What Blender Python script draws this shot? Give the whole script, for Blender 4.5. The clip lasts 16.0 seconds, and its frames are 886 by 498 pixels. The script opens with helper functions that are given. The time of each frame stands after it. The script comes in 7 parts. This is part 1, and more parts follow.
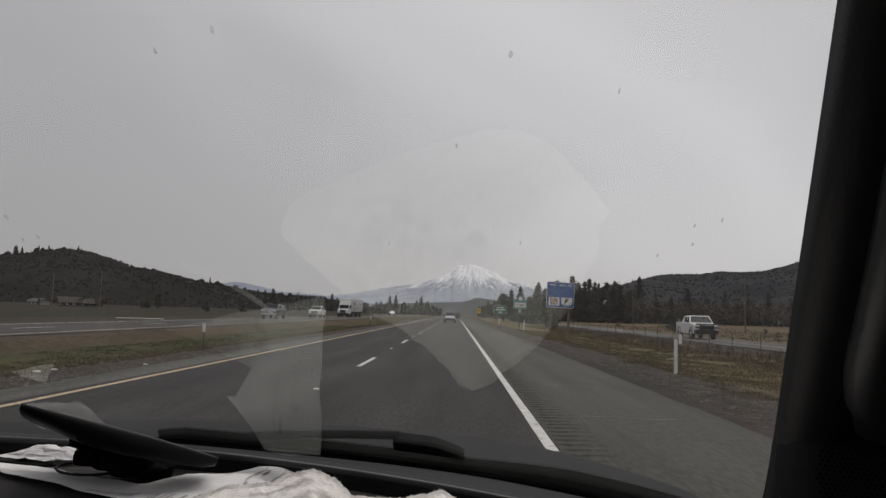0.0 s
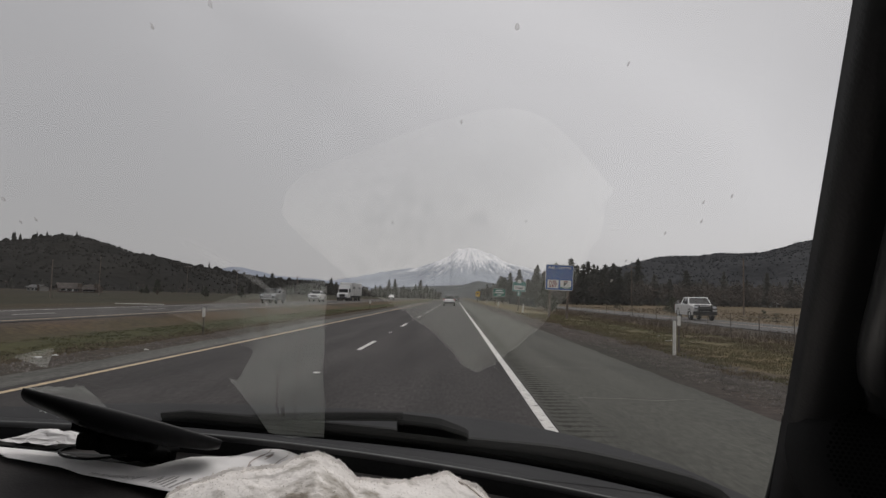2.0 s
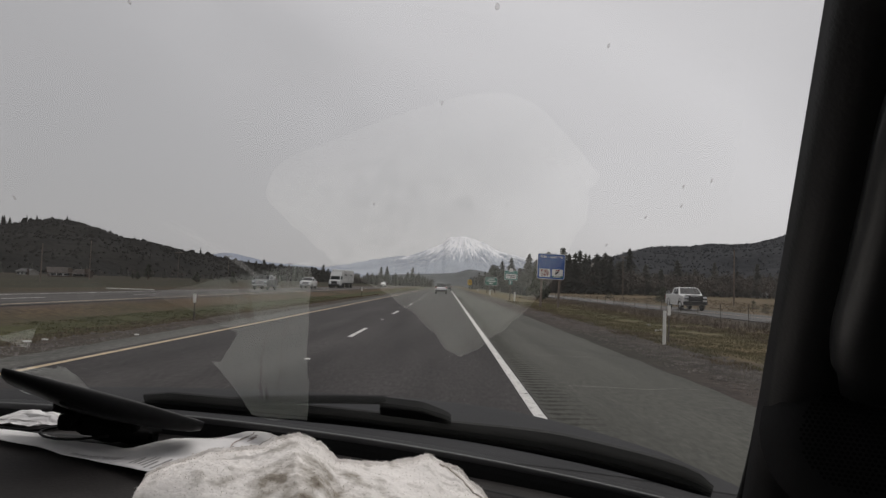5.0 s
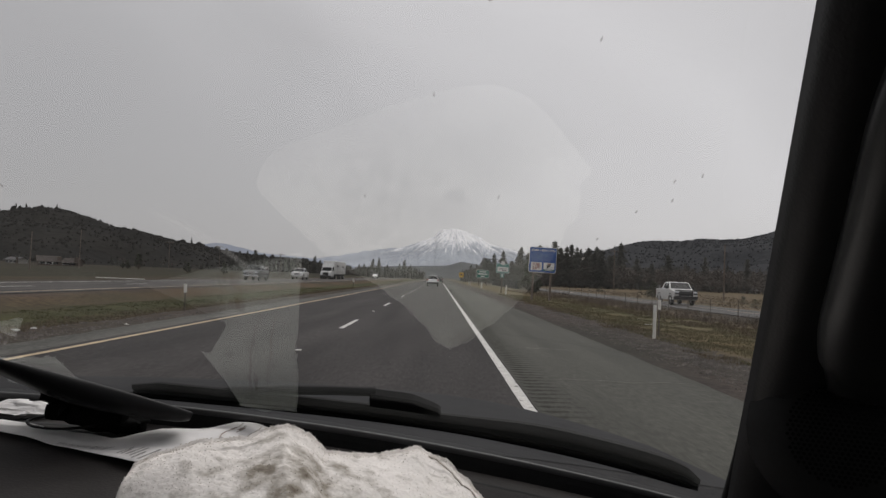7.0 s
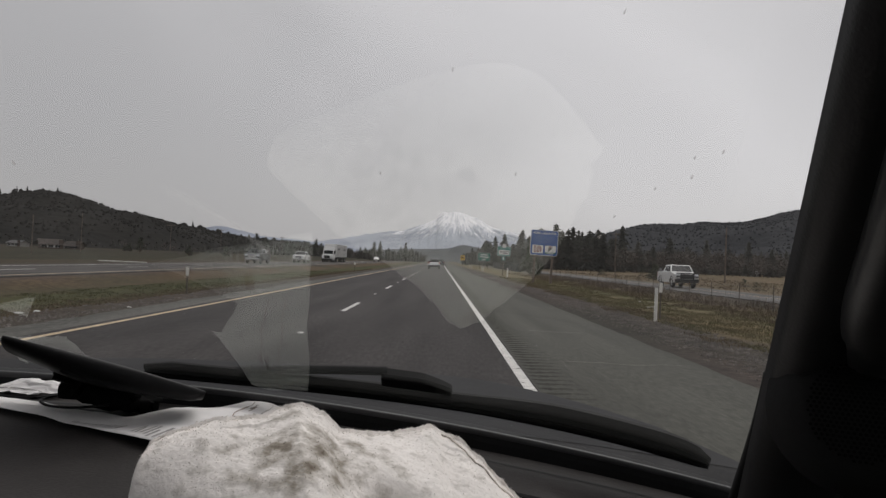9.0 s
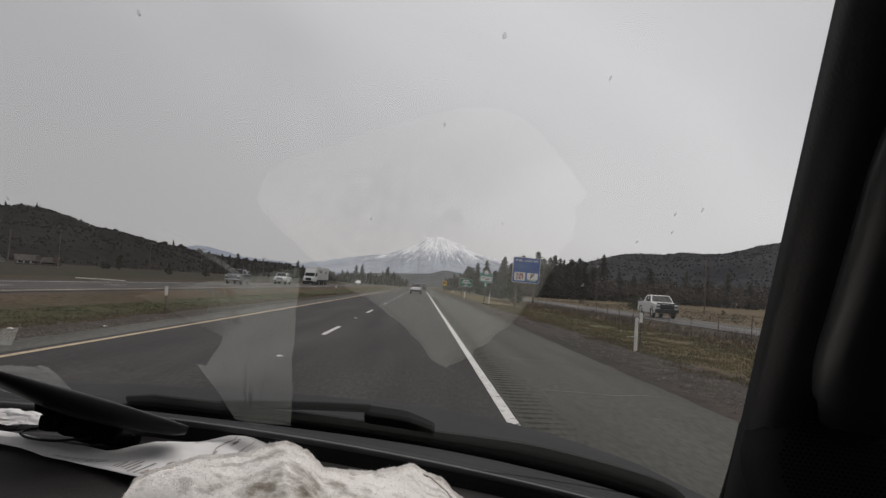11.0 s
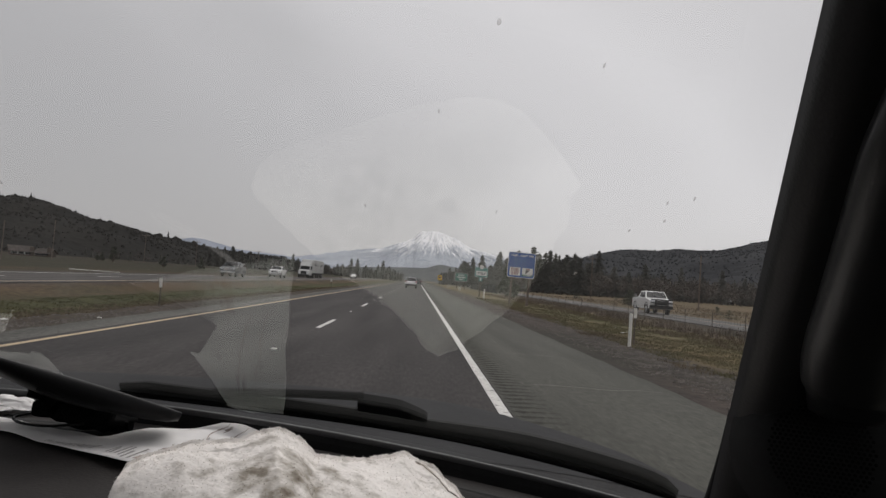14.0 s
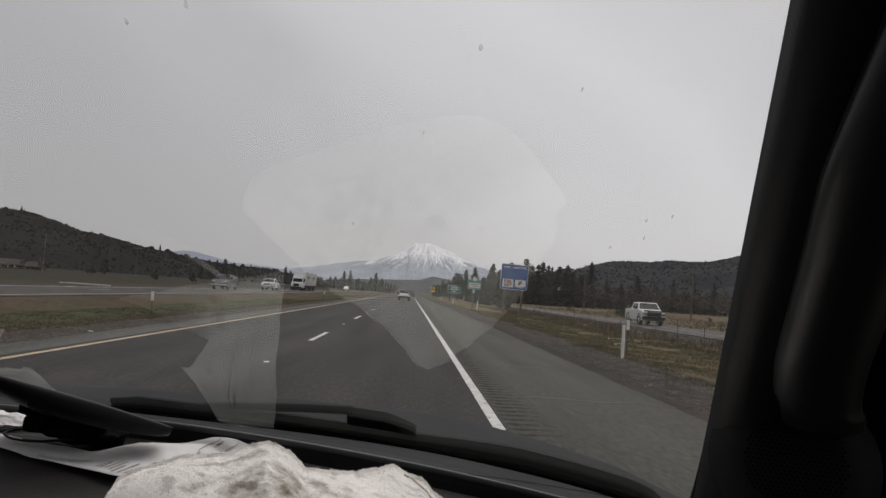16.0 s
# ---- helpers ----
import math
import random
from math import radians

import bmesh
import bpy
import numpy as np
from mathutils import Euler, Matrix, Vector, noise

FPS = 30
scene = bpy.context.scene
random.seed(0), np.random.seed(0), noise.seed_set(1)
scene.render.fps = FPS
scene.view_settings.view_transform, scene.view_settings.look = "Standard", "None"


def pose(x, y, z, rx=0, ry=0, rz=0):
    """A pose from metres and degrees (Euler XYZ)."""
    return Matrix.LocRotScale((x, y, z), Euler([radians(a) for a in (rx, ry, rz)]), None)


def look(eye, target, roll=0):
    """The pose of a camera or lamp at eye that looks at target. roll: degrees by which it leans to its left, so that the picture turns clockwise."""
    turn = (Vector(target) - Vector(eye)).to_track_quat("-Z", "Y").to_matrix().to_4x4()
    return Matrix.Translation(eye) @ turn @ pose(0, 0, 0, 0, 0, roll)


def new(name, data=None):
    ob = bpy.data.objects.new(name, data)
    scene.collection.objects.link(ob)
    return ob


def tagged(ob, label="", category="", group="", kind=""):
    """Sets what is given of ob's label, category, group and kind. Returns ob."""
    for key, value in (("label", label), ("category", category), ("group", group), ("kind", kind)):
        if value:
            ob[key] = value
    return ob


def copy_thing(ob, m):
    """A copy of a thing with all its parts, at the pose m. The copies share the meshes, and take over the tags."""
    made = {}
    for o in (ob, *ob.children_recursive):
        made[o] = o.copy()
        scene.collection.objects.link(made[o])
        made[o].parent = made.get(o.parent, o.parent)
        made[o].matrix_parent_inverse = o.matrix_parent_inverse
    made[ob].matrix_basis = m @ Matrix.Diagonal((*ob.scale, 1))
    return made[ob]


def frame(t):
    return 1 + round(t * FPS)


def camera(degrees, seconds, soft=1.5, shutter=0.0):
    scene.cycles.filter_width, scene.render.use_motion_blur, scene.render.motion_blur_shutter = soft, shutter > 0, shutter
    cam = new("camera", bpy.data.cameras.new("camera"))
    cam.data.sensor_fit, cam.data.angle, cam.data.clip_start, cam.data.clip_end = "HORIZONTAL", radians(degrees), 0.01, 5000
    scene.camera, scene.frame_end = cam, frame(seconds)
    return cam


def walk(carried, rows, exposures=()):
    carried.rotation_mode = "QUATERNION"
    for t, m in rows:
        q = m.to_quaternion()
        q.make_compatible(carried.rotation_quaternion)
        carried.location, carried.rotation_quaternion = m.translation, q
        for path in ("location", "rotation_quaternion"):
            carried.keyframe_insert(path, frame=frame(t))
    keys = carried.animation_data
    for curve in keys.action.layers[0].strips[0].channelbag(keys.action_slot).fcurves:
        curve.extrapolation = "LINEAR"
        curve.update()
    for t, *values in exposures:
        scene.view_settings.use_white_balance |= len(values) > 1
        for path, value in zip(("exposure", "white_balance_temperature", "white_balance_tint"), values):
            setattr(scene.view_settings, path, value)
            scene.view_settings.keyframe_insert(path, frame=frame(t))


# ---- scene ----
# ---- camera: held by hand in the passenger seat, x right, y ahead, z up, the road at z = 0 ----
cam = camera(65.21, 16.0, soft=1.4)
PATH = [
    (0.0, 0.0031, -0.0025, 1.4629, 95.299, -1.889, 1.089),
    (0.5, 0.0083, 0.0027, 1.4628, 94.540, -1.889, 1.810),
    (1.0, 0.0050, 0.0027, 1.4614, 94.729, -1.632, 1.652),
    (1.5, -0.0035, 0.0062, 1.4559, 93.806, -1.422, 1.616),
    (2.0, -0.0011, 0.0046, 1.4604, 93.936, -1.474, 1.020),
    (2.5, -0.0141, 0.0026, 1.4634, 93.348, -1.507, 0.513),
    (3.0, -0.0051, 0.0046, 1.4609, 93.513, -1.501, 0.628),
    (3.5, 0.0025, 0.0039, 1.4590, 93.491, -1.748, 0.584),
    (4.0, 0.0097, 0.0060, 1.4551, 93.301, -1.801, 0.702),
    (6.5, 0.0025, 0.0051, 1.4596, 92.598, -2.469, -0.371),
    (7.0, 0.0081, 0.0067, 1.4568, 92.361, -2.553, -0.329),
    (7.5, 0.0064, 0.0080, 1.4562, 92.064, -2.403, -0.592),
    (8.0, 0.0014, -0.0003, 1.4650, 93.193, -2.803, -0.957),
    (8.5, 0.0044, 0.0049, 1.4509, 91.953, -3.285, -0.865),
    (9.0, -0.0024, 0.0096, 1.4526, 90.953, -2.527, -0.226),
    (11.5, -0.0073, -0.0047, 1.4684, 93.370, -4.116, -2.108),
    (12.0, -0.0036, -0.0019, 1.4628, 92.526, -4.183, -2.296),
    (12.5, 0.0078, 0.0016, 1.4486, 91.420, -3.896, -1.773),
    (13.0, -0.0042, -0.0123, 1.4616, 92.928, -4.834, -4.288),
    (13.5, -0.0030, -0.0032, 1.4588, 91.955, -4.191, -2.548),
    (14.0, -0.0055, -0.0048, 1.4620, 92.671, -4.277, -2.119),
    (14.5, -0.0031, -0.0014, 1.4555, 91.767, -3.819, -1.663),
    (15.0, -0.0054, -0.0104, 1.4592, 92.841, -4.255, -2.473),
    (15.5, 0.0003, -0.0106, 1.4573, 93.300, -4.141, -2.093),
    (16.0, -0.0011, -0.0171, 1.4651, 93.707, -4.080, -2.694),
]
walk(cam, [(t, pose(x, y, z, rx, ry, rz)) for t, x, y, z, rx, ry, rz in PATH], exposures=[(0.0, -0.12), (4.0, -0.10), (6.5, -0.05), (8.5, -0.08), (9.0, -0.02), (12.0, -0.04), (13.2, 0.04), (14.5, 0.02), (15.2, -0.03), (16.0, -0.03)])

# ---- overcast sky and a wide soft sun ----
SUN_ELEV, SUN_ROT = 55.0, 25.0
world = bpy.data.worlds.new("overcast_sky")
scene.world = world
world.use_nodes = True
wt = world.node_tree
wt.nodes.clear()


def wnode(kind, **kw):
    n = wt.nodes.new(kind)
    for k, v in kw.items():
        n.inputs[k].default_value = v
    return n


w_sky = wnode("ShaderNodeTexSky")
w_sky.sky_type, w_sky.sun_disc = "NISHITA", False
w_sky.sun_elevation, w_sky.sun_rotation = radians(SUN_ELEV), radians(SUN_ROT)
w_sky.air_density, w_sky.dust_density = 1.0, 3.0
w_dim = wnode("ShaderNodeVectorMath")
w_dim.operation = "SCALE"
w_dim.inputs["Scale"].default_value = 0.08
wt.links.new(w_sky.outputs[0], w_dim.inputs[0])
w_co = wnode("ShaderNodeTexCoord")
w_map = wnode("ShaderNodeMapping")
w_map.inputs["Scale"].default_value = (1.0, 1.0, 1.5)
w_map.inputs["Rotation"].default_value = (0.4, 0.75, 0.7)
wt.links.new(w_co.outputs["Generated"], w_map.inputs["Vector"])
w_n1 = wnode("ShaderNodeTexNoise", Scale=1.9, Detail=4.0, Roughness=0.44, Distortion=0.5)
wt.links.new(w_map.outputs[0], w_n1.inputs["Vector"])
# a bright streak slants across the cloud, with a greyer sheet on its lower side
w_dot = wnode("ShaderNodeVectorMath")
w_dot.operation = "DOT_PRODUCT"
w_dot.inputs[1].default_value = (-0.504, 0.374, -0.778)
wt.links.new(w_co.outputs["Generated"], w_dot.inputs[0])
w_wob = wnode("ShaderNodeMath")
w_wob.operation = "MULTIPLY_ADD"
w_wob.inputs[1].default_value = 0.42
wt.links.new(w_n1.outputs[0], w_wob.inputs[0])
wt.links.new(w_dot.outputs["Value"], w_wob.inputs[2])
w_rng = wnode("ShaderNodeMapRange")
w_rng.inputs["From Min"].default_value, w_rng.inputs["From Max"].default_value = -0.29, 0.71
wt.links.new(w_wob.outputs[0], w_rng.inputs["Value"])
w_ramp = wnode("ShaderNodeValToRGB")
w_ramp.color_ramp.interpolation = "B_SPLINE"
CLOUD = [(0.10, 0.55), (0.30, 0.60), (0.43, 0.725), (0.49, 0.74), (0.56, 0.69), (0.64, 0.685), (0.71, 0.66), (0.80, 0.55), (0.95, 0.50)]
while len(w_ramp.color_ramp.elements) < len(CLOUD):
    w_ramp.color_ramp.elements.new(0.5)
for e, (p, k) in zip(w_ramp.color_ramp.elements, CLOUD):
    e.position, e.color = p, (k, k * 0.988, k * 1.004, 1)
wt.links.new(w_rng.outputs[0], w_ramp.inputs[0])
w_mix = wnode("ShaderNodeMixRGB")
w_mix.inputs[0].default_value = 0.93
wt.links.new(w_dim.outputs[0], w_mix.inputs[1])
wt.links.new(w_ramp.outputs[0], w_mix.inputs[2])
# thicker cloud over the hills to the west
w_sep = wnode("ShaderNodeSeparateXYZ")
wt.links.new(w_co.outputs["Generated"], w_sep.inputs[0])
w_west = wnode("ShaderNodeMapRange")
w_west.interpolation_type = "SMOOTHSTEP"
w_west.inputs["From Min"].default_value, w_west.inputs["From Max"].default_value = -0.62, 0.02
w_west.inputs["To Min"].default_value, w_west.inputs["To Max"].default_value = 0.91, 1.0
wt.links.new(w_sep.outputs["X"], w_west.inputs["Value"])
w_thick = wnode("ShaderNodeVectorMath")
w_thick.operation = "SCALE"
wt.links.new(w_mix.outputs[0], w_thick.inputs[0])
wt.links.new(w_west.outputs[0], w_thick.inputs["Scale"])
w_bg = wnode("ShaderNodeBackground", Strength=1.0)
wt.links.new(w_thick.outputs[0], w_bg.inputs[0])
w_out = wnode("ShaderNodeOutputWorld")
wt.links.new(w_bg.outputs[0], w_out.inputs[0])

sun = new("sun", bpy.data.lights.new("sun", "SUN"))
sun.data.energy, sun.data.angle, sun.data.color = 1.5, radians(60), (1.0, 0.97, 0.94)
sun.matrix_world = look((0, 0, 50), Vector((0, 0, 50)) - Vector((math.sin(radians(SUN_ROT)) * math.cos(radians(SUN_ELEV)),
                        math.cos(radians(SUN_ROT)) * math.cos(radians(SUN_ELEV)), math.sin(radians(SUN_ELEV)))))


# ---- materials ----
def material(name, base, rough=0.7, metal=0.0, spread=0.25, scale=8.0, second=None, fine=60.0, bump=0.2, bump_dist=0.01,
             coat=0.0, per_object=0.0, spec=0.5, stretch=(1, 1, 1)):
    """Base colour varied at two scales by noise in object space, with fine relief."""
    m = bpy.data.materials.new(name)
    m.use_nodes = True
    nt = m.node_tree
    bs = nt.nodes["Principled BSDF"]
    co = nt.nodes.new("ShaderNodeTexCoord")
    mp = nt.nodes.new("ShaderNodeMapping")
    mp.inputs["Scale"].default_value = stretch
    nt.links.new(co.outputs["Object"], mp.inputs["Vector"])
    a = nt.nodes.new("ShaderNodeTexNoise")
    a.inputs["Scale"].default_value, a.inputs["Detail"].default_value = scale, 6
    b = nt.nodes.new("ShaderNodeTexNoise")
    b.inputs["Scale"].default_value, b.inputs["Detail"].default_value = fine, 3
    nt.links.new(mp.outputs[0], a.inputs["Vector"])
    nt.links.new(mp.outputs[0], b.inputs["Vector"])
    r = nt.nodes.new("ShaderNodeValToRGB")
    lo = second or tuple(c * (1 - spread) for c in base)
    hi = base if second else tuple(min(1, c * (1 + spread)) for c in base)
    r.color_ramp.elements[0].position, r.color_ramp.elements[0].color = 0.35, (*lo, 1)
    r.color_ramp.elements[1].position, r.color_ramp.elements[1].color = 0.65, (*hi, 1)
    nt.links.new(a.outputs[0], r.inputs[0])
    mul = nt.nodes.new("ShaderNodeMixRGB")
    mul.blend_type = "MULTIPLY"
    mul.inputs[0].default_value = 1.0
    rr = nt.nodes.new("ShaderNodeMapRange")
    rr.inputs["From Min"].default_value, rr.inputs["From Max"].default_value = 0.3, 0.7
    rr.inputs["To Min"].default_value, rr.inputs["To Max"].default_value = 1 - spread * 0.7, 1 + spread * 0.7
    nt.links.new(b.outputs[0], rr.inputs["Value"])
    nt.links.new(r.outputs[0], mul.inputs[1])
    nt.links.new(rr.outputs[0], mul.inputs[2])
    last = mul
    if per_object:
        oi = nt.nodes.new("ShaderNodeObjectInfo")
        r2 = nt.nodes.new("ShaderNodeMapRange")
        r2.inputs["To Min"].default_value, r2.inputs["To Max"].default_value = 1 - per_object, 1 + per_object
        nt.links.new(oi.outputs["Random"], r2.inputs["Value"])
        m2 = nt.nodes.new("ShaderNodeMixRGB")
        m2.blend_type = "MULTIPLY"
        m2.inputs[0].default_value = 1.0
        nt.links.new(last.outputs[0], m2.inputs[1])
        nt.links.new(r2.outputs[0], m2.inputs[2])
        last = m2
    nt.links.new(last.outputs[0], bs.inputs["Base Color"])
    bs.inputs["Roughness"].default_value, bs.inputs["Metallic"].default_value = rough, metal
    bs.inputs["Specular IOR Level"].default_value = spec
    bs.inputs["Coat Weight"].default_value = coat
    if bump:
        bp = nt.nodes.new("ShaderNodeBump")
        bp.inputs["Strength"].default_value, bp.inputs["Distance"].default_value = bump, bump_dist
        nt.links.new(b.outputs[0], bp.inputs["Height"])
        nt.links.new(bp.outputs[0], bs.inputs["Normal"])
    return m


def nodes_of(m):
    return m.node_tree, m.node_tree.nodes["Principled BSDF"]


def axis_ramp(nt, co_socket, axis, stops, noise_scale=0.0, noise_amount=0.0):
    """A colour ramp along one axis of object space, with an edge made uneven by noise; stops: (place, colour)."""
    sep = nt.nodes.new("ShaderNodeSeparateXYZ")
    nt.links.new(co_socket, sep.inputs[0])
    lo, hi = stops[0][0], stops[-1][0]
    val = sep.outputs[axis]
    if noise_amount:
        n = nt.nodes.new("ShaderNodeTexNoise")
        n.inputs["Scale"].default_value, n.inputs["Detail"].default_value = noise_scale, 5
        nt.links.new(co_socket, n.inputs["Vector"])
        mr = nt.nodes.new("ShaderNodeMapRange")
        mr.inputs["To Min"].default_value, mr.inputs["To Max"].default_value = -noise_amount, noise_amount
        nt.links.new(n.outputs[0], mr.inputs["Value"])
        add = nt.nodes.new("ShaderNodeMath")
        nt.links.new(val, add.inputs[0])
        nt.links.new(mr.outputs[0], add.inputs[1])
        val = add.outputs[0]
    mr = nt.nodes.new("ShaderNodeMapRange")
    mr.inputs["From Min"].default_value, mr.inputs["From Max"].default_value = lo, hi
    nt.links.new(val, mr.inputs["Value"])
    ramp = nt.nodes.new("ShaderNodeValToRGB")
    els = ramp.color_ramp.elements
    while len(els) < len(stops):
        els.new(0.5)
    for e, (p, c) in zip(els, stops):
        e.position, e.color = (p - lo) / (hi - lo), (*c, 1)
    nt.links.new(mr.outputs[0], ramp.inputs[0])
    return ramp.outputs[0]


def ground_material():
    """Verges, gravel and fields: bare gravel by the paving, then grass turning green, ochre and brown."""
    m = material("verge_and_field", (0.10, 0.09, 0.05), rough=0.95, spread=0.3, scale=0.35, fine=9.0, bump=0.5, bump_dist=0.05, spec=0.1)
    nt, bs = nodes_of(m)
    co = nt.nodes.new("ShaderNodeTexCoord")
    gravel, soil = (0.051, 0.043, 0.038), (0.078, 0.061, 0.045)
    dry = (0.112, 0.088, 0.057)
    base = axis_ramp(nt, co.outputs["Object"], "X", [(-160, (0.031, 0.026, 0.017)), (-70, (0.028, 0.025, 0.016)), (-36, (0.029, 0.028, 0.015)), (-31, (0.054, 0.039, 0.025)), (-28.6, gravel), (-17.3, gravel),
                     (-16.6, (0.076, 0.057, 0.036)), (-14.7, (0.070, 0.053, 0.032)), (-13.8, (0.046, 0.049, 0.017)), (-11.2, (0.048, 0.049, 0.018)), (-10.4, (0.088, 0.076, 0.048)), (-9.3, (0.064, 0.052, 0.034)), (-8.6, (0.042, 0.034, 0.027)), (-8.0, gravel), (4.0, (0.027, 0.024, 0.022)), (4.75, (0.031, 0.027, 0.025)), (5.2, gravel), (6.2, gravel), (6.6, soil),
                     (7.0, (0.112, 0.086, 0.051)), (8.2, (0.116, 0.097, 0.049)), (13.5, (0.112, 0.096, 0.060)), (16.5, gravel), (25.0, (0.12, 0.095, 0.065)), (60, dry), (160, dry)],
                     noise_scale=0.45, noise_amount=1.5)
    patch = nt.nodes.new("ShaderNodeTexNoise")
    patch.inputs["Scale"].default_value, patch.inputs["Detail"].default_value = 0.11, 7
    pm = nt.nodes.new("ShaderNodeMapping")
    pm.inputs["Scale"].default_value = (2.2, 0.7, 1)
    nt.links.new(co.outputs["Object"], pm.inputs["Vector"])
    nt.links.new(pm.outputs[0], patch.inputs["Vector"])
    tint = nt.nodes.new("ShaderNodeValToRGB")
    tint.color_ramp.elements[0].position, tint.color_ramp.elements[0].color = 0.38, (0.76, 0.80, 0.66, 1)
    tint.color_ramp.elements[1].position, tint.color_ramp.elements[1].color = 0.62, (1.20, 1.06, 0.98, 1)
    nt.links.new(patch.outputs[0], tint.inputs[0])
    mx = nt.nodes.new("ShaderNodeMixRGB")
    mx.blend_type = "MULTIPLY"
    mx.inputs[0].default_value = 1
    nt.links.new(base, mx.inputs[1])
    nt.links.new(tint.outputs[0], mx.inputs[2])
    grit = nt.nodes.new("ShaderNodeTexNoise")
    grit.inputs["Scale"].default_value, grit.inputs["Detail"].default_value = 5.0, 6
    nt.links.new(co.outputs["Object"], grit.inputs["Vector"])
    gm = nt.nodes.new("ShaderNodeMapRange")
    gm.inputs["From Min"].default_value, gm.inputs["From Max"].default_value = 0.3, 0.7
    gm.inputs["To Min"].default_value, gm.inputs["To Max"].default_value = 0.60, 1.40
    nt.links.new(grit.outputs[0], gm.inputs["Value"])
    m2 = nt.nodes.new("ShaderNodeMixRGB")
    m2.blend_type = "MULTIPLY"
    m2.inputs[0].default_value = 1
    nt.links.new(mx.outputs[0], m2.inputs[1])
    nt.links.new(gm.outputs[0], m2.inputs[2])
    nt.links.new(m2.outputs[0], bs.inputs["Base Color"])
    return m


def asphalt_material(name, base, streaks, grain=0.55, blotch=0.36):
    """Asphalt with aggregate, and long streaks along the road where wheels run; streaks: (x, factor)."""
    m = material(name, base, rough=0.82, spread=blotch, scale=1.1, fine=40.0, bump=0.4, bump_dist=0.006, stretch=(1, 0.08, 1), spec=0.13)
    nt, bs = nodes_of(m)
    old = bs.inputs["Base Color"].links[0].from_socket
    co = nt.nodes.new("ShaderNodeTexCoord")
    ramp = axis_ramp(nt, co.outputs["Object"], "X", [(x, (k, k, k)) for x, k in streaks], noise_scale=0.8, noise_amount=0.25)
    mx = nt.nodes.new("ShaderNodeMixRGB")
    mx.blend_type = "MULTIPLY"
    mx.inputs[0].default_value = 1
    nt.links.new(old, mx.inputs[1])
    nt.links.new(ramp, mx.inputs[2])
    mp = nt.nodes.new("ShaderNodeMapping")
    mp.inputs["Scale"].default_value = (1, 0.3, 1)
    nt.links.new(co.outputs["Object"], mp.inputs["Vector"])
    sp = nt.nodes.new("ShaderNodeTexNoise")
    sp.inputs["Scale"].default_value, sp.inputs["Detail"].default_value, sp.inputs["Roughness"].default_value = 16.0, 6, 0.75
    nt.links.new(mp.outputs[0], sp.inputs["Vector"])
    sr = nt.nodes.new("ShaderNodeMapRange")
    sr.inputs["From Min"].default_value, sr.inputs["From Max"].default_value = 0.30, 0.70
    sr.inputs["To Min"].default_value, sr.inputs["To Max"].default_value = 1 - grain, 1 + grain
    nt.links.new(sp.outputs[0], sr.inputs["Value"])
    m3 = nt.nodes.new("ShaderNodeMixRGB")
    m3.blend_type = "MULTIPLY"
    m3.inputs[0].default_value = 1
    nt.links.new(mx.outputs[0], m3.inputs[1])
    nt.links.new(sr.outputs[0], m3.inputs[2])
    nt.links.new(m3.outputs[0], bs.inputs["Base Color"])
    return m


def paint_material(name, base):
    """Road paint, chipped through to the asphalt."""
    m = material(name, base, rough=0.7, spread=0.12, scale=3.0, fine=40, bump=0.2, bump_dist=0.003)
    nt, bs = nodes_of(m)
    old = bs.inputs["Base Color"].links[0].from_socket
    co = nt.nodes.new("ShaderNodeTexCoord")
    n = nt.nodes.new("ShaderNodeTexNoise")
    n.inputs["Scale"].default_value, n.inputs["Detail"].default_value = 9.0, 9
    nt.links.new(co.outputs["Object"], n.inputs["Vector"])
    r = nt.nodes.new("ShaderNodeValToRGB")
    r.color_ramp.elements[0].position, r.color_ramp.elements[1].position = 0.335, 0.40
    nt.links.new(n.outputs[0], r.inputs[0])
    mx = nt.nodes.new("ShaderNodeMixRGB")
    mx.inputs[1].default_value = (0.07, 0.066, 0.062, 1)
    nt.links.new(r.outputs[0], mx.inputs[0])
    nt.links.new(old, mx.inputs[2])
    nt.links.new(mx.outputs[0], bs.inputs["Base Color"])
    return m


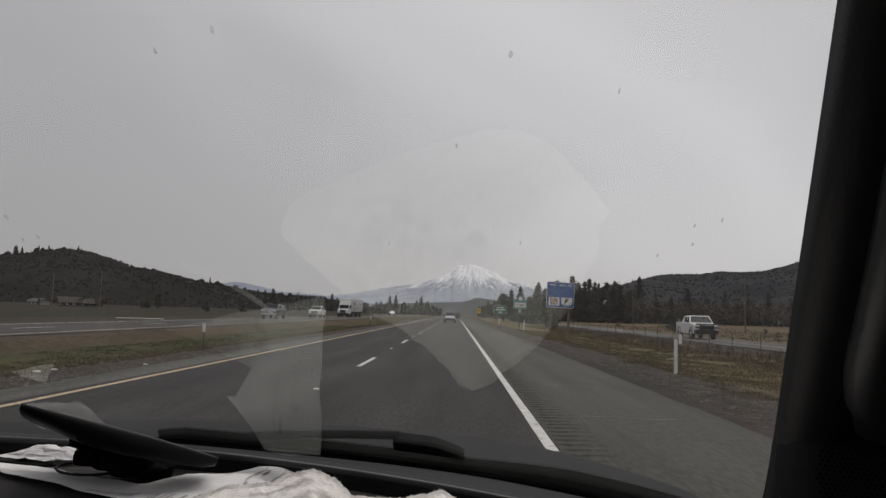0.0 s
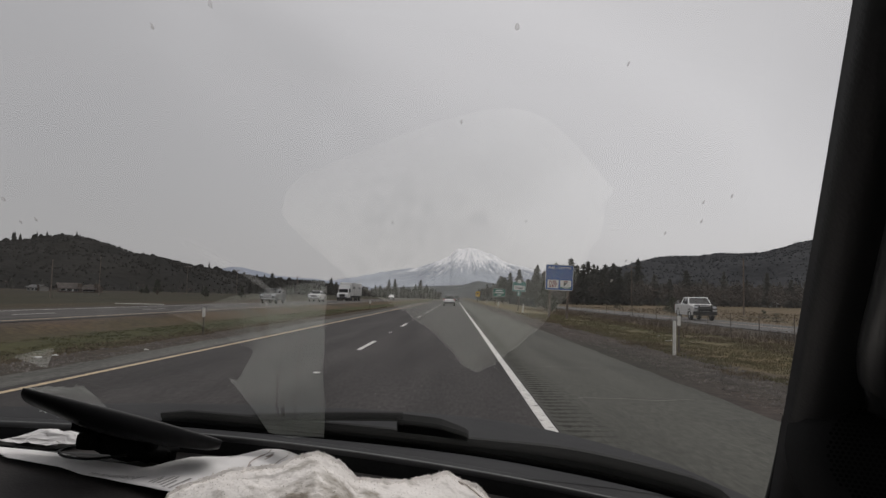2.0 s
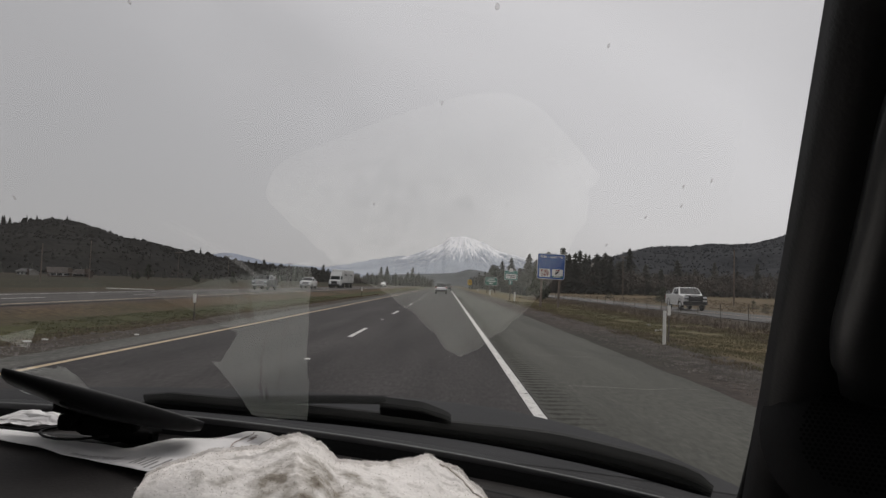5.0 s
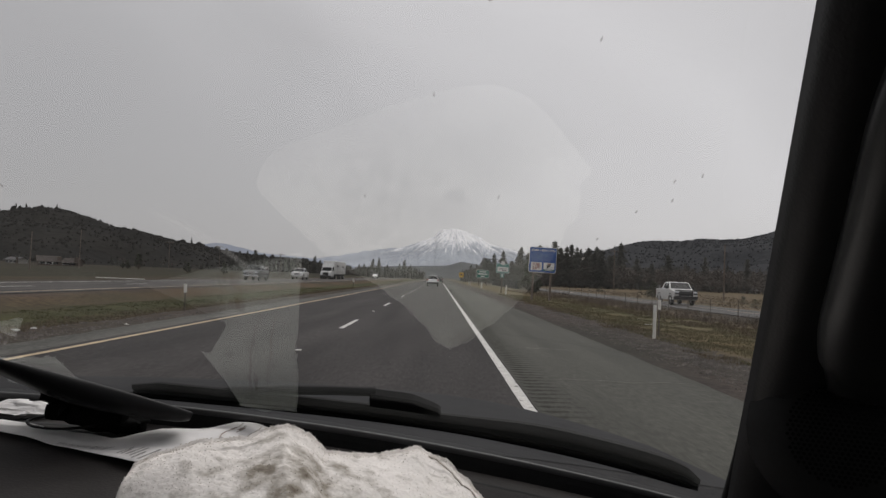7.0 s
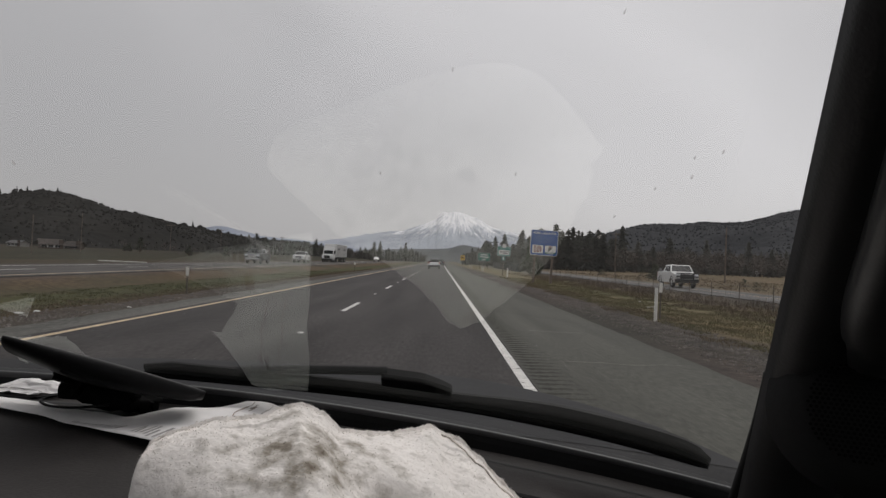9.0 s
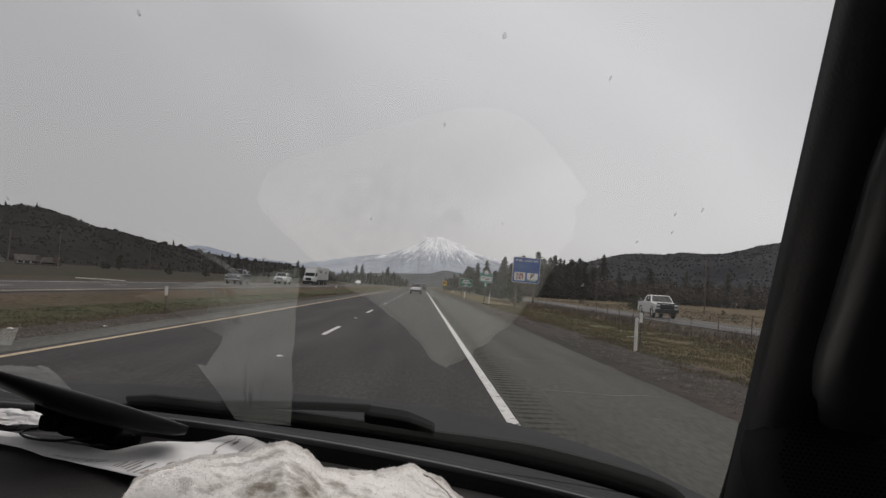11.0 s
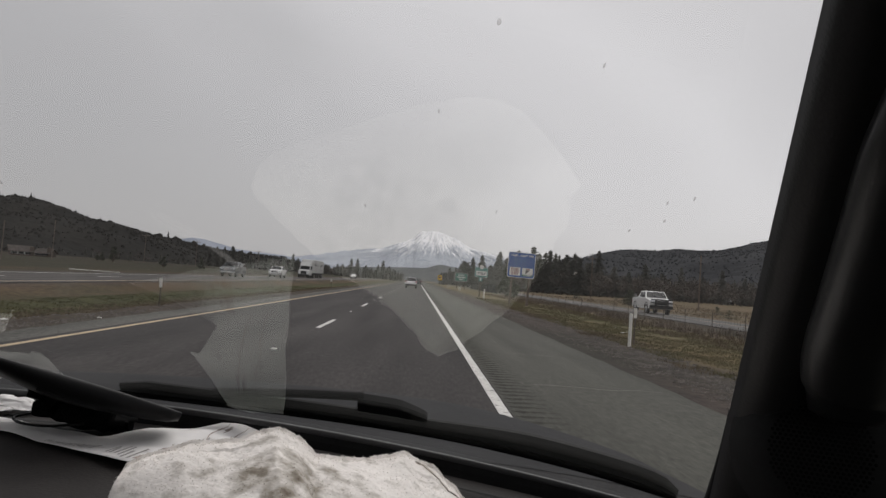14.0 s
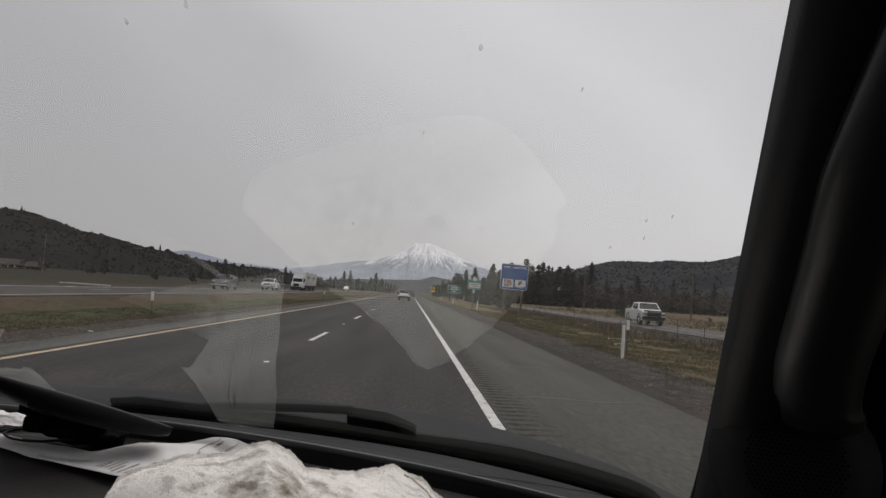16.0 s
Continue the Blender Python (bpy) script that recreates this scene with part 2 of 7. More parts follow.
def windshield_material():
    """Clear laminated glass with a film of road dust, thickened to stand in for veiling haze."""
    m = bpy.data.materials.new("dusty_windshield_glass")
    m.use_nodes = True
    nt = m.node_tree
    nt.nodes.clear()
    out = nt.nodes.new("ShaderNodeOutputMaterial")
    clear = nt.nodes.new("ShaderNodeBsdfTransparent")
    clear.inputs[0].default_value = (0.962, 0.955, 0.955, 1)
    gloss = nt.nodes.new("ShaderNodeBsdfGlossy")
    gloss.inputs["Roughness"].default_value = 0.04
    gloss.inputs["Color"].default_value = (0.93, 1.0, 0.93, 1)
    fr = nt.nodes.new("ShaderNodeFresnel")
    fr.inputs["IOR"].default_value = 1.70
    mix = nt.nodes.new("ShaderNodeMixShader")
    nt.links.new(fr.outputs[0], mix.inputs[0])
    nt.links.new(clear.outputs[0], mix.inputs[1])
    nt.links.new(gloss.outputs[0], mix.inputs[2])
    dust = nt.nodes.new("ShaderNodeBsdfTranslucent")
    dust.inputs[0].default_value = (0.62, 0.61, 0.59, 1)
    co = nt.nodes.new("ShaderNodeTexCoord")
    n = nt.nodes.new("ShaderNodeTexNoise")
    n.inputs["Scale"].default_value, n.inputs["Detail"].default_value = 7.0, 5
    nt.links.new(co.outputs["Object"], n.inputs["Vector"])
    # film strength raised to lift the darks as haze and reflections would
    mr = nt.nodes.new("ShaderNodeMapRange")
    mr.inputs["From Min"].default_value, mr.inputs["From Max"].default_value = 0.3, 0.7
    mr.inputs["To Min"].default_value, mr.inputs["To Max"].default_value = 0.010, 0.026
    nt.links.new(n.outputs[0], mr.inputs["Value"])
    mix2 = nt.nodes.new("ShaderNodeMixShader")
    nt.links.new(mr.outputs[0], mix2.inputs[0])
    nt.links.new(mix.outputs[0], mix2.inputs[1])
    nt.links.new(dust.outputs[0], mix2.inputs[2])
    nt.links.new(mix2.outputs[0], out.inputs[0])
    return m


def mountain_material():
    """Snow above a ragged line, streaked with bare rock ribs; far woods below, blue-grey with painted haze."""
    # aerial haze is put into this blue-grey base colour
    m = material("hazed_snowy_volcano", (0.345, 0.37, 0.415), rough=0.95, spread=0.10, scale=0.004, fine=0.03, bump=0.0, spec=0.05)
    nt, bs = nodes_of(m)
    hazed_foot = bs.inputs["Base Color"].links[0].from_socket
    geo = nt.nodes.new("ShaderNodeTexCoord")
    sep = nt.nodes.new("ShaderNodeSeparateXYZ")
    nt.links.new(geo.outputs["Object"], sep.inputs[0])
    mp = nt.nodes.new("ShaderNodeMapping")
    mp.inputs["Scale"].default_value = (1.0, 0.12, 0.45)
    nt.links.new(geo.outputs["Object"], mp.inputs["Vector"])
    n = nt.nodes.new("ShaderNodeTexNoise")
    n.inputs["Scale"].default_value, n.inputs["Detail"].default_value, n.inputs["Roughness"].default_value = 0.150, 11, 0.72
    nt.links.new(mp.outputs[0], n.inputs["Vector"])
    edge = nt.nodes.new("ShaderNodeMapRange")
    edge.inputs["From Min"].default_value, edge.inputs["From Max"].default_value = 95, 235
    edge.inputs["To Min"].default_value, edge.inputs["To Max"].default_value = -0.17, 0.055
    nt.links.new(sep.outputs["Z"], edge.inputs["Value"])
    # gullies fan out below the summit
    def maths(op, a, b):
        q = nt.nodes.new("ShaderNodeMath")
        q.operation = op
        for k, v in enumerate((a, b)):
            if isinstance(v, float):
                q.inputs[k].default_value = v
            else:
                nt.links.new(v, q.inputs[k])
        return q.outputs[0]

    drop = maths("SUBTRACT", 350.0, sep.outputs["Z"])
    fan = maths("ARCTAN2", maths("SUBTRACT", sep.outputs["X"], 88.0), drop)
    cv = nt.nodes.new("ShaderNodeCombineXYZ")
    nt.links.new(maths("MULTIPLY", fan, 9.0), cv.inputs[0])
    nt.links.new(maths("MULTIPLY", drop, 0.010), cv.inputs[1])
    g = nt.nodes.new("ShaderNodeTexNoise")
    g.inputs["Scale"].default_value, g.inputs["Detail"].default_value, g.inputs["Roughness"].default_value = 1.7, 9, 0.66
    nt.links.new(cv.outputs[0], g.inputs["Vector"])
    mixed = maths("ADD", maths("MULTIPLY", g.outputs[0], 0.52), maths("MULTIPLY", n.outputs[0], 0.48))
    add = nt.nodes.new("ShaderNodeMath")
    nt.links.new(edge.outputs[0], add.inputs[0])
    nt.links.new(mixed, add.inputs[1])
    r = nt.nodes.new("ShaderNodeValToRGB")
    r.color_ramp.elements[0].position, r.color_ramp.elements[1].position = 0.43, 0.56
    nt.links.new(add.outputs[0], r.inputs[0])
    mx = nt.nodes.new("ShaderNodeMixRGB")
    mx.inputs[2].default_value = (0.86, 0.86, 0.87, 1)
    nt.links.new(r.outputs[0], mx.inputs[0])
    nt.links.new(hazed_foot, mx.inputs[1])
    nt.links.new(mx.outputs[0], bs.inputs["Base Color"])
    return m


def film_material(name="milky_streak_film", colour=(0.8, 0.79, 0.77), grain=60.0, low=0.0, high=0.12):
    """A faint film on the glass: nearly clear, slightly milky."""
    m = bpy.data.materials.new(name)
    m.use_nodes = True
    nt = m.node_tree
    nt.nodes.clear()
    out = nt.nodes.new("ShaderNodeOutputMaterial")
    a = nt.nodes.new("ShaderNodeBsdfTransparent")
    b = nt.nodes.new("ShaderNodeBsdfTranslucent")
    b.inputs[0].default_value = (*colour, 1)
    co = nt.nodes.new("ShaderNodeTexCoord")
    n = nt.nodes.new("ShaderNodeTexNoise")
    n.inputs["Scale"].default_value, n.inputs["Detail"].default_value = grain, 4
    nt.links.new(co.outputs["Object"], n.inputs["Vector"])
    mr = nt.nodes.new("ShaderNodeMapRange")
    mr.inputs["To Min"].default_value, mr.inputs["To Max"].default_value = low, high
    nt.links.new(n.outputs[0], mr.inputs["Value"])
    mx = nt.nodes.new("ShaderNodeMixShader")
    nt.links.new(mr.outputs[0], mx.inputs[0])
    nt.links.new(a.outputs[0], mx.inputs[1])
    nt.links.new(b.outputs[0], mx.inputs[2])
    nt.links.new(mx.outputs[0], out.inputs[0])
    return m


M = {}
M["film"] = film_material()
M["ground"] = ground_material()
M["lane"] = asphalt_material("dark_lane_asphalt", (0.0310, 0.0275, 0.0270), [(-8.2, 1.0), (-6.3, 1.0), (-5.6, 0.82), (-4.6, 1.12), (-3.6, 0.98), (-2.5, 1.12), (-1.8, 0.92), (-0.9, 1.1), (0.2, 0.9), (0.9, 0.85), (1.5, 1.0)])
M["shoulder"] = asphalt_material("pale_shoulder_chipseal", (0.063, 0.0630, 0.0525), [(1.3, 0.84), (1.9, 0.95), (2.5, 1.0), (3.3, 0.97), (3.9, 0.90), (4.2, 0.84)], grain=0.38, blotch=0.18)
M["left_shoulder"] = asphalt_material("pale_left_shoulder", (0.088, 0.086, 0.077), [(-7.5, 0.9), (-6.9, 1.0), (-6.3, 1.0)])
M["seam"] = asphalt_material("pale_patched_seam", (0.15, 0.147, 0.132), [(1.3, 0.9), (2.6, 1.05), (4.2, 0.9)])
M["far_road"] = asphalt_material("worn_far_asphalt", (0.056, 0.051, 0.048), [(-30, 0.9), (-24, 1.1), (-22, 0.95), (-18, 1.1)])
M["frontage"] = asphalt_material("weathered_frontage_asphalt", (0.088, 0.085, 0.083), [(16, 0.95), (20, 1.05), (25, 0.95)])
M["white_paint"] = paint_material("worn_white_road_paint", (0.56, 0.55, 0.525))
M["yellow_paint"] = paint_material("worn_yellow_road_paint", (0.51, 0.39, 0.24))
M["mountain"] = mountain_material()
# the ridge's pale blue is distance haze painted as colour
M["far_ridge"] = material("haze_tinted_far_ridge", (0.23, 0.26, 0.32), rough=0.95, spread=0.08, scale=0.005, fine=0.05, bump=0)
M["hill"] = material("brushy_hillside", (0.0195, 0.0183, 0.0160), rough=0.95, spread=0.30, scale=0.02, second=(0.0135, 0.0130, 0.0122), fine=0.22, bump=0.6, bump_dist=2.0, spec=0.05)
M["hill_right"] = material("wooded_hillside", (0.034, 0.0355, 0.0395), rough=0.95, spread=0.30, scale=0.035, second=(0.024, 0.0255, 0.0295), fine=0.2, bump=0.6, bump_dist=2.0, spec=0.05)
# lighter, bluer hill colour with the haze painted in
M["mid_hill"] = material("haze_tinted_middle_hill", (0.082, 0.087, 0.092), rough=0.95, spread=0.2, scale=0.02, second=(0.062, 0.066, 0.070), fine=0.2, bump=0.4, bump_dist=2.0, spec=0.05)
# greyed, lightened needle colour stands in for distance haze
M["needles"] = material("hazed_conifer_needles", (0.140, 0.138, 0.124), rough=0.95, spread=0.12, scale=1.2, fine=9, bump=0, per_object=0.3, spec=0.1)
nt, bs = nodes_of(M["needles"])
_t = nt.nodes.new("ShaderNodeBsdfTranslucent")
nt.links.new(bs.inputs["Base Color"].links[0].from_socket, _t.inputs["Color"])
_x = nt.nodes.new("ShaderNodeMixShader")
_x.inputs[0].default_value = 0.62
_out = [n for n in nt.nodes if n.type == "OUTPUT_MATERIAL"][0]
nt.links.new(bs.outputs[0], _x.inputs[1])
nt.links.new(_t.outputs[0], _x.inputs[2])
nt.links.new(_x.outputs[0], _out.inputs["Surface"])
M["oak"] = material("bare_oak_twigs", (0.098, 0.085, 0.076), rough=0.95, spread=0.3, scale=0.8, fine=8, bump=0, per_object=0.25, spec=0.1)
M["brush"] = material("dark_brush", (0.030, 0.0285, 0.0260), rough=0.95, spread=0.25, scale=0.1, fine=0.7, bump=0, spec=0.05)
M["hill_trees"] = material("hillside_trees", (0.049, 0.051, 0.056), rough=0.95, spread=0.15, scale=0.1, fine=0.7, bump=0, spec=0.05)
M["juniper"] = material("juniper_foliage", (0.085, 0.090, 0.066), rough=0.9, spread=0.4, scale=2.5, fine=22, bump=0, spec=0.1)
M["bark"] = material("grey_bark", (0.11, 0.085, 0.066), rough=0.95, spread=0.3, scale=4, fine=30, bump=0.6, stretch=(1, 1, 0.2))
M["pole_wood"] = material("weathered_pole_wood", (0.15, 0.118, 0.096), rough=0.9, spread=0.3, scale=5, fine=45, bump=0.5, stretch=(1, 1, 0.1))
M["grass"] = material("mixed_grass", (0.165, 0.136, 0.076), rough=0.9, spread=0.3, scale=0.9, second=(0.108, 0.104, 0.048), fine=6, bump=0, spec=0.1)
M["green_grass"] = material("green_median_grass", (0.072, 0.063, 0.022), rough=0.9, spread=0.3, scale=0.5, second=(0.046, 0.052, 0.014), fine=6, bump=0, spec=0.1)
M["dry_grass"] = material("dry_grass", (0.150, 0.114, 0.074), rough=0.9, spread=0.35, scale=0.7, second=(0.100, 0.078, 0.050), fine=6, bump=0, spec=0.1)
M["weeds"] = material("dead_weeds", (0.128, 0.102, 0.082), rough=0.95, spread=0.35, scale=0.7, fine=6, bump=0, spec=0.05)
M["stone"] = material("roadside_gravel", (0.115, 0.102, 0.093), rough=0.9, spread=0.4, scale=2.0, fine=20, bump=0, spec=0.2)
M["galv"] = material("galvanised_steel", (0.25, 0.25, 0.25), rough=0.55, metal=0.5, spread=0.2, scale=6, fine=50, bump=0.1)
M["wire"] = material("dull_wire", (0.16, 0.15, 0.14), rough=0.6, metal=0.6, spread=0.2, scale=6, fine=50, bump=0)
M["post_brown"] = material("rusty_steel_post", (0.085, 0.070, 0.058), rough=0.85, spread=0.3, scale=6, fine=50, bump=0.2)
M["delineator"] = material("white_marker_plastic", (0.72, 0.71, 0.67), rough=0.6, spread=0.1, scale=4, fine=30, bump=0.05)
M["sign_blue"] = material("blue_reflective_sheet", (0.018, 0.085, 0.33), rough=0.45, spread=0.12, scale=2.2, fine=30, bump=0.03)
M["sign_green"] = material("green_reflective_sheet", (0.02, 0.15, 0.11), rough=0.5, spread=0.15, scale=2.0, fine=30, bump=0.03)
M["sign_teal"] = material("faded_teal_sheet", (0.13, 0.30, 0.27), rough=0.55, spread=0.12, scale=2.5, fine=30, bump=0.03)
M["sign_white"] = material("white_reflective_sheet", (0.70, 0.70, 0.69), rough=0.5, spread=0.08, scale=3, fine=30, bump=0.03)
M["sign_yellow"] = material("yellow_reflective_sheet", (0.62, 0.38, 0.04), rough=0.5, spread=0.1, scale=3, fine=30, bump=0.03)
M["sign_red"] = material("dark_red_lettering", (0.20, 0.016, 0.022), rough=0.5, spread=0.1, scale=5, fine=30, bump=0)
M["sign_dark"] = material("black_lettering", (0.03, 0.03, 0.032), rough=0.5, spread=0.1, scale=5, fine=30, bump=0)
M["screen_green"] = material("dark_barrier_screen", (0.028, 0.034, 0.034), rough=0.85, spread=0.25, scale=0.9, fine=18, bump=0.3)
M["white_car"] = material("white_car_paint", (0.72, 0.72, 0.71), rough=0.3, spread=0.03, scale=2, fine=40, bump=0, coat=0.6)
M["silver_car"] = material("silver_car_paint", (0.62, 0.63, 0.65), rough=0.35, metal=0.35, spread=0.05, scale=2, fine=60, bump=0, coat=0.6)
M["dark_car"] = material("charcoal_car_paint", (0.045, 0.050, 0.058), rough=0.3, metal=0.2, spread=0.06, scale=2, fine=60, bump=0, coat=0.6)
M["car_glass"] = material("tinted_car_glass", (0.02, 0.022, 0.025), rough=0.06, spread=0.05, scale=2, fine=10, bump=0)
M["tyre"] = material("tyre_rubber", (0.022, 0.022, 0.022), rough=0.85, spread=0.2, scale=8, fine=60, bump=0.1)
M["rim"] = material("alloy_rim", (0.36, 0.36, 0.37), rough=0.4, metal=0.8, spread=0.1, scale=8, fine=60, bump=0)
M["black_plastic"] = material("black_trim_plastic", (0.025, 0.025, 0.026), rough=0.6, spread=0.15, scale=9, fine=120, bump=0.15, bump_dist=0.002)
M["tail_light"] = material("red_tail_lens", (0.30, 0.02, 0.02), rough=0.2, spread=0.1, scale=9, fine=60, bump=0)
M["head_light"] = material("clear_headlamp_lens", (0.72, 0.74, 0.78), rough=0.15, spread=0.1, scale=9, fine=60, bump=0)
M["chrome"] = material("chrome_trim", (0.5, 0.5, 0.51), rough=0.25, metal=1.0, spread=0.05, scale=9, fine=60, bump=0)
M["barn_wood"] = material("dark_barn_boards", (0.10, 0.075, 0.06), rough=0.9, spread=0.25, scale=1.2, fine=12, bump=0.3, stretch=(4, 4, 0.3))
M["house_white"] = material("white_siding", (0.24, 0.23, 0.215), rough=0.8, spread=0.1, scale=1, fine=10, bump=0.1)
M["roof_metal"] = material("pale_metal_roof", (0.17, 0.165, 0.165), rough=0.5, metal=0.2, spread=0.15, scale=0.8, fine=8, bump=0.1)
M["roof_dark"] = material("brown_shingle_roof", (0.13, 0.11, 0.10), rough=0.9, spread=0.25, scale=1.0, fine=9, bump=0.2)
# own car
M["windshield"] = windshield_material()
M["splat"] = film_material("dried_insect_film", (0.30, 0.28, 0.26), 250.0, 0.10, 0.62)
M["dash"] = material("grained_dashboard_vinyl", (0.028, 0.025, 0.024), spec=0.2, rough=0.7, spread=0.25, scale=9, fine=420, bump=0.35, bump_dist=0.0012)
# lip in two tones: face painted as shaded, top edge as lit
M["lip_face"] = material("shaded_lip_face", (0.011, 0.011, 0.0115), spec=0.15, rough=0.7, spread=0.2, scale=14, fine=300, bump=0.1, bump_dist=0.0006)
M["dash_lip"] = material("lit_dash_lip", (0.060, 0.060, 0.061), spec=0.35, rough=0.5, spread=0.12, scale=14, fine=300, bump=0.1, bump_dist=0.0006)
M["gap"] = material("black_defroster_slot", (0.010, 0.010, 0.010), rough=0.8, spread=0.2, scale=20, fine=200, bump=0.1, bump_dist=0.001)
M["cowl"] = material("grey_cowl_plastic", (0.036, 0.036, 0.0375), spec=0.06, rough=0.85, spread=0.2, scale=12, fine=200, bump=0.2, bump_dist=0.001)
M["hood"] = material("dusty_hood_paint", (0.032, 0.0325, 0.0345), rough=0.85, spread=0.12, scale=3, fine=60, bump=0.03, bump_dist=0.001, spec=0.06)
M["wiper"] = material("wiper_rubber_black", (0.0035, 0.0035, 0.004), spec=0.12, rough=0.6, spread=0.3, scale=25, fine=300, bump=0.25, bump_dist=0.001)
M["pillar"] = material("charcoal_pillar_trim", (0.0115, 0.0113, 0.0118), spec=0.45, rough=0.5, spread=0.15, scale=10, fine=500, bump=0.3, bump_dist=0.0008)
M["handle"] = material("dark_handle_plastic", (0.013, 0.013, 0.0135), spec=0.6, rough=0.38, spread=0.12, scale=10, fine=500, bump=0.2, bump_dist=0.0006)
M["tweeter"] = material("black_speaker_mesh", (0.013, 0.013, 0.0132), spec=0.10, rough=0.7, spread=0.15, scale=10, fine=400, bump=0.1, bump_dist=0.0006)
M["mount"] = material("dull_black_mount", (0.003, 0.003, 0.003), spec=0.06, rough=0.85, spread=0.3, scale=30, fine=250, bump=0.3, bump_dist=0.001)
M["dark_trim"] = material("black_door_trim", (0.0035, 0.0035, 0.0035), spec=0.2, rough=0.8, spread=0.15, scale=10, fine=400, bump=0.2, bump_dist=0.0008)
M["seal"] = material("rubber_door_seal", (0.004, 0.004, 0.004), spec=0.1, rough=0.8, spread=0.2, scale=12, fine=200, bump=0.1, bump_dist=0.001)
M["headliner"] = material("grey_headliner_cloth", (0.10, 0.098, 0.092), rough=0.95, spread=0.12, scale=6, fine=300, bump=0.2, bump_dist=0.001)
M["tablet"] = material("black_device_shell", (0.006, 0.006, 0.0065), spec=0.2, rough=0.5, spread=0.2, scale=14, fine=200, bump=0.05, bump_dist=0.0005)
# grey base colour imitates sky reflected in the device's screen
M["screen"] = material("sheen_grey_device_face", (0.026, 0.026, 0.027), rough=0.45, spread=0.2, scale=9, fine=120, bump=0.05, bump_dist=0.0004)
M["paper"] = material("printed_paper", (0.78, 0.76, 0.75), rough=0.85, spread=0.06, scale=7, fine=90, bump=0.08, bump_dist=0.001)
M["fold_brown"] = material("brown_fold_band", (0.40, 0.335, 0.30), rough=0.85, spread=0.3, scale=30, fine=200, bump=0)
M["ink"] = material("grey_print", (0.36, 0.345, 0.335), rough=0.85, spread=0.2, scale=30, fine=200, bump=0)
M["hem"] = material("hem_thread", (0.52, 0.47, 0.42), rough=0.95, spread=0.2, scale=60, fine=400, bump=0.3, bump_dist=0.001)
M["towel"] = material("soiled_terry_shaded_hollow", (0.84, 0.80, 0.765), rough=0.98, spread=0.06, scale=20, fine=320, bump=0.35, bump_dist=0.002, spec=0.05)
nt, bs = nodes_of(M["towel"])
_old = bs.inputs["Base Color"].links[0].from_socket
_co = nt.nodes.new("ShaderNodeTexCoord")
_n = nt.nodes.new("ShaderNodeTexNoise")
_n.inputs["Scale"].default_value, _n.inputs["Detail"].default_value = 62.0, 9
nt.links.new(_co.outputs["Object"], _n.inputs["Vector"])
_r = nt.nodes.new("ShaderNodeValToRGB")
_r.color_ramp.elements[0].position, _r.color_ramp.elements[0].color = 0.55, (1, 1, 1, 1)
_r.color_ramp.elements[1].position, _r.color_ramp.elements[1].color = 0.84, (0.36, 0.34, 0.30, 1)
# darkest stop, chiefly for the painted shade of the fold hollow
_e = _r.color_ramp.elements.new(1.0)
_e.color = (0.16, 0.13, 0.11, 1)
# the greyest stain sits on the middle of the heap
_v = nt.nodes.new("ShaderNodeVectorMath")
_v.operation = "DISTANCE"
_v.inputs[1].default_value = (-0.092, 0.525, 1.302)
nt.links.new(_co.outputs["Object"], _v.inputs[0])
_d = nt.nodes.new("ShaderNodeMapRange")
_d.inputs["From Min"].default_value, _d.inputs["From Max"].default_value = 0.0, 0.085
_d.inputs["To Min"].default_value, _d.inputs["To Max"].default_value = 0.33, 0.0
nt.links.new(_v.outputs["Value"], _d.inputs["Value"])
_a = nt.nodes.new("ShaderNodeMath")
nt.links.new(_n.outputs[0], _a.inputs[0])
nt.links.new(_d.outputs[0], _a.inputs[1])
# shade inside the fold hollow, put into the cloth's colour
_v2 = nt.nodes.new("ShaderNodeVectorMath")
_v2.operation = "DISTANCE"
_v2.inputs[1].default_value = (-0.026, 0.510, 1.235)
nt.links.new(_co.outputs["Object"], _v2.inputs[0])
_d2 = nt.nodes.new("ShaderNodeMapRange")
_d2.inputs["From Min"].default_value, _d2.inputs["From Max"].default_value = 0.008, 0.028
_d2.inputs["To Min"].default_value, _d2.inputs["To Max"].default_value = 0.9, 0.0
nt.links.new(_v2.outputs["Value"], _d2.inputs["Value"])
_a2 = nt.nodes.new("ShaderNodeMath")
nt.links.new(_a.outputs[0], _a2.inputs[0])
nt.links.new(_d2.outputs[0], _a2.inputs[1])
nt.links.new(_a2.outputs[0], _r.inputs[0])
_m = nt.nodes.new("ShaderNodeMixRGB")
_m.blend_type = "MULTIPLY"
_m.inputs[0].default_value = 1
nt.links.new(_old, _m.inputs[1])
nt.links.new(_r.outputs[0], _m.inputs[2])
nt.links.new(_m.outputs[0], bs.inputs["Base Color"])
# loose loops let light through
M["terry_loop"] = M["towel"].copy()
M["terry_loop"].name = "thin_terry_loop"
nt, bs = nodes_of(M["terry_loop"])
_t = nt.nodes.new("ShaderNodeBsdfTranslucent")
nt.links.new(bs.inputs["Base Color"].links[0].from_socket, _t.inputs["Color"])
_x = nt.nodes.new("ShaderNodeMixShader")
_x.inputs[0].default_value = 0.55
_out = [n for n in nt.nodes if n.type == "OUTPUT_MATERIAL"][0]
nt.links.new(bs.outputs[0], _x.inputs[1])
nt.links.new(_t.outputs[0], _x.inputs[2])
nt.links.new(_x.outputs[0], _out.inputs["Surface"])



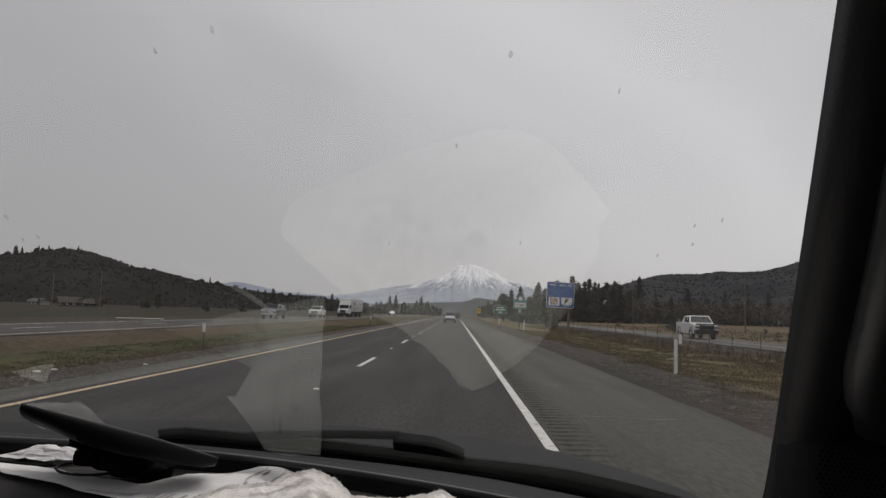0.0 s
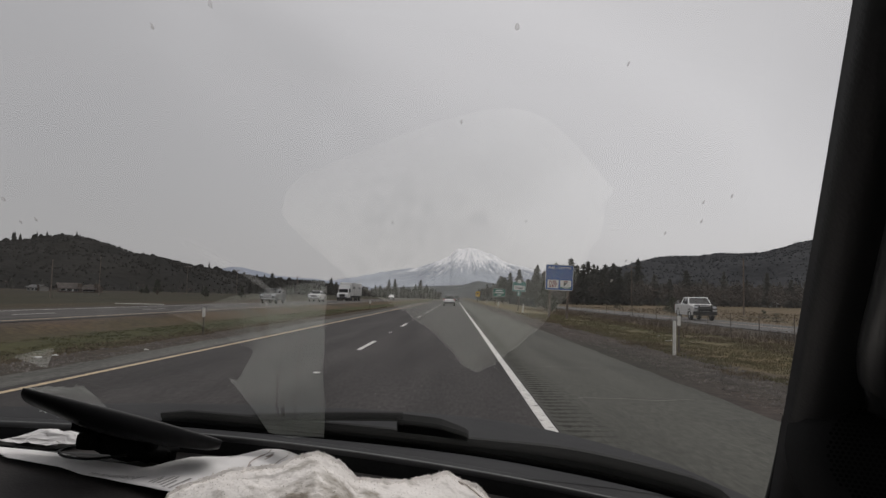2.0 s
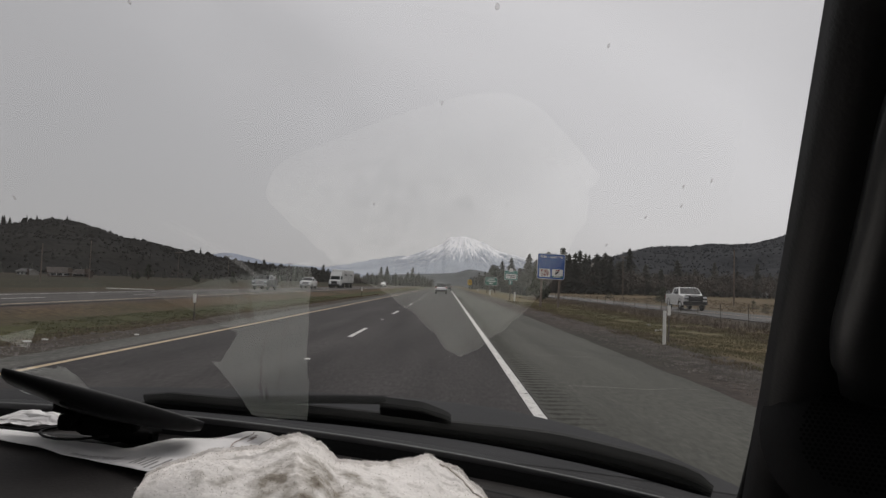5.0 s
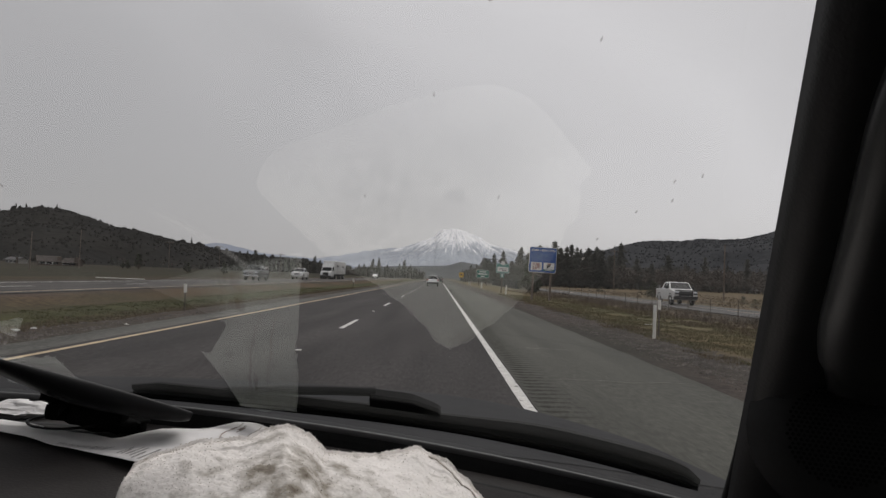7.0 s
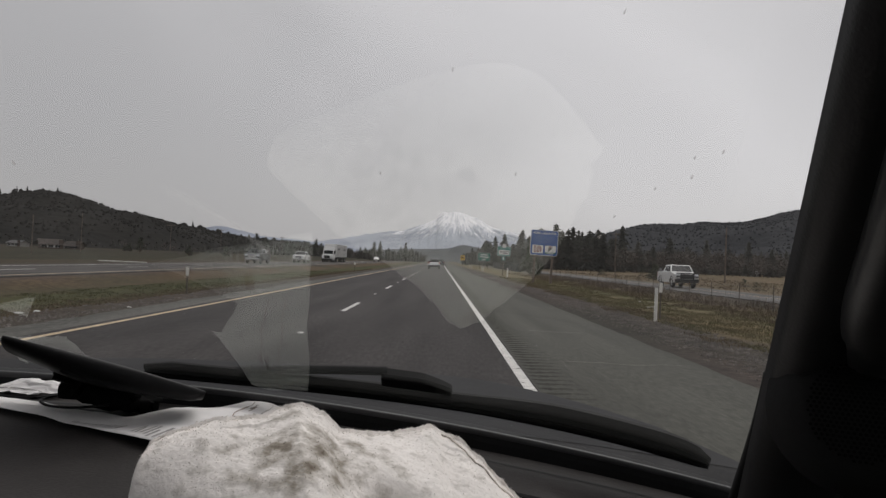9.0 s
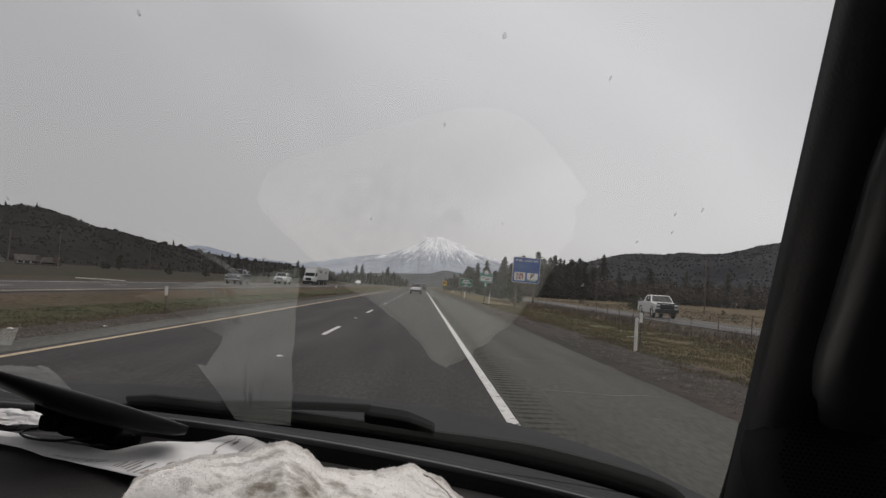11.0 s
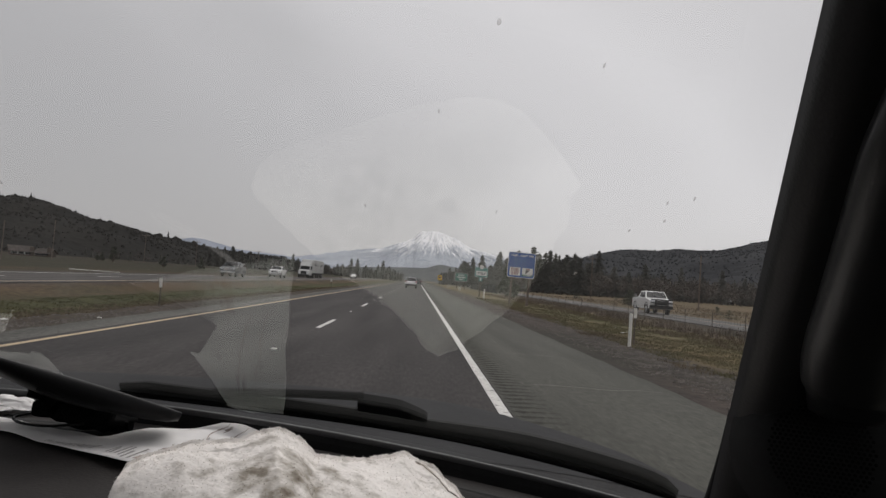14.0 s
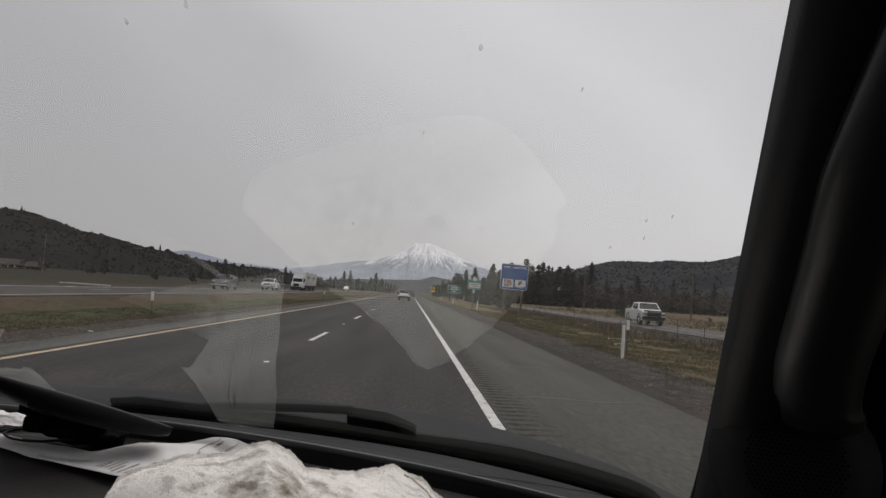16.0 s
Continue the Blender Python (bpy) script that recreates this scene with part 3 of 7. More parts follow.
# ---- mesh helpers ----
def part(name, bm, mat, parent=None, label="", smooth=False, kind=""):
    """Links a bmesh as one mesh object, under parent if there is one."""
    me = bpy.data.meshes.new(name)
    if smooth:
        for f in bm.faces:
            f.smooth = True
    bm.to_mesh(me)
    bm.free()
    me.materials.append(mat)
    ob = new(name, me)
    if parent:
        ob.parent = parent
    if label or kind:
        tagged(ob, label=label, kind=kind)
    return ob


def mesh_part(name, verts, faces, mat, parent=None, label="", smooth=False, kind=""):
    me = bpy.data.meshes.new(name)
    me.from_pydata(verts, [], faces)
    if smooth:
        me.polygons.foreach_set("use_smooth", [True] * len(me.polygons))
    me.update()
    me.materials.append(mat)
    ob = new(name, me)
    if parent:
        ob.parent = parent
    if label or kind:
        tagged(ob, label=label, kind=kind)
    return ob


def thing(name, m, label, category, group="", kind=""):
    e = new(name)
    e.empty_display_size = 0.2
    e.matrix_world = m
    return tagged(e, label=label, category=category, group=group, kind=kind)


def box(bm, x0, x1, y0, y1, z0, z1, bevel=0.0, m=None):
    r = bmesh.ops.create_cube(bm, size=1.0)
    vs = r["verts"]
    for v in vs:
        v.co = Vector(((x0 + x1) / 2 + v.co.x * (x1 - x0), (y0 + y1) / 2 + v.co.y * (y1 - y0), (z0 + z1) / 2 + v.co.z * (z1 - z0)))
    if bevel:
        es = list({e for v in vs for e in v.link_edges})
        r = bmesh.ops.bevel(bm, geom=es, offset=bevel, segments=2, affect="EDGES", profile=0.6)
        vs = list({v for f in r["faces"] for v in f.verts} | {v for v in vs if v.is_valid})
    if m is not None:
        bmesh.ops.transform(bm, matrix=m, verts=vs)
    return bm


def B(*a, **k):
    return box(bmesh.new(), *a, **k)


def ring_sweep(bm, frames, section, cap=True):
    """Sweeps a closed section, points (u, v), along frames (place, u axis, v axis, scale)."""
    rings = []
    for p, u, v, s in frames:
        rings.append([bm.verts.new(Vector(p) + Vector(u) * (a * s) + Vector(v) * (b * s)) for a, b in section])
    n = len(section)
    for r0, r1 in zip(rings, rings[1:]):
        for i in range(n):
            bm.faces.new((r0[i], r0[(i + 1) % n], r1[(i + 1) % n], r1[i]))
    if cap:
        bm.faces.new(rings[0][::-1])
        bm.faces.new(rings[-1])
    bmesh.ops.recalc_face_normals(bm, faces=bm.faces)
    return bm


def tube(bm, pts, radius, seg=8, taper=1.0):
    pts = [Vector(p) for p in pts]
    fr = []
    for i, p in enumerate(pts):
        d = (pts[min(i + 1, len(pts) - 1)] - pts[max(i - 1, 0)]).normalized()
        u = d.orthogonal().normalized() if abs(d.z) < 0.9 else Vector((1, 0, 0)) - d * d.x
        u.normalize()
        fr.append((p, u, d.cross(u), 1 + (taper - 1) * i / max(1, len(pts) - 1)))
    return ring_sweep(bm, fr, [(radius * math.cos(a), radius * math.sin(a)) for a in (2 * math.pi * k / seg for k in range(seg))])


def smooth_line(pts, n):
    """n points on a Catmull-Rom curve through pts."""
    pts = [Vector(p) for p in pts]
    out = []
    for k in range(n):
        s = k / (n - 1) * (len(pts) - 1)
        i = min(int(s), len(pts) - 2)
        t = s - i
        a, b, c, d = pts[max(i - 1, 0)], pts[i], pts[i + 1], pts[min(i + 2, len(pts) - 1)]
        out.append(0.5 * ((2 * b) + (c - a) * t + (2 * a - 5 * b + 4 * c - d) * t * t + (3 * b - a - 3 * c + d) * t ** 3))
    return out


def prism(bm, prof, half, pull=None):
    """A body from a side profile (y, z) with half width half; pull(z) narrows it."""
    pull = pull or (lambda z: 1.0)
    l = [bm.verts.new((-half * pull(z), y, z)) for y, z in prof]
    r = [bm.verts.new((half * pull(z), y, z)) for y, z in prof]
    n = len(prof)
    bm.faces.new(l)
    bm.faces.new(r[::-1])
    for i in range(n):
        bm.faces.new((l[i], r[i], r[(i + 1) % n], l[(i + 1) % n])[::-1])
    bmesh.ops.recalc_face_normals(bm, faces=bm.faces)
    return bm


# a curved, faintly milky streak laid on the glass
def grid_mesh(fn, nu, nv):
    vs = [fn(i / nu, j / nv) for j in range(nv + 1) for i in range(nu + 1)]
    fs = [(j * (nu + 1) + i, j * (nu + 1) + i + 1, (j + 1) * (nu + 1) + i + 1, (j + 1) * (nu + 1) + i) for j in range(nv) for i in range(nu)]
    return vs, fs


def lerp_table(tab, x):
    if x <= tab[0][0]:
        return tab[0][1]
    for (a, p), (b, q) in zip(tab, tab[1:]):
        if x <= b:
            k = (x - a) / (b - a)
            k = k * k * (3 - 2 * k) * 0.4 + k * 0.6
            return p + (q - p) * k
    return tab[-1][1]


def smooth01(a, b, x):
    k = min(1, max(0, (x - a) / (b - a)))
    return k * k * (3 - 2 * k)


def fbm(p, octaves=5):
    return noise.fractal(Vector(p), 1.0, 2.0, octaves)


EYE = 1.46


# ---- ground: one sheet to the horizon ----
def ground_z(x, y):
    z = -0.035
    z += 2.7 * smooth01(40, 240, x)
    if x > 26:
        z += 0.25 * smooth01(26, 60, x) * fbm((x * 0.02, y * 0.02, 1.0), 3)
    # low brown bank beyond the far carriageway, shallow drain in the median
    z += 0.9 * smooth01(-34, -62, x) * (1 - smooth01(-70, -130, x)) * (0.6 + 0.5 * fbm((x * 0.01, y * 0.012, 4.0), 3))
    if -17 < x < -8.4:
        z -= 0.32 * smooth01(-8.4, -10.5, x) * smooth01(-17, -15, x)
        z += 0.05 * fbm((x * 0.6, y * 0.4, 2.0), 3)
    if 6.4 < x < 16.5:
        z -= 0.10 * smooth01(6.4, 10, x) * smooth01(16.5, 14, x)
        z += 0.06 * fbm((x * 0.6, y * 0.4, 3.0), 3) * smooth01(6.4, 7.2, x)
    if 4.0 < x <= 6.4 or -8.4 <= x < -7.0:
        z -= 0.02 + 0.02 * fbm((x * 2, y * 2, 0), 2)
    return z


xs = [-4800, -2600, -1400, -800, -500, -330, -240, -180, -140, -110, -90, -75, -62, -52, -44, -38, -34, -31, -29, -25, -21, -18.4]
xs += [-17 + 0.5 * i for i in range(21)] + [-6, -3, 0, 3, 4.0] + [4.4 + 0.4 * i for i in range(32)]
xs += [17.6, 20, 23, 25.5, 28, 32, 38, 46, 56, 70, 88, 110, 140, 180, 230, 300, 420, 600, 900, 1500, 2600, 4800]
ys = [-400, -150, -60, -20, 0, 6] + [9 + 1.0 * i for i in range(70)] + [82, 86, 92, 100, 110, 122, 136, 152, 170, 192, 220, 260, 310, 370, 450, 560, 700, 900, 1300, 2000, 3200, 4800]
gv = [(x, y, ground_z(x, y)) for y in ys for x in xs]
nx = len(xs)
gf = [(j * nx + i, j * nx + i + 1, (j + 1) * nx + i + 1, (j + 1) * nx + i) for j in range(len(ys) - 1) for i in range(nx - 1)]
ground = tagged(mesh_part("ground", gv, gf, M["ground"], smooth=True), "grass, gravel and bare soil of a wide valley", "ground", kind="structure")


# ---- roads ----
def strip(name, x0, x1, y0, y1, mat, label, z=0.0, thick=0.09, nx_=4, ragged=(0, 0), step=2.0, curve=None):
    """A slab of paving from x0 to x1 with slightly ragged edges; curve(y) shifts it sideways."""
    bm = bmesh.new()
    rows = []
    y, rng = y0, random.Random(hash_of(name))
    while True:
        cv = curve(y) if curve else 0.0
        row = []
        for i in range(nx_ + 1):
            x = x0 + (x1 - x0) * i / nx_
            if i == 0:
                x += rng.uniform(-1, 1) * ragged[0]
            if i == nx_:
                x += rng.uniform(-1, 1) * ragged[1]
            row.append(bm.verts.new((x + cv, y, z)))
        rows.append(row)
        if y >= y1:
            break
        y = min(y1, y + (step if y < 90 else step * (1 + (y - 90) / 60)))
    for a, b in zip(rows, rows[1:]):
        for i in range(nx_):
            bm.faces.new((a[i], a[i + 1], b[i + 1], b[i]))
    ext = bmesh.ops.extrude_edge_only(bm, edges=[e for e in bm.edges if e.is_boundary])
    for v in [g for g in ext["geom"] if isinstance(g, bmesh.types.BMVert)]:
        v.co.z -= thick
    return tagged(part(name, bm, mat), label, "road", kind="structure")


def hash_of(s):
    return sum((i + 1) * ord(c) for i, c in enumerate(s))


road = strip("road", -6.42, 1.20, -60, 3200, M["lane"], "dark worn asphalt of a two-lane highway carriageway", nx_=8)
shoulder = strip("road_shoulder", 1.86, 4.12, -60, 3200, M["shoulder"], "pale grey-green chip-sealed shoulder", ragged=(0, 0.03), z=-0.004, step=0.7)
strip("road_left_shoulder", -7.25, -6.42, -60, 3200, M["left_shoulder"], "narrow pale asphalt inner shoulder", ragged=(0.07, 0), z=-0.004, step=0.7)
far_road = strip("road_opposite", -27.2, -17.8, -80, 3200, M["far_road"], "weathered asphalt of the opposite carriageway", ragged=(0.08, 0.08), nx_=6)
frontage_curve = lambda y: 4.0 * smooth01(60, 700, y)
frontage = strip("road_frontage", 17.4, 23.6, -60, 2600, M["frontage"], "pale weathered asphalt frontage road", ragged=(0.12, 0.12), z=0.02, curve=frontage_curve)

# rumble strip: grooves milled across the shoulder's inner edge
bm = bmesh.new()
rows = [[bm.verts.new((x, -60, -0.004)) for x in (1.20, 1.36, 1.68, 1.86)]]
y = -3.0
while y < 90:
    for dy, dz in ((0.0, 0.0), (0.04, -0.020), (0.13, -0.020), (0.17, 0.0)):
        rows.append([bm.verts.new((x, y + dy, -0.004 + dz)) for x in (1.20, 1.36, 1.68, 1.86)])
        if dz:
            rows[-1][0].co.z = rows[-1][3].co.z = -0.004
            rows[-1][2].co.z = -0.010
    y += 0.30
rows.append([bm.verts.new((x, 3200, -0.004)) for x in (1.20, 1.36, 1.68, 1.86)])
for a, b in zip(rows, rows[1:]):
    for i in range(3):
        bm.faces.new((a[i], a[i + 1], b[i + 1], b[i]))
tagged(part("rumble_strip", bm, M["shoulder"], kind="stuff"), "milled rumble strip grooves along the shoulder", "rumble strip", kind="structure")


def paint_strip(name, x, w, y0, y1, mat, parent, z=0.004, seed=0, curve=None):
    bm = bmesh.new()
    rng = random.Random(seed)
    rows = []
    y = y0
    while True:
        cv = curve(y) if curve else 0.0
        e0, e1 = 0.006 * fbm((y * 0.8, seed, 0.0), 3), 0.006 * fbm((y * 0.8, seed, 9.0), 3)
        rows.append([bm.verts.new((x - w / 2 + e0 + cv, y, z)), bm.verts.new((x + w / 2 + e1 + cv, y, z))])
        if y >= y1:
            break
        y = min(y1, y + (0.35 if y < 60 else 0.35 + (y - 60) * 0.05))
    for a, b in zip(rows, rows[1:]):
        bm.faces.new((a[0], a[1], b[1], b[0]))
    ext = bmesh.ops.extrude_edge_only(bm, edges=[e for e in bm.edges if e.is_boundary])
    for v in [g for g in ext["geom"] if isinstance(g, bmesh.types.BMVert)]:
        v.co.z -= 0.0035
    return part(name, bm, mat, parent)


GORE = 300.0
ramp_x = lambda y: 8.5 * smooth01(GORE + 10, GORE + 120, y) + 6.0 * smooth01(GORE + 60, GORE + 260, y)
tagged(paint_strip("edge_line", 1.11, 0.135, -10, GORE, M["white_paint"], road, seed=1), "worn white edge line")
tagged(paint_strip("edge_line", 1.10, 0.15, GORE + 92, 2600, M["white_paint"], road, seed=2), "white edge line beyond the exit")
tagged(paint_strip("edge_line", 1.25, 0.17, GORE + 4, GORE + 300, M["white_paint"], road, z=0.012, seed=3, curve=ramp_x), "white edge line of the exit ramp")
tagged(paint_strip("edge_line", -6.16, 0.12, -10, 2600, M["yellow_paint"], road, seed=4), "worn yellow inner edge line")
tagged(strip("road_exit_ramp", 0.6, 5.4, GORE + 10, GORE + 330, M["shoulder"], "pale asphalt exit ramp", z=0.006, curve=ramp_x), category="road")
k = 0
y = 18.4 - 2 * 14.63
while y < 330:
    o = paint_strip("lane_dash", -2.52, 0.125, y, y + 3.66, M["white_paint"], road, seed=20 + k)
    # small raised marker midway between dashes
    bm = bmesh.new()
    my = y + 3.66 + 5.4
    box(bm, -2.57, -2.47, my - 0.05, my + 0.05, 0.0, 0.018, 0.012)
    part("raised_marker", bm, M["delineator"], road)
    y += 14.63
    k += 1
# opposite carriageway and frontage road lines
tagged(paint_strip("edge_line", -18.6, 0.15, -20, 1800, M["yellow_paint"], far_road, seed=5), "yellow edge line")
tagged(paint_strip("edge_line", -25.9, 0.15, -20, 1800, M["white_paint"], far_road, seed=6), "white edge line")
for i in range(14):
    paint_strip("lane_dash", -22.25, 0.14, 20 + 14.63 * i, 23.66 + 14.63 * i, M["white_paint"], far_road, seed=60 + i)
tagged(paint_strip("edge_line", 17.55, 0.09, -20, 900, M["left_shoulder"], frontage, z=0.024, seed=7, curve=frontage_curve), "white edge line")
tagged(paint_strip("centre_line", 20.7, 0.09, -20, 900, M["yellow_paint"], frontage, z=0.024, seed=8, curve=frontage_curve), "yellow centre line")

# cracks across the shoulder and pale scuffs
for i, (y, xa, xb) in enumerate([(8.9, 1.9, 4.05), (18.5, 1.9, 3.9), (27.0, 2.0, 4.0)]):
    rng = random.Random(300 + i)
    bm = bmesh.new()
    row = []
    n = 26
    for j in range(n + 1):
        x = xa + (xb - xa) * j / n
        yy = y + 0.10 * fbm((x * 1.5, i * 3.1, 0), 4)
        w = 0.006 * (0.6 + rng.random())
        row.append((bm.verts.new((x, yy - w, 0.0005)), bm.verts.new((x, yy + w, 0.0005))))
    for a, b in zip(row, row[1:]):
        bm.faces.new((a[0], b[0], b[1], a[1]))
    part("crack", bm, M["gap"], shoulder, "thin crack across the paving")
for i, (y, xa, xb) in enumerate([(10.6, 1.9, 3.9), (15.2, 2.0, 3.2), (23.5, 2.1, 4.0)]):
    bm = bmesh.new()
    row = []
    for j in range(21):
        x = xa + (xb - xa) * j / 20
        yy = y + 0.15 * fbm((x * 0.9, i * 5.1, 2), 4)
        w = 0.02 + 0.015 * fbm((x * 5, i, 1), 2)
        row.append((bm.verts.new((x, yy - w, 0.0004)), bm.verts.new((x, yy + w, 0.0004))))
    for a, b in zip(row, row[1:]):
        bm.faces.new((a[0], b[0], b[1], a[1]))
    part("seam", bm, M["seam"], shoulder, "pale paving seam")


# ---- hills, far ridges, volcano ----
def polar_hill(name, profile, near, ridge, far, mat, label, nu, nv, rough, seed, back=0.35):
    """A hill whose crest follows profile (azimuth, elevation in degrees) at the distance ridge, with a flank down to near and a slope behind."""
    a0, a1 = profile[0][0], profile[-1][0]

    def fn(u, v):
        az = a0 + (a1 - a0) * u
        top = math.tan(radians(lerp_table(profile, az))) * ridge + EYE
        if v < 0.7:
            k = v / 0.7
            d = near + (ridge - near) * k
            h = top * (0.55 * k + 0.45 * k * k * (3 - 2 * k)) - 3.0 * (1 - k)
            amp = rough * math.sin(math.pi * min(1, k * 1.02)) + rough * 0.10
        else:
            k = (v - 0.7) / 0.3
            d = ridge + (far - ridge) * k
            h = top * (1 - (1 - back) * k) - 4 * k
            amp = rough * 0.10 * (1 - k) + rough * 0.4 * k
        x, y = d * math.sin(radians(az)), d * math.cos(radians(az))
        q = 5.0 / ridge
        h += amp * (fbm((x * q + seed, y * q, seed), 6))
        return (x, y, h)

    vs, fs = grid_mesh(fn, nu, nv)
    return tagged(mesh_part(name, vs, fs, mat, smooth=True), label, "hill", kind="structure")


HILL_L = [(-75, 2.2), (-60, 2.6), (-48, 3.0), (-40, 2.6), (-34, 3.0), (-32.4, 3.2), (-31.2, 3.5), (-30, 3.68), (-28.3, 3.52), (-27.1, 3.15), (-25.4, 2.5), (-23.8, 2.26), (-21.4, 1.86),
          (-19.3, 1.64), (-17.2, 1.28), (-15, 1.02), (-12.8, 0.86), (-11, 0.6), (-8.3, 0.2), (-6, -0.3)]
HILL_R = [(6, 0.4), (8.5, 1.2), (11, 1.75), (13, 2.3), (14.7, 3.05), (16.3, 3.45), (17.2, 3.55), (19, 3.6), (20.6, 3.9), (22.4, 3.85), (23.5, 3.9), (24.8, 4.2), (26.3, 4.62), (29, 5.1), (34, 5.6), (42, 5.0), (55, 4.0), (75, 3.0)]
polar_hill("hill_left", HILL_L, 330, 820, 1200, M["hill"], "dark brush-covered hill with scattered trees", 260, 60, 16, 3.0)
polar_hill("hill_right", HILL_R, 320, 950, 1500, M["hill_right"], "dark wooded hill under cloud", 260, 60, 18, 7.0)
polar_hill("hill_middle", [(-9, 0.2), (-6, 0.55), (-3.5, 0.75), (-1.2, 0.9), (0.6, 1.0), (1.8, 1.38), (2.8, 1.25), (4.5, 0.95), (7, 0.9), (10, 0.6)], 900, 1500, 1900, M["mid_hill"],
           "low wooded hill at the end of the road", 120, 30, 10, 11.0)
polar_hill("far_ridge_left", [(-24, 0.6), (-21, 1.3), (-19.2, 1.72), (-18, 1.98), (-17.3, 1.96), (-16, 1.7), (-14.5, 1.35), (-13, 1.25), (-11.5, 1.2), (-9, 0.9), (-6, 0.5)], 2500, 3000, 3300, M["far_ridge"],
           "distant ridge, pale blue from painted haze", 120, 24, 14, 5.0)

MOUNT = [(-16, 0.5), (-13, 0.75), (-10.2, 1.1), (-8.4, 1.38), (-7.3, 1.62), (-5.9, 1.9), (-5.3, 2.05), (-4.27, 2.2), (-3.34, 2.28), (-2.8, 2.4), (-2.5, 2.56), (-1.9, 2.74), (-1.66, 2.9), (-1.2, 3.02), (-0.9, 3.24),
         (-0.5, 3.38), (-0.28, 3.72), (-0.05, 3.88), (0.14, 3.97), (0.32, 3.92), (0.5, 3.95), (0.62, 3.96), (0.8, 4.04), (1.0, 4.1), (1.2, 4.06), (1.4, 4.09), (1.7, 3.98), (2.04, 3.88), (2.3, 3.84), (2.5, 3.72), (2.8, 3.66), (3.0, 3.54),
         (3.25, 3.5), (3.5, 3.27), (3.9, 3.08), (4.42, 2.85), (4.8, 2.79), (5.2, 2.7), (6, 2.52), (6.9, 2.2), (8, 1.85), (9.4, 1.5), (12, 1.05), (16, 0.7), (20, 0.5)]


def mount_fn(u, v):
    az = -16 + 36 * u
    ridge, near, far = 4350.0, 3500.0, 4800.0
    top = math.tan(radians(lerp_table(MOUNT, az))) * ridge + EYE
    k = v / 0.8
    if v <= 0.8:
        d = near + (ridge - near) * k
        h = top * k ** 1.15
    else:
        k = (v - 0.8) / 0.2
        d = ridge + (far - ridge) * k
        h = top * (1 - 0.6 * k)
    x, y = d * math.sin(radians(az)), d * math.cos(radians(az))
    # ribs and gullies running down from the summit
    ang_ = math.atan2(x - 80, (4350 - y) * 0.9 + 40)
    rel = h / 330.0
    rib = noise.ridged_multi_fractal(Vector((ang_ * 5.5, rel * 0.9, 2.0)), 0.9, 2.1, 6, 1.0, 2.0) - 1.0
    fade = smooth01(0.15, 0.6, rel)
    amp = 30 * fade * (1 - 0.80 * smooth01(0.62, 0.79, v))
    return (x, y, h + amp * rib * 0.6 + 7.0 * fade * fbm((x * 0.018, y * 0.018, 5), 5))


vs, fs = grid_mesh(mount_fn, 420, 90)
tagged(mesh_part("snowy_mountain", vs, fs, M["mountain"], smooth=True), "snow-capped volcano, its wooded foot tinted blue-grey with painted haze", "mountain", kind="structure")



# ---- trees ----
def conifer_mesh(name, seed, height, spread, bare=0.12, tiers=22):
    """Crown of drooping branch sprays in whorls, with gaps; the trunk is a mesh of its own."""
    rng = random.Random(seed)
    vs, fs = [], []
    for i in range(tiers):
        k = (i + rng.uniform(-0.3, 0.3)) / tiers
        z = height * (bare + (1 - bare) * k)
        r = spread * (1 - k) ** 0.8 * rng.uniform(0.65, 1.2) + 0.12 * spread
        nb = rng.randint(6, 9)
        a0 = rng.uniform(0, 6.3)
        for b in range(nb):
            if rng.random() < 0.14:
                continue
            a = a0 + 6.283 * b / nb + rng.uniform(-0.3, 0.3)
            L = r * rng.uniform(0.6, 1.15)
            droop = L * rng.uniform(0.10, 0.45)
            ca, sa = math.cos(a), math.sin(a)
            for s in range(3):
                t0, t1 = s / 3, (s + 1) / 3
                w = L * 0.30 * (1.1 - t0) * rng.uniform(0.7, 1.3)
                hh = height * 0.035 * (1.2 - t0) * rng.uniform(0.7, 1.3)
                c0 = (ca * L * t0, sa * L * t0, z - droop * t0 ** 1.5)
                c1 = (ca * L * t1, sa * L * t1, z - droop * t1 ** 1.5)
                n = len(vs)
                vs += [(c0[0] - sa * w, c0[1] + ca * w, c0[2] - hh * 0.6), (c0[0] + sa * w, c0[1] - ca * w, c0[2] - hh * 0.6), (c0[0], c0[1], c0[2] + hh), (*c1,)]
                fs += [(n, n + 2, n + 3), (n + 2, n + 1, n + 3), (n + 1, n, n + 3)]
    n = len(vs)
    vs += [(0.1 * spread, 0, height * 0.9), (-0.06 * spread, 0.08 * spread, height * 0.9), (-0.06 * spread, -0.08 * spread, height * 0.9), (0, 0, height * 1.02)]
    fs += [(n, n + 1, n + 3), (n + 1, n + 2, n + 3), (n + 2, n, n + 3)]
    me = bpy.data.meshes.new(name)
    me.from_pydata(vs, [], fs)
    me.materials.append(M["needles"])
    return me


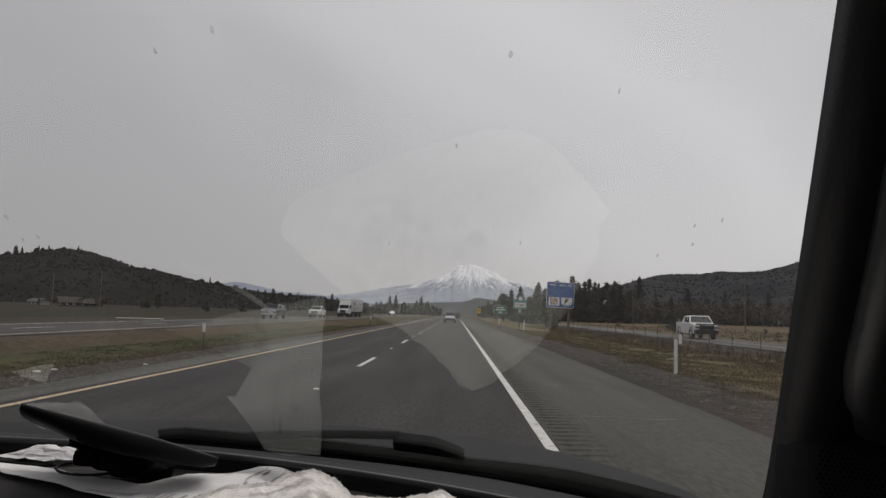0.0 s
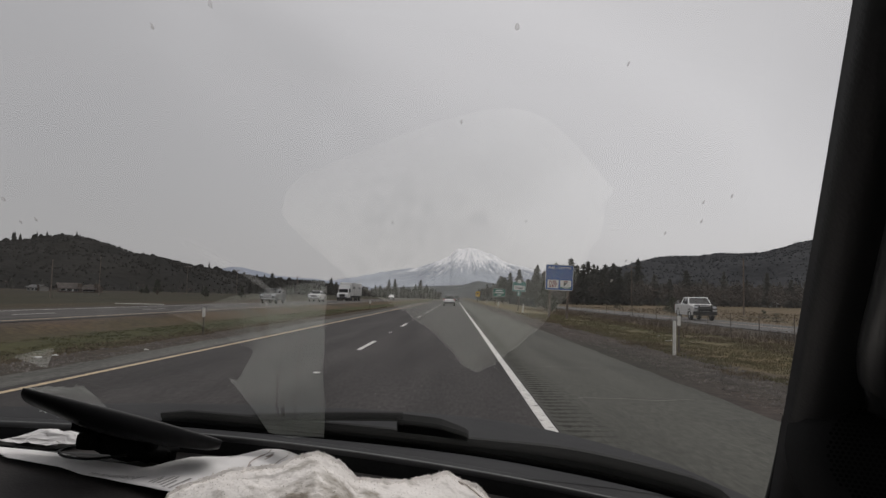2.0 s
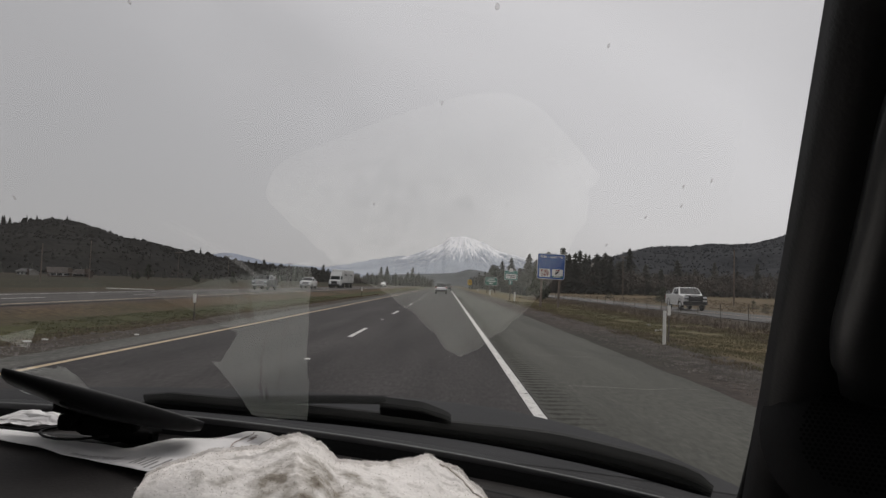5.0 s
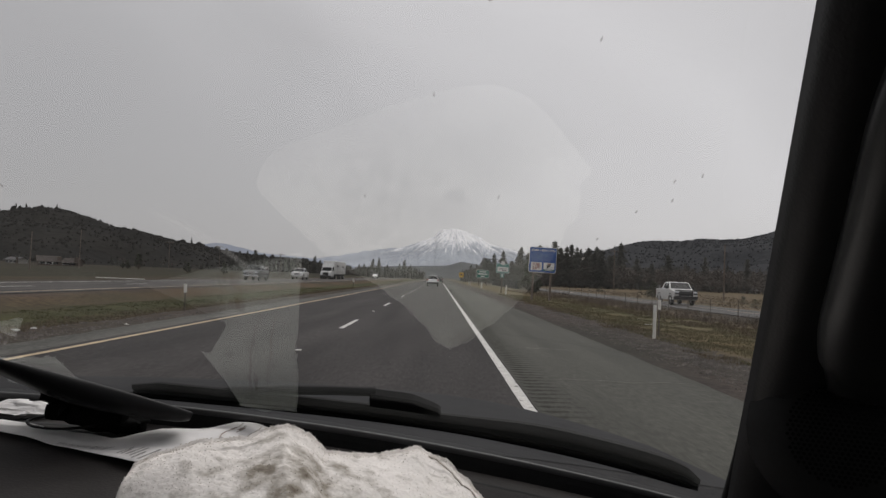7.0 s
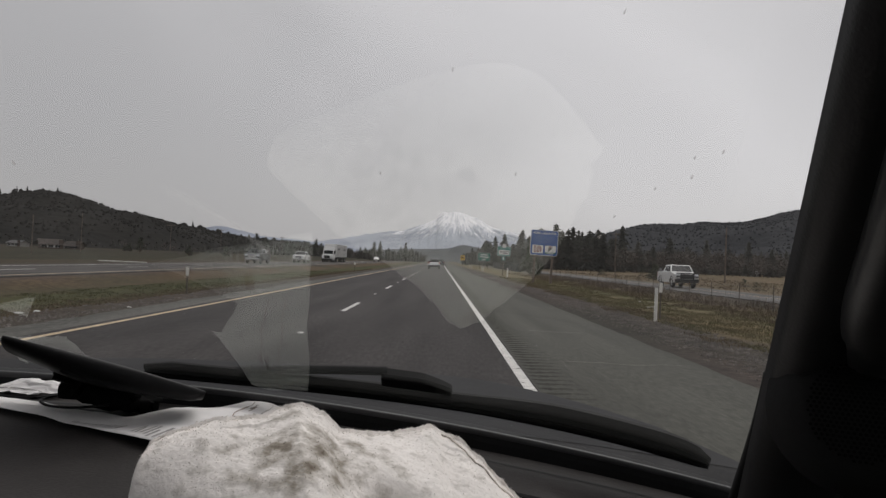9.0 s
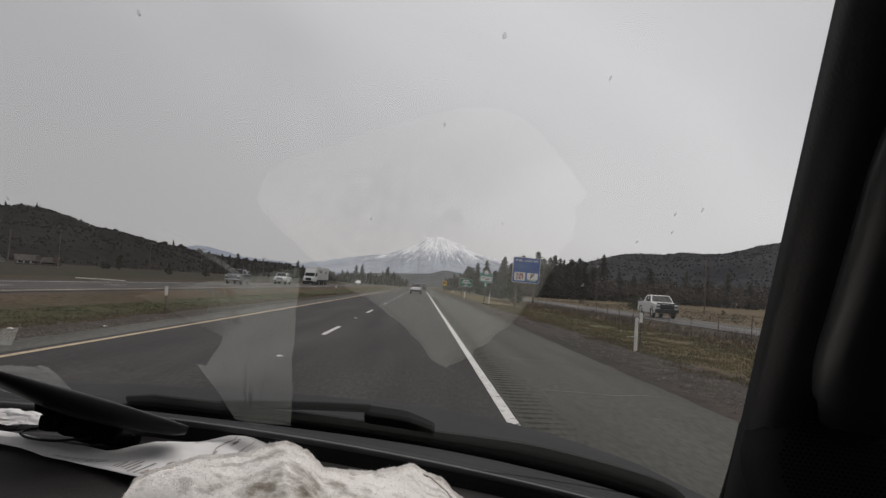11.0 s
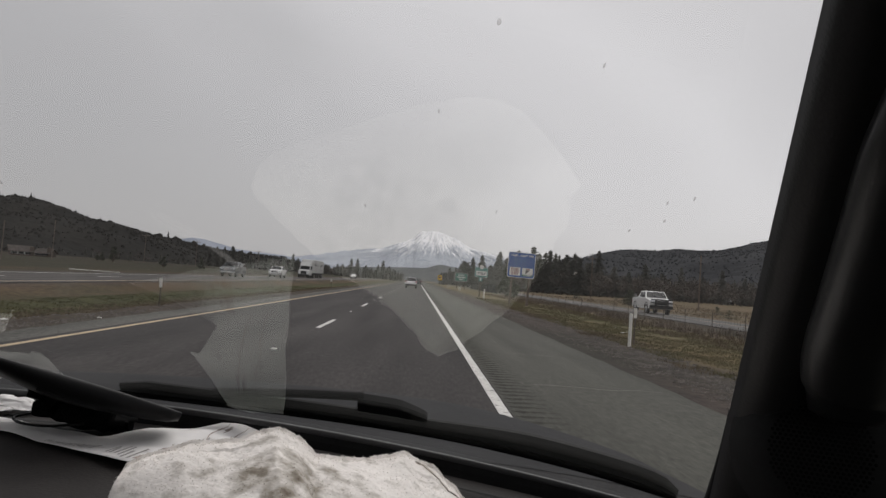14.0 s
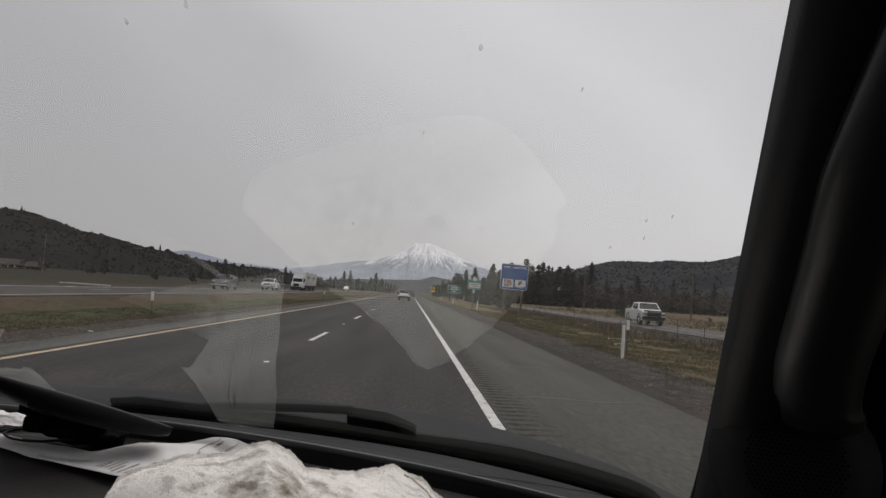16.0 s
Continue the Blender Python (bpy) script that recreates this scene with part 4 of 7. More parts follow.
def oak_data(seed, height, spread, count):
    """Twiggy bare crown: many small slivers round branching lobes."""
    rng = random.Random(seed)
    vs, fs = [], []
    lobes = [(rng.uniform(-0.5, 0.5) * spread, rng.uniform(-0.5, 0.5) * spread, height * rng.uniform(0.4, 0.85), spread * rng.uniform(0.3, 0.55)) for _ in range(7)]
    for _ in range(count):
        lx, ly, lz, lr = rng.choice(lobes)
        d = Vector((rng.gauss(0, 1), rng.gauss(0, 1), rng.gauss(0, 0.8))).normalized() * lr * rng.uniform(0.4, 1.05)
        p = Vector((lx, ly, lz)) + d
        q = p + Vector((rng.uniform(-1, 1), rng.uniform(-1, 1), rng.uniform(-0.2, 1))) * spread * 0.16
        w = Vector((rng.uniform(-1, 1), rng.uniform(-1, 1), rng.uniform(-1, 1))) * spread * 0.05
        n = len(vs)
        vs += [tuple(p - w), tuple(p + w), tuple(q)]
        fs.append((n, n + 1, n + 2))
    return vs, fs


def trunk_bm(height, r):
    bm = bmesh.new()
    return tube(bm, [(0, 0, -0.3), (0.02, 0, height * 0.3), (0, 0.02, height * 0.65), (0, 0, height * 0.97)], r, 6, taper=0.15)


def make_conifer(seed, height, spread):
    t = thing("conifer_tree", pose(0, 0, -500), "dark green conifer at the wood's edge", "tree", "conifers along the highway")
    part("trunk", trunk_bm(height, height * 0.014), M["bark"], t, "grey-brown trunk")
    me = conifer_mesh("crown", seed, height, spread)
    o = new("crown", me)
    o.parent = t
    return t


protos = [make_conifer(400 + i, h, s) for i, (h, s) in enumerate([(14, 3.4), (16, 3.3), (12, 3.5), (18, 3.9), (10, 3.0)])]
rng = random.Random(77)
PLACES = []
# right of the road: (azimuth, distance, top elevation)
for az, d, el in [(2.6, 420, 1.15), (3.1, 400, 1.35), (3.7, 380, 1.9), (4.1, 390, 1.7), (4.5, 360, 1.5), (5.1, 350, 1.85), (5.5, 370, 1.7), (6.0, 340, 1.6), (6.7, 250, 2.65), (7.2, 260, 2.3), (7.7, 300, 2.1), (8.2, 250, 2.75),
                  (8.8, 260, 2.7), (9.4, 240, 3.2), (9.9, 240, 2.85), (10.4, 230, 3.05), (11.2, 240, 2.8), (11.9, 230, 2.5), (12.6, 240, 2.45), (13.2, 230, 2.75), (13.9, 240, 2.5), (14.8, 250, 2.0), (15.9, 240, 2.3),
                  (17.1, 250, 2.0), (18.3, 255, 2.35), (19.6, 250, 2.1), (21.0, 245, 2.3), (22.6, 250, 2.0), (24.0, 240, 2.25), (25.6, 245, 2.1), (27.5, 240, 2.4), (30, 240, 2.5)]:
    PLACES.append((az, d, el))
for i in range(34):
    az = 3.4 + 11.6 * i / 34 + rng.uniform(-0.2, 0.2)
    PLACES.append((az, rng.uniform(235, 330), (1.35 + 0.09 * az) * rng.uniform(0.8, 1.3)))
# left, between the carriageways' far end and the spur
for az, d, el in [(-16.6, 420, 1.30), (-16.1, 425, 1.42), (-15.5, 430, 1.3), (-14.9, 420, 1.52), (-14.2, 430, 1.25), (-12.5, 420, 1.12), (-12.0, 430, 0.95), (-10.9, 410, 0.95), (-10.2, 400, 1.28), (-9.8, 410, 1.05), (-8.9, 430, 0.75),
                  (-8.2, 420, 0.85), (-7.4, 440, 0.7), (-6.6, 450, 0.75), (-5.5, 400, 1.25), (-5.0, 405, 1.5), (-4.3, 440, 0.8), (-3.3, 430, 1.0), (-2.9, 420, 1.28), (-2.4, 440, 0.95), (-1.9, 470, 0.6)]:
    PLACES.append((az, d, el))
for i, (az, d, el) in enumerate(PLACES):
    p = protos[i % 5]
    x, y = d * math.sin(radians(az)), d * math.cos(radians(az))
    gz = ground_z(x, y) - 0.1
    h0 = [14, 16, 12, 18, 10][i % 5]
    h = max(5.0, math.tan(radians(el)) * d + EYE - gz)
    c = copy_thing(p, Matrix.Identity(4))
    s = h / h0
    wide = s * rng.uniform(1.1, 1.65)
    c.matrix_world = pose(x, y, gz, 0, 0, rng.uniform(0, 360)) @ Matrix.Diagonal((wide, wide, s * rng.uniform(0.92, 1.1), 1))
    if az < 0:
        c["label"] = "small dark conifer across the valley floor"
for p in protos:
    for o in list(p.children_recursive) + [p]:
        bpy.data.objects.remove(o)


def woods(name, label, spots, mat, kind_fn):
    vs, fs = [], []
    for s in spots:
        v2, f2 = kind_fn(s)
        n = len(vs)
        vs += v2
        fs += [tuple(i + n for i in f) for f in f2]
    return tagged(mesh_part(name, vs, fs, mat), label, "woodland", kind="stuff")


def cone_tree(s):
    """One tree of a far wood: a ragged stack of skirts."""
    x, y, z, h, r, seed = s
    rg = random.Random(seed)
    vs, fs = [], []
    for i in range(6):
        k = i / 6
        zz, rr = z + h * (0.10 + 0.9 * k), r * (1 - k) ** 0.8 * rg.uniform(0.75, 1.2)
        n = len(vs)
        a0 = rg.uniform(0, 6.3)
        vs.append((x + rg.uniform(-.1, .1) * r, y, zz + h * 0.22))
        for j in range(7):
            a = a0 + j * 0.8976
            q = rr * rg.uniform(0.55, 1.25)
            vs.append((x + q * math.cos(a), y + q * math.sin(a), zz - h * rg.uniform(0.0, 0.06)))
        fs += [(n, n + 1 + j, n + 1 + (j + 1) % 7) for j in range(7)]
    return vs, fs


def oak_tree(s):
    x, y, z, h, r, seed = s
    v2, f2 = oak_data(seed, h, r * 1.6, 130)
    v2 = [(a + x, b + y, c + z) for a, b, c in v2]
    n = len(v2)
    w = 0.02 * h
    v2 += [(x - w, y, z - 0.5), (x + w, y, z - 0.5), (x, y, z + h * 0.7)]
    return v2, f2 + [(n, n + 1, n + 2)]


rng = random.Random(5)
spots_c, spots_o, spots_l = [], [], []
for i in range(760):
    az = rng.uniform(2.2, 40)
    d = rng.uniform(255, 340) if az > 7 else rng.uniform(380, 620)
    x, y = d * math.sin(radians(az)), d * math.cos(radians(az))
    el = (2.0 + 0.35 * fbm((az * 0.7, 3, 0), 3)) if az > 7 else 0.95 + 0.15 * az / 3
    h = max(4, math.tan(radians(el)) * d * rng.uniform(0.7, 1.02) - 1.0)
    (spots_c if rng.random() < 0.38 else spots_o).append((x, y, ground_z(x, y) - 0.3, h, h * 0.27, 1000 + i))
for i in range(520):
    az = rng.uniform(8, 40)
    d = rng.uniform(228, 300)
    x, y = d * math.sin(radians(az)), d * math.cos(radians(az))
    h = rng.uniform(4.0, 9.0)
    spots_o.append((x, y, ground_z(x, y) - 0.3, h, h * 0.36, 2000 + i))
for i in range(620):
    az = rng.uniform(-34, -1.0) if i % 2 else rng.uniform(-12, -1.2)
    d = rng.uniform(400, 560)
    x, y = d * math.sin(radians(az)), d * math.cos(radians(az))
    h = rng.uniform(2.5, 5.5) if az < -18 else rng.uniform(3, 7.5)
    (spots_l if rng.random() < 0.6 else spots_o).append((x, y, ground_z(x, y) - 0.3, h, h * (0.24 if az > -18 else 0.4), 3000 + i))
for i in range(260):
    az = rng.uniform(1.9, 8.5)
    d = rng.uniform(330, 470)
    x, y = d * math.sin(radians(az)), d * math.cos(radians(az))
    h = max(4, math.tan(radians(0.75 + 0.12 * az)) * d * rng.uniform(0.6, 1.05))
    (spots_c if rng.random() < 0.6 else spots_o).append((x, y, ground_z(x, y) - 0.3, h, h * 0.3, 5000 + i))
woods("conifer_wood", "dense dark conifer wood beyond the field", spots_c, M["needles"], cone_tree)
woods("valley_trees", "scattered dark trees on the valley floor", spots_l, M["needles"], cone_tree)
woods("bare_oak_wood", "leafless brown-grey oaks along the wood's edge", spots_o, M["oak"], oak_tree)


def hill_brush(name, profile, near, ridge, count, seed, label, top_trees, mat):
    """Brush clumps and small trees strewn over a hill's flank and crest."""
    rg = random.Random(seed)
    hill = bpy.data.objects["hill_left" if near == 330 else "hill_right"]
    from mathutils.bvhtree import BVHTree
    me = hill.data
    tree = BVHTree.FromPolygons([v.co[:] for v in me.vertices], [p.vertices[:] for p in me.polygons])
    vs, fs = [], []
    for i in range(count):
        az = rg.uniform(max(profile[0][0], -42), min(profile[-1][0], 42))
        crest = i < top_trees
        d = ridge * rg.uniform(0.985, 1.005) if crest else near + (ridge - near) * math.sqrt(rg.uniform(0.02, 1))
        x, y = d * math.sin(radians(az)), d * math.cos(radians(az))
        hit = tree.ray_cast(Vector((x, y, 900)), Vector((0, 0, -1)))
        if hit[0] is None or hit[0].z < 0.5:
            continue
        z = hit[0].z
        h = rg.choice([1.5, 2, 2, 2.5, 4.0, 5.5] if near == 330 else [1.0, 1.5, 2.2]) * rg.uniform(0.7, 1.2) if crest else rg.uniform(0.7, 2.0)
        if rg.random() < 0.22:
            v2, f2 = cone_tree((x, y, z - 0.5, h * 1.6, h * 0.5, seed + i))
        else:
            v2, f2 = [], []
            m = 9
            r = h * rg.uniform(0.45, 0.8)
            for a in range(m):
                t = 6.283 * a / m
                q = r * rg.uniform(0.6, 1.2)
                v2.append((x + q * math.cos(t), y + q * math.sin(t), z - 0.6))
                v2.append((x + q * 0.8 * math.cos(t + 0.3), y + q * 0.8 * math.sin(t + 0.3), z + h * rg.uniform(0.35, 0.65)))
            v2.append((x, y, z + h * rg.uniform(0.7, 0.95)))
            for a in range(m):
                b = (a + 1) % m
                f2 += [(2 * a, 2 * b, 2 * b + 1), (2 * a, 2 * b + 1, 2 * a + 1), (2 * a + 1, 2 * b + 1, 2 * m)]
        n = len(vs)
        vs += v2
        fs += [tuple(k + n for k in f) for f in f2]
    return tagged(mesh_part(name, vs, fs, mat), label, "brush", kind="stuff")


hill_brush("hill_brush", HILL_L, 330, 820, 7500, 21, "dark brush and small trees over the hillside", 170, M["brush"])
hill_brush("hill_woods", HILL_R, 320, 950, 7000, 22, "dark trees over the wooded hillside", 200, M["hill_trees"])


def juniper(m, h, r, label, seed, count):
    """A bushy juniper: short forked trunk, dense uneven crown of small leaf sprays."""
    t = thing("juniper_tree", m, label, "tree")
    rg = random.Random(seed)
    bm = bmesh.new()
    tube(bm, [(0, 0, -0.2), (0.05, 0, h * 0.15), (-0.05, 0.05, h * 0.4), (0, 0, h * 0.75)], 0.05 * h, 7, 0.3)
    part("trunk", bm, M["bark"], t, "twisted brown trunk")
    for i in range(5):
        a = 6.283 * i / 5 + rg.uniform(-.4, .4)
        bm = bmesh.new()
        tube(bm, [(0, 0, h * 0.1), (0.35 * r * math.cos(a), 0.35 * r * math.sin(a), h * 0.2), (0.75 * r * math.cos(a), 0.75 * r * math.sin(a), h * rg.uniform(0.25, 0.4))], 0.025 * h, 5, 0.4)
        part("limb", bm, M["bark"], t)
    lobes = []
    for i in range(17):
        k = rg.uniform(0.14, 0.90)
        rr = r * (1.0 - max(0, k - 0.25) / 0.72) * rg.uniform(0.25, 0.85)
        a = rg.uniform(0, 6.283)
        lobes.append(Vector((rr * math.cos(a), rr * math.sin(a), h * k)))
    vs, fs = [], []
    for i in range(count):
        c = lobes[i % len(lobes)]
        d = Vector((rg.gauss(0, 1), rg.gauss(0, 1), rg.gauss(0, 0.9)))
        d = d.normalized() * r * (0.20 + 0.20 * ((i * 7919) % len(lobes)) / len(lobes)) * (1.15 - 0.75 * c.z / h) * rg.uniform(0.3, 1.1)
        p = c + d
        if p.z < h * 0.06 or p.z > h:
            continue
        g = d.normalized() + Vector((rg.uniform(-.6, .6), rg.uniform(-.6, .6), rg.uniform(-0.2, 0.8)))
        s = h * rg.uniform(0.02, 0.045)
        q = p + g.normalized() * s * 1.6
        w = g.cross(Vector((rg.uniform(-1, 1), rg.uniform(-1, 1), rg.uniform(-1, 1)))).normalized() * s * 0.6
        n = len(vs)
        vs += [tuple(p - w), tuple(p + w), tuple(q + w * 0.3), tuple(q - w * 0.3)]
        fs.append((n, n + 1, n + 2, n + 3))
    mesh_part("crown", vs, fs, M["juniper"], t, "dense dark green scale foliage")
    return t


juniper(pose(12.4, 96.0, -0.15), 4.2, 1.75, "solitary dark juniper on the dry verge by the fence", 31, 9000)
juniper(pose(30.5, 98.0, ground_z(30.5, 98)), 2.4, 1.9, "low round juniper in the field", 32, 2500)
for i, (x, y, h) in enumerate([(-61.5, 142, 3.3), (-65.5, 146, 2.0), (-63.8, 140, 1.7), (-50.0, 138, 2.3), (-46.5, 150, 2.6)]):
    juniper(pose(x, y, ground_z(x, y) - 0.05, 0, 0, i * 70), h, h * 0.38, "dark bushy tree in the field by the farm", 60 + i, 1500)
for i, (x, y, h) in enumerate([(27.5, 60, 0.9), (33, 75, 1.1), (29, 125, 1.4), (36, 110, 1.0), (12.6, 24.5, 0.6), (41, 140, 1.6)]):
    juniper(pose(x, y, ground_z(x, y) - 0.05, 0, 0, i * 50), h, h * 0.7, "small rounded dead brush clump", 40 + i, 500)


# ---- verges: tufts and stones ----
def tufts(name, label, mat, zone, count, hmin, hmax, seed, density=None):
    rg = random.Random(seed)
    vs, fs = [], []
    for i in range(count):
        x0, x1, y0, y1 = zone
        y = y0 + (y1 - y0) * rg.random() ** 1.6
        x = rg.uniform(x0, x1)
        if density and fbm((x * 0.35, y * 0.22, seed), 4) < density:
            continue
        z = ground_z(x, y)
        for b in range(6):
            a = rg.uniform(0, 6.283)
            h = rg.uniform(hmin, hmax)
            l = h * rg.uniform(0.2, 0.9)
            ox, oy = rg.uniform(-.09, .09), rg.uniform(-.09, .09)
            w = rg.uniform(0.006, 0.018)
            n = len(vs)
            vs += [(x + ox - w * math.sin(a), y + oy + w * math.cos(a), z - 0.03), (x + ox + w * math.sin(a), y + oy - w * math.cos(a), z - 0.03), (x + ox + l * math.cos(a), y + oy + l * math.sin(a), z + h)]
            fs.append((n, n + 1, n + 2))
    return tagged(mesh_part(name, vs, fs, mat), label, "grass", kind="stuff")


tufts("verge_grass", "short green and ochre grass of the verge", M["grass"], (6.4, 13.0, 9, 75), 30000, 0.015, 0.070, 51, -0.4)
tufts("verge_dry_grass", "tall dry weeds along the fence", M["dry_grass"], (10.5, 16.4, 16, 110), 8000, 0.04, 0.20, 52, -0.1)
tufts("fence_weeds", "tall grey-brown dead weeds along the fence", M["weeds"], (12.6, 16.2, 13, 90), 2600, 0.12, 0.50, 57, -0.02)
tufts("verge_edge_grass", "dry straw at the gravel's edge", M["dry_grass"], (5.9, 7.4, 9, 60), 3500, 0.02, 0.09, 53, 0.05)
tufts("median_grass", "green grass of the median", M["green_grass"], (-14.4, -10.5, 9, 80), 8000, 0.015, 0.06, 54, -0.15)
tufts("median_dry_grass", "dry grass strip of the median", M["dry_grass"], (-11.6, -8.5, 9, 90), 5000, 0.02, 0.10, 55, 0.0)
tufts("field_grass", "dry pasture grass beyond the frontage road", M["dry_grass"], (25, 60, 30, 160), 8000, 0.08, 0.35, 56, -0.1)


def stones(name, zone, count, seed, label):
    rg = random.Random(seed)
    vs, fs = [], []
    for i in range(count):
        x0, x1, y0, y1 = zone
        y = y0 + (y1 - y0) * rg.random() ** 1.8
        x = rg.triangular(x0, x1, (x0 + x1) / 2)
        z, s = ground_z(x, y), rg.choice([0.012, 0.018, 0.025, 0.04])
        n = len(vs)
        a = rg.uniform(0, 6.28)
        vs += [(x + s * math.cos(a + k * 1.57) * rg.uniform(0.7, 1.3), y + s * math.sin(a + k * 1.57) * rg.uniform(0.7, 1.3), z - 0.005) for k in range(4)]
        vs.append((x, y, z + s * rg.uniform(0.5, 1.0)))
        fs += [(n + k, n + (k + 1) % 4, n + 4) for k in range(4)]
    return tagged(mesh_part(name, vs, fs, M["stone"]), label, "gravel", kind="stuff")


stones("verge_gravel", (4.5, 6.9, 7, 45), 11000, 61, "loose grey-brown gravel beside the shoulder")
stones("median_gravel", (-8.9, -7.2, 9, 45), 4000, 62, "loose gravel beside the inner shoulder")


# ---- fence along the frontage road ----
fence = thing("wire_fence", pose(0, 0, 0), "steel post and wire mesh fence along the verge", "fence")
fence_x = lambda y: 14.3 + 0.3 * smooth01(40, 110, y)
fy = [9.5 + 3.35 * i for i in range(27)]
bm = bmesh.new()
box(bm, -0.017, 0.017, -0.014, 0.014, -0.3, 1.12, 0.005)
box(bm, -0.006, 0.006, 0.014, 0.034, -0.1, 1.10, 0.002)
post_me = bpy.data.meshes.new("post")
bm.to_mesh(post_me)
bm.free()
post_me.materials.append(M["post_brown"])
rng = random.Random(9)
for y in fy:
    o = new("post", post_me)
    o.parent = fence
    o.matrix_world = pose(fence_x(y), y, ground_z(fence_x(y), y), rng.uniform(-2, 2), rng.uniform(-2, 2), 0)
for zz in (0.12, 0.30, 0.48, 0.66, 0.84, 1.0):
    bm = bmesh.new()
    tube(bm, [(fence_x(y) - 0.03, y, ground_z(fence_x(y), y) + zz + 0.01 * math.sin(y * 3 + zz)) for y in [9.5 + 1.675 * i for i in range(53)]], 0.005, 4)
    part("wire", bm, M["wire"], fence)
bm = bmesh.new()
y = 9.6
while y < 60:
    x = fence_x(y) - 0.03
    z = ground_z(x, y)
    vs_ = [bm.verts.new((x, y - 0.004, z + 0.1)), bm.verts.new((x, y + 0.004, z + 0.1)), bm.verts.new((x, y + 0.004, z + 0.86)), bm.verts.new((x, y - 0.004, z + 0.86))]
    bm.faces.new(vs_)
    ext = bmesh.ops.extrude_face_region(bm, geom=[vs_[0].link_faces[0]])
    for v in [g for g in ext["geom"] if isinstance(g, bmesh.types.BMVert)]:
        v.co.x += 0.004
    y += 0.30
part("mesh_stays", bm, M["wire"], fence, "thin vertical wires of the mesh", kind="stuff")


# ---- marker posts ----
def delineator(x, y, label, lean=0.0, thin=False, h=0.98):
    t = thing("marker_post", pose(x, y, ground_z(x, y), lean, lean * 0.6, 0), label, "marker post", "roadside markers")
    bm = bmesh.new()
    if thin:
        box(bm, -0.022, 0.022, -0.012, 0.012, -0.2, h, 0.004)
        part("post", bm, M["post_brown"], t, "thin brown steel post")
        part("paddle", B(-0.05, 0.05, -0.018, -0.013, h - 0.28, h + 0.02, 0.002), M["delineator"], t, "white reflector plate")
    else:
        n = 9
        sec = [(0.055 * math.cos(radians(20 + 140 * i / n)) , 0.05 * math.sin(radians(20 + 140 * i / n)) - 0.02) for i in range(n + 1)]
        sec += [(a * 0.88, b - 0.006) for a, b in sec[::-1]]
        ring_sweep(bm, [((0, 0, z), (1, 0, 0), (0, -1, 0), s) for z, s in ((-0.2, 1), (0.5, 1), (h - 0.05, 1), (h, 0.9))], sec)
        part("post", bm, M["delineator"], t, "curved white plastic post", smooth=False)
        part("reflector", B(-0.035, 0.035, -0.038, -0.034, h - 0.2, h - 0.07, 0.001), M["sign_white"], t)
    return t


delineator(6.4, 20.4, "white plastic marker post in the verge grass")
delineator(6.7, 20.95, "thin steel marker post with a pale plate", thin=True, h=1.1)
delineator(7.1, 73, "white plastic marker post in the verge grass", lean=3)
delineator(7.3, 118, "white plastic marker post in the verge grass")
delineator(7.8, 175, "white plastic marker post in the verge grass")
delineator(-8.35, 23.0, "thin steel marker post in the median", thin=True, h=0.92)
delineator(-8.6, 70.0, "thin steel marker post in the median", thin=True, h=0.92)


def litter(x, y, s, seed):
    """A crushed scrap of pale paper lying in the grass."""
    rg = random.Random(seed)
    bm = bmesh.new()
    bmesh.ops.create_icosphere(bm, subdivisions=2, radius=1.0)
    for v in bm.verts:
        q = rg.uniform(0.6, 1.15)
        v.co = Vector((x + v.co.x * s * 1.7 * q, y + v.co.y * s * q, ground_z(x, y) + 0.02 + max(-0.3, v.co.z) * s * 0.45 * q))
    return tagged(part("litter_scrap", bm, M["delineator"]), "crushed scrap of pale litter in the grass", "litter", group="litter on the verges")


for i, (x, y, s) in enumerate([(8.6, 28.4, 0.07), (8.9, 28.8, 0.05), (-8.85, 14.7, 0.06), (-8.65, 15.0, 0.05), (9.6, 33.0, 0.06), (-7.6, 17.1, 0.04)]):
    litter(x, y, s, 700 + i)


# ---- writing ----
def text_part(name, body, size, mat, parent, x, z, y, width=None, label="", bold=0.0):
    cu = bpy.data.curves.new(name, "FONT")
    cu.body, cu.size, cu.align_x, cu.align_y = body, size, "CENTER", "CENTER"
    cu.extrude, cu.offset = 0.002, bold
    tmp = new(name + "_tmp", cu)
    bpy.context.view_layer.update()
    me = bpy.data.meshes.new_from_object(tmp.evaluated_get(bpy.context.evaluated_depsgraph_get()))
    bpy.data.objects.remove(tmp)
    me.name = name
    w = max(v.co.x for v in me.vertices) - min(v.co.x for v in me.vertices)
    k = width / w if width else 1.0
    me.transform(Matrix.Translation((x, y, z)) @ Euler((radians(90), 0, 0)).to_matrix().to_4x4() @ Matrix.Diagonal((k, 1, 1, 1)))
    # one mesh for each character
    bm = bmesh.new()
    bm.from_mesh(me)
    bm.verts.ensure_lookup_table()
    left = set(range(len(bm.verts)))
    while left:
        todo, seen = [left.pop()], set()
        while todo:
            i = todo.pop()
            seen.add(i)
            for e in bm.verts[i].link_edges:
                j = e.other_vert(bm.verts[i]).index
                if j in left:
                    left.discard(j)
                    todo.append(j)
        order = {i: k for k, i in enumerate(sorted(seen))}
        vs_ = [bm.verts[i].co[:] for i in sorted(seen)]
        fs_ = [tuple(order[v.index] for v in f.verts) for f in bm.faces if f.verts[0].index in seen]
        mesh_part(name, vs_, fs_, mat, parent, label)
    bm.free()


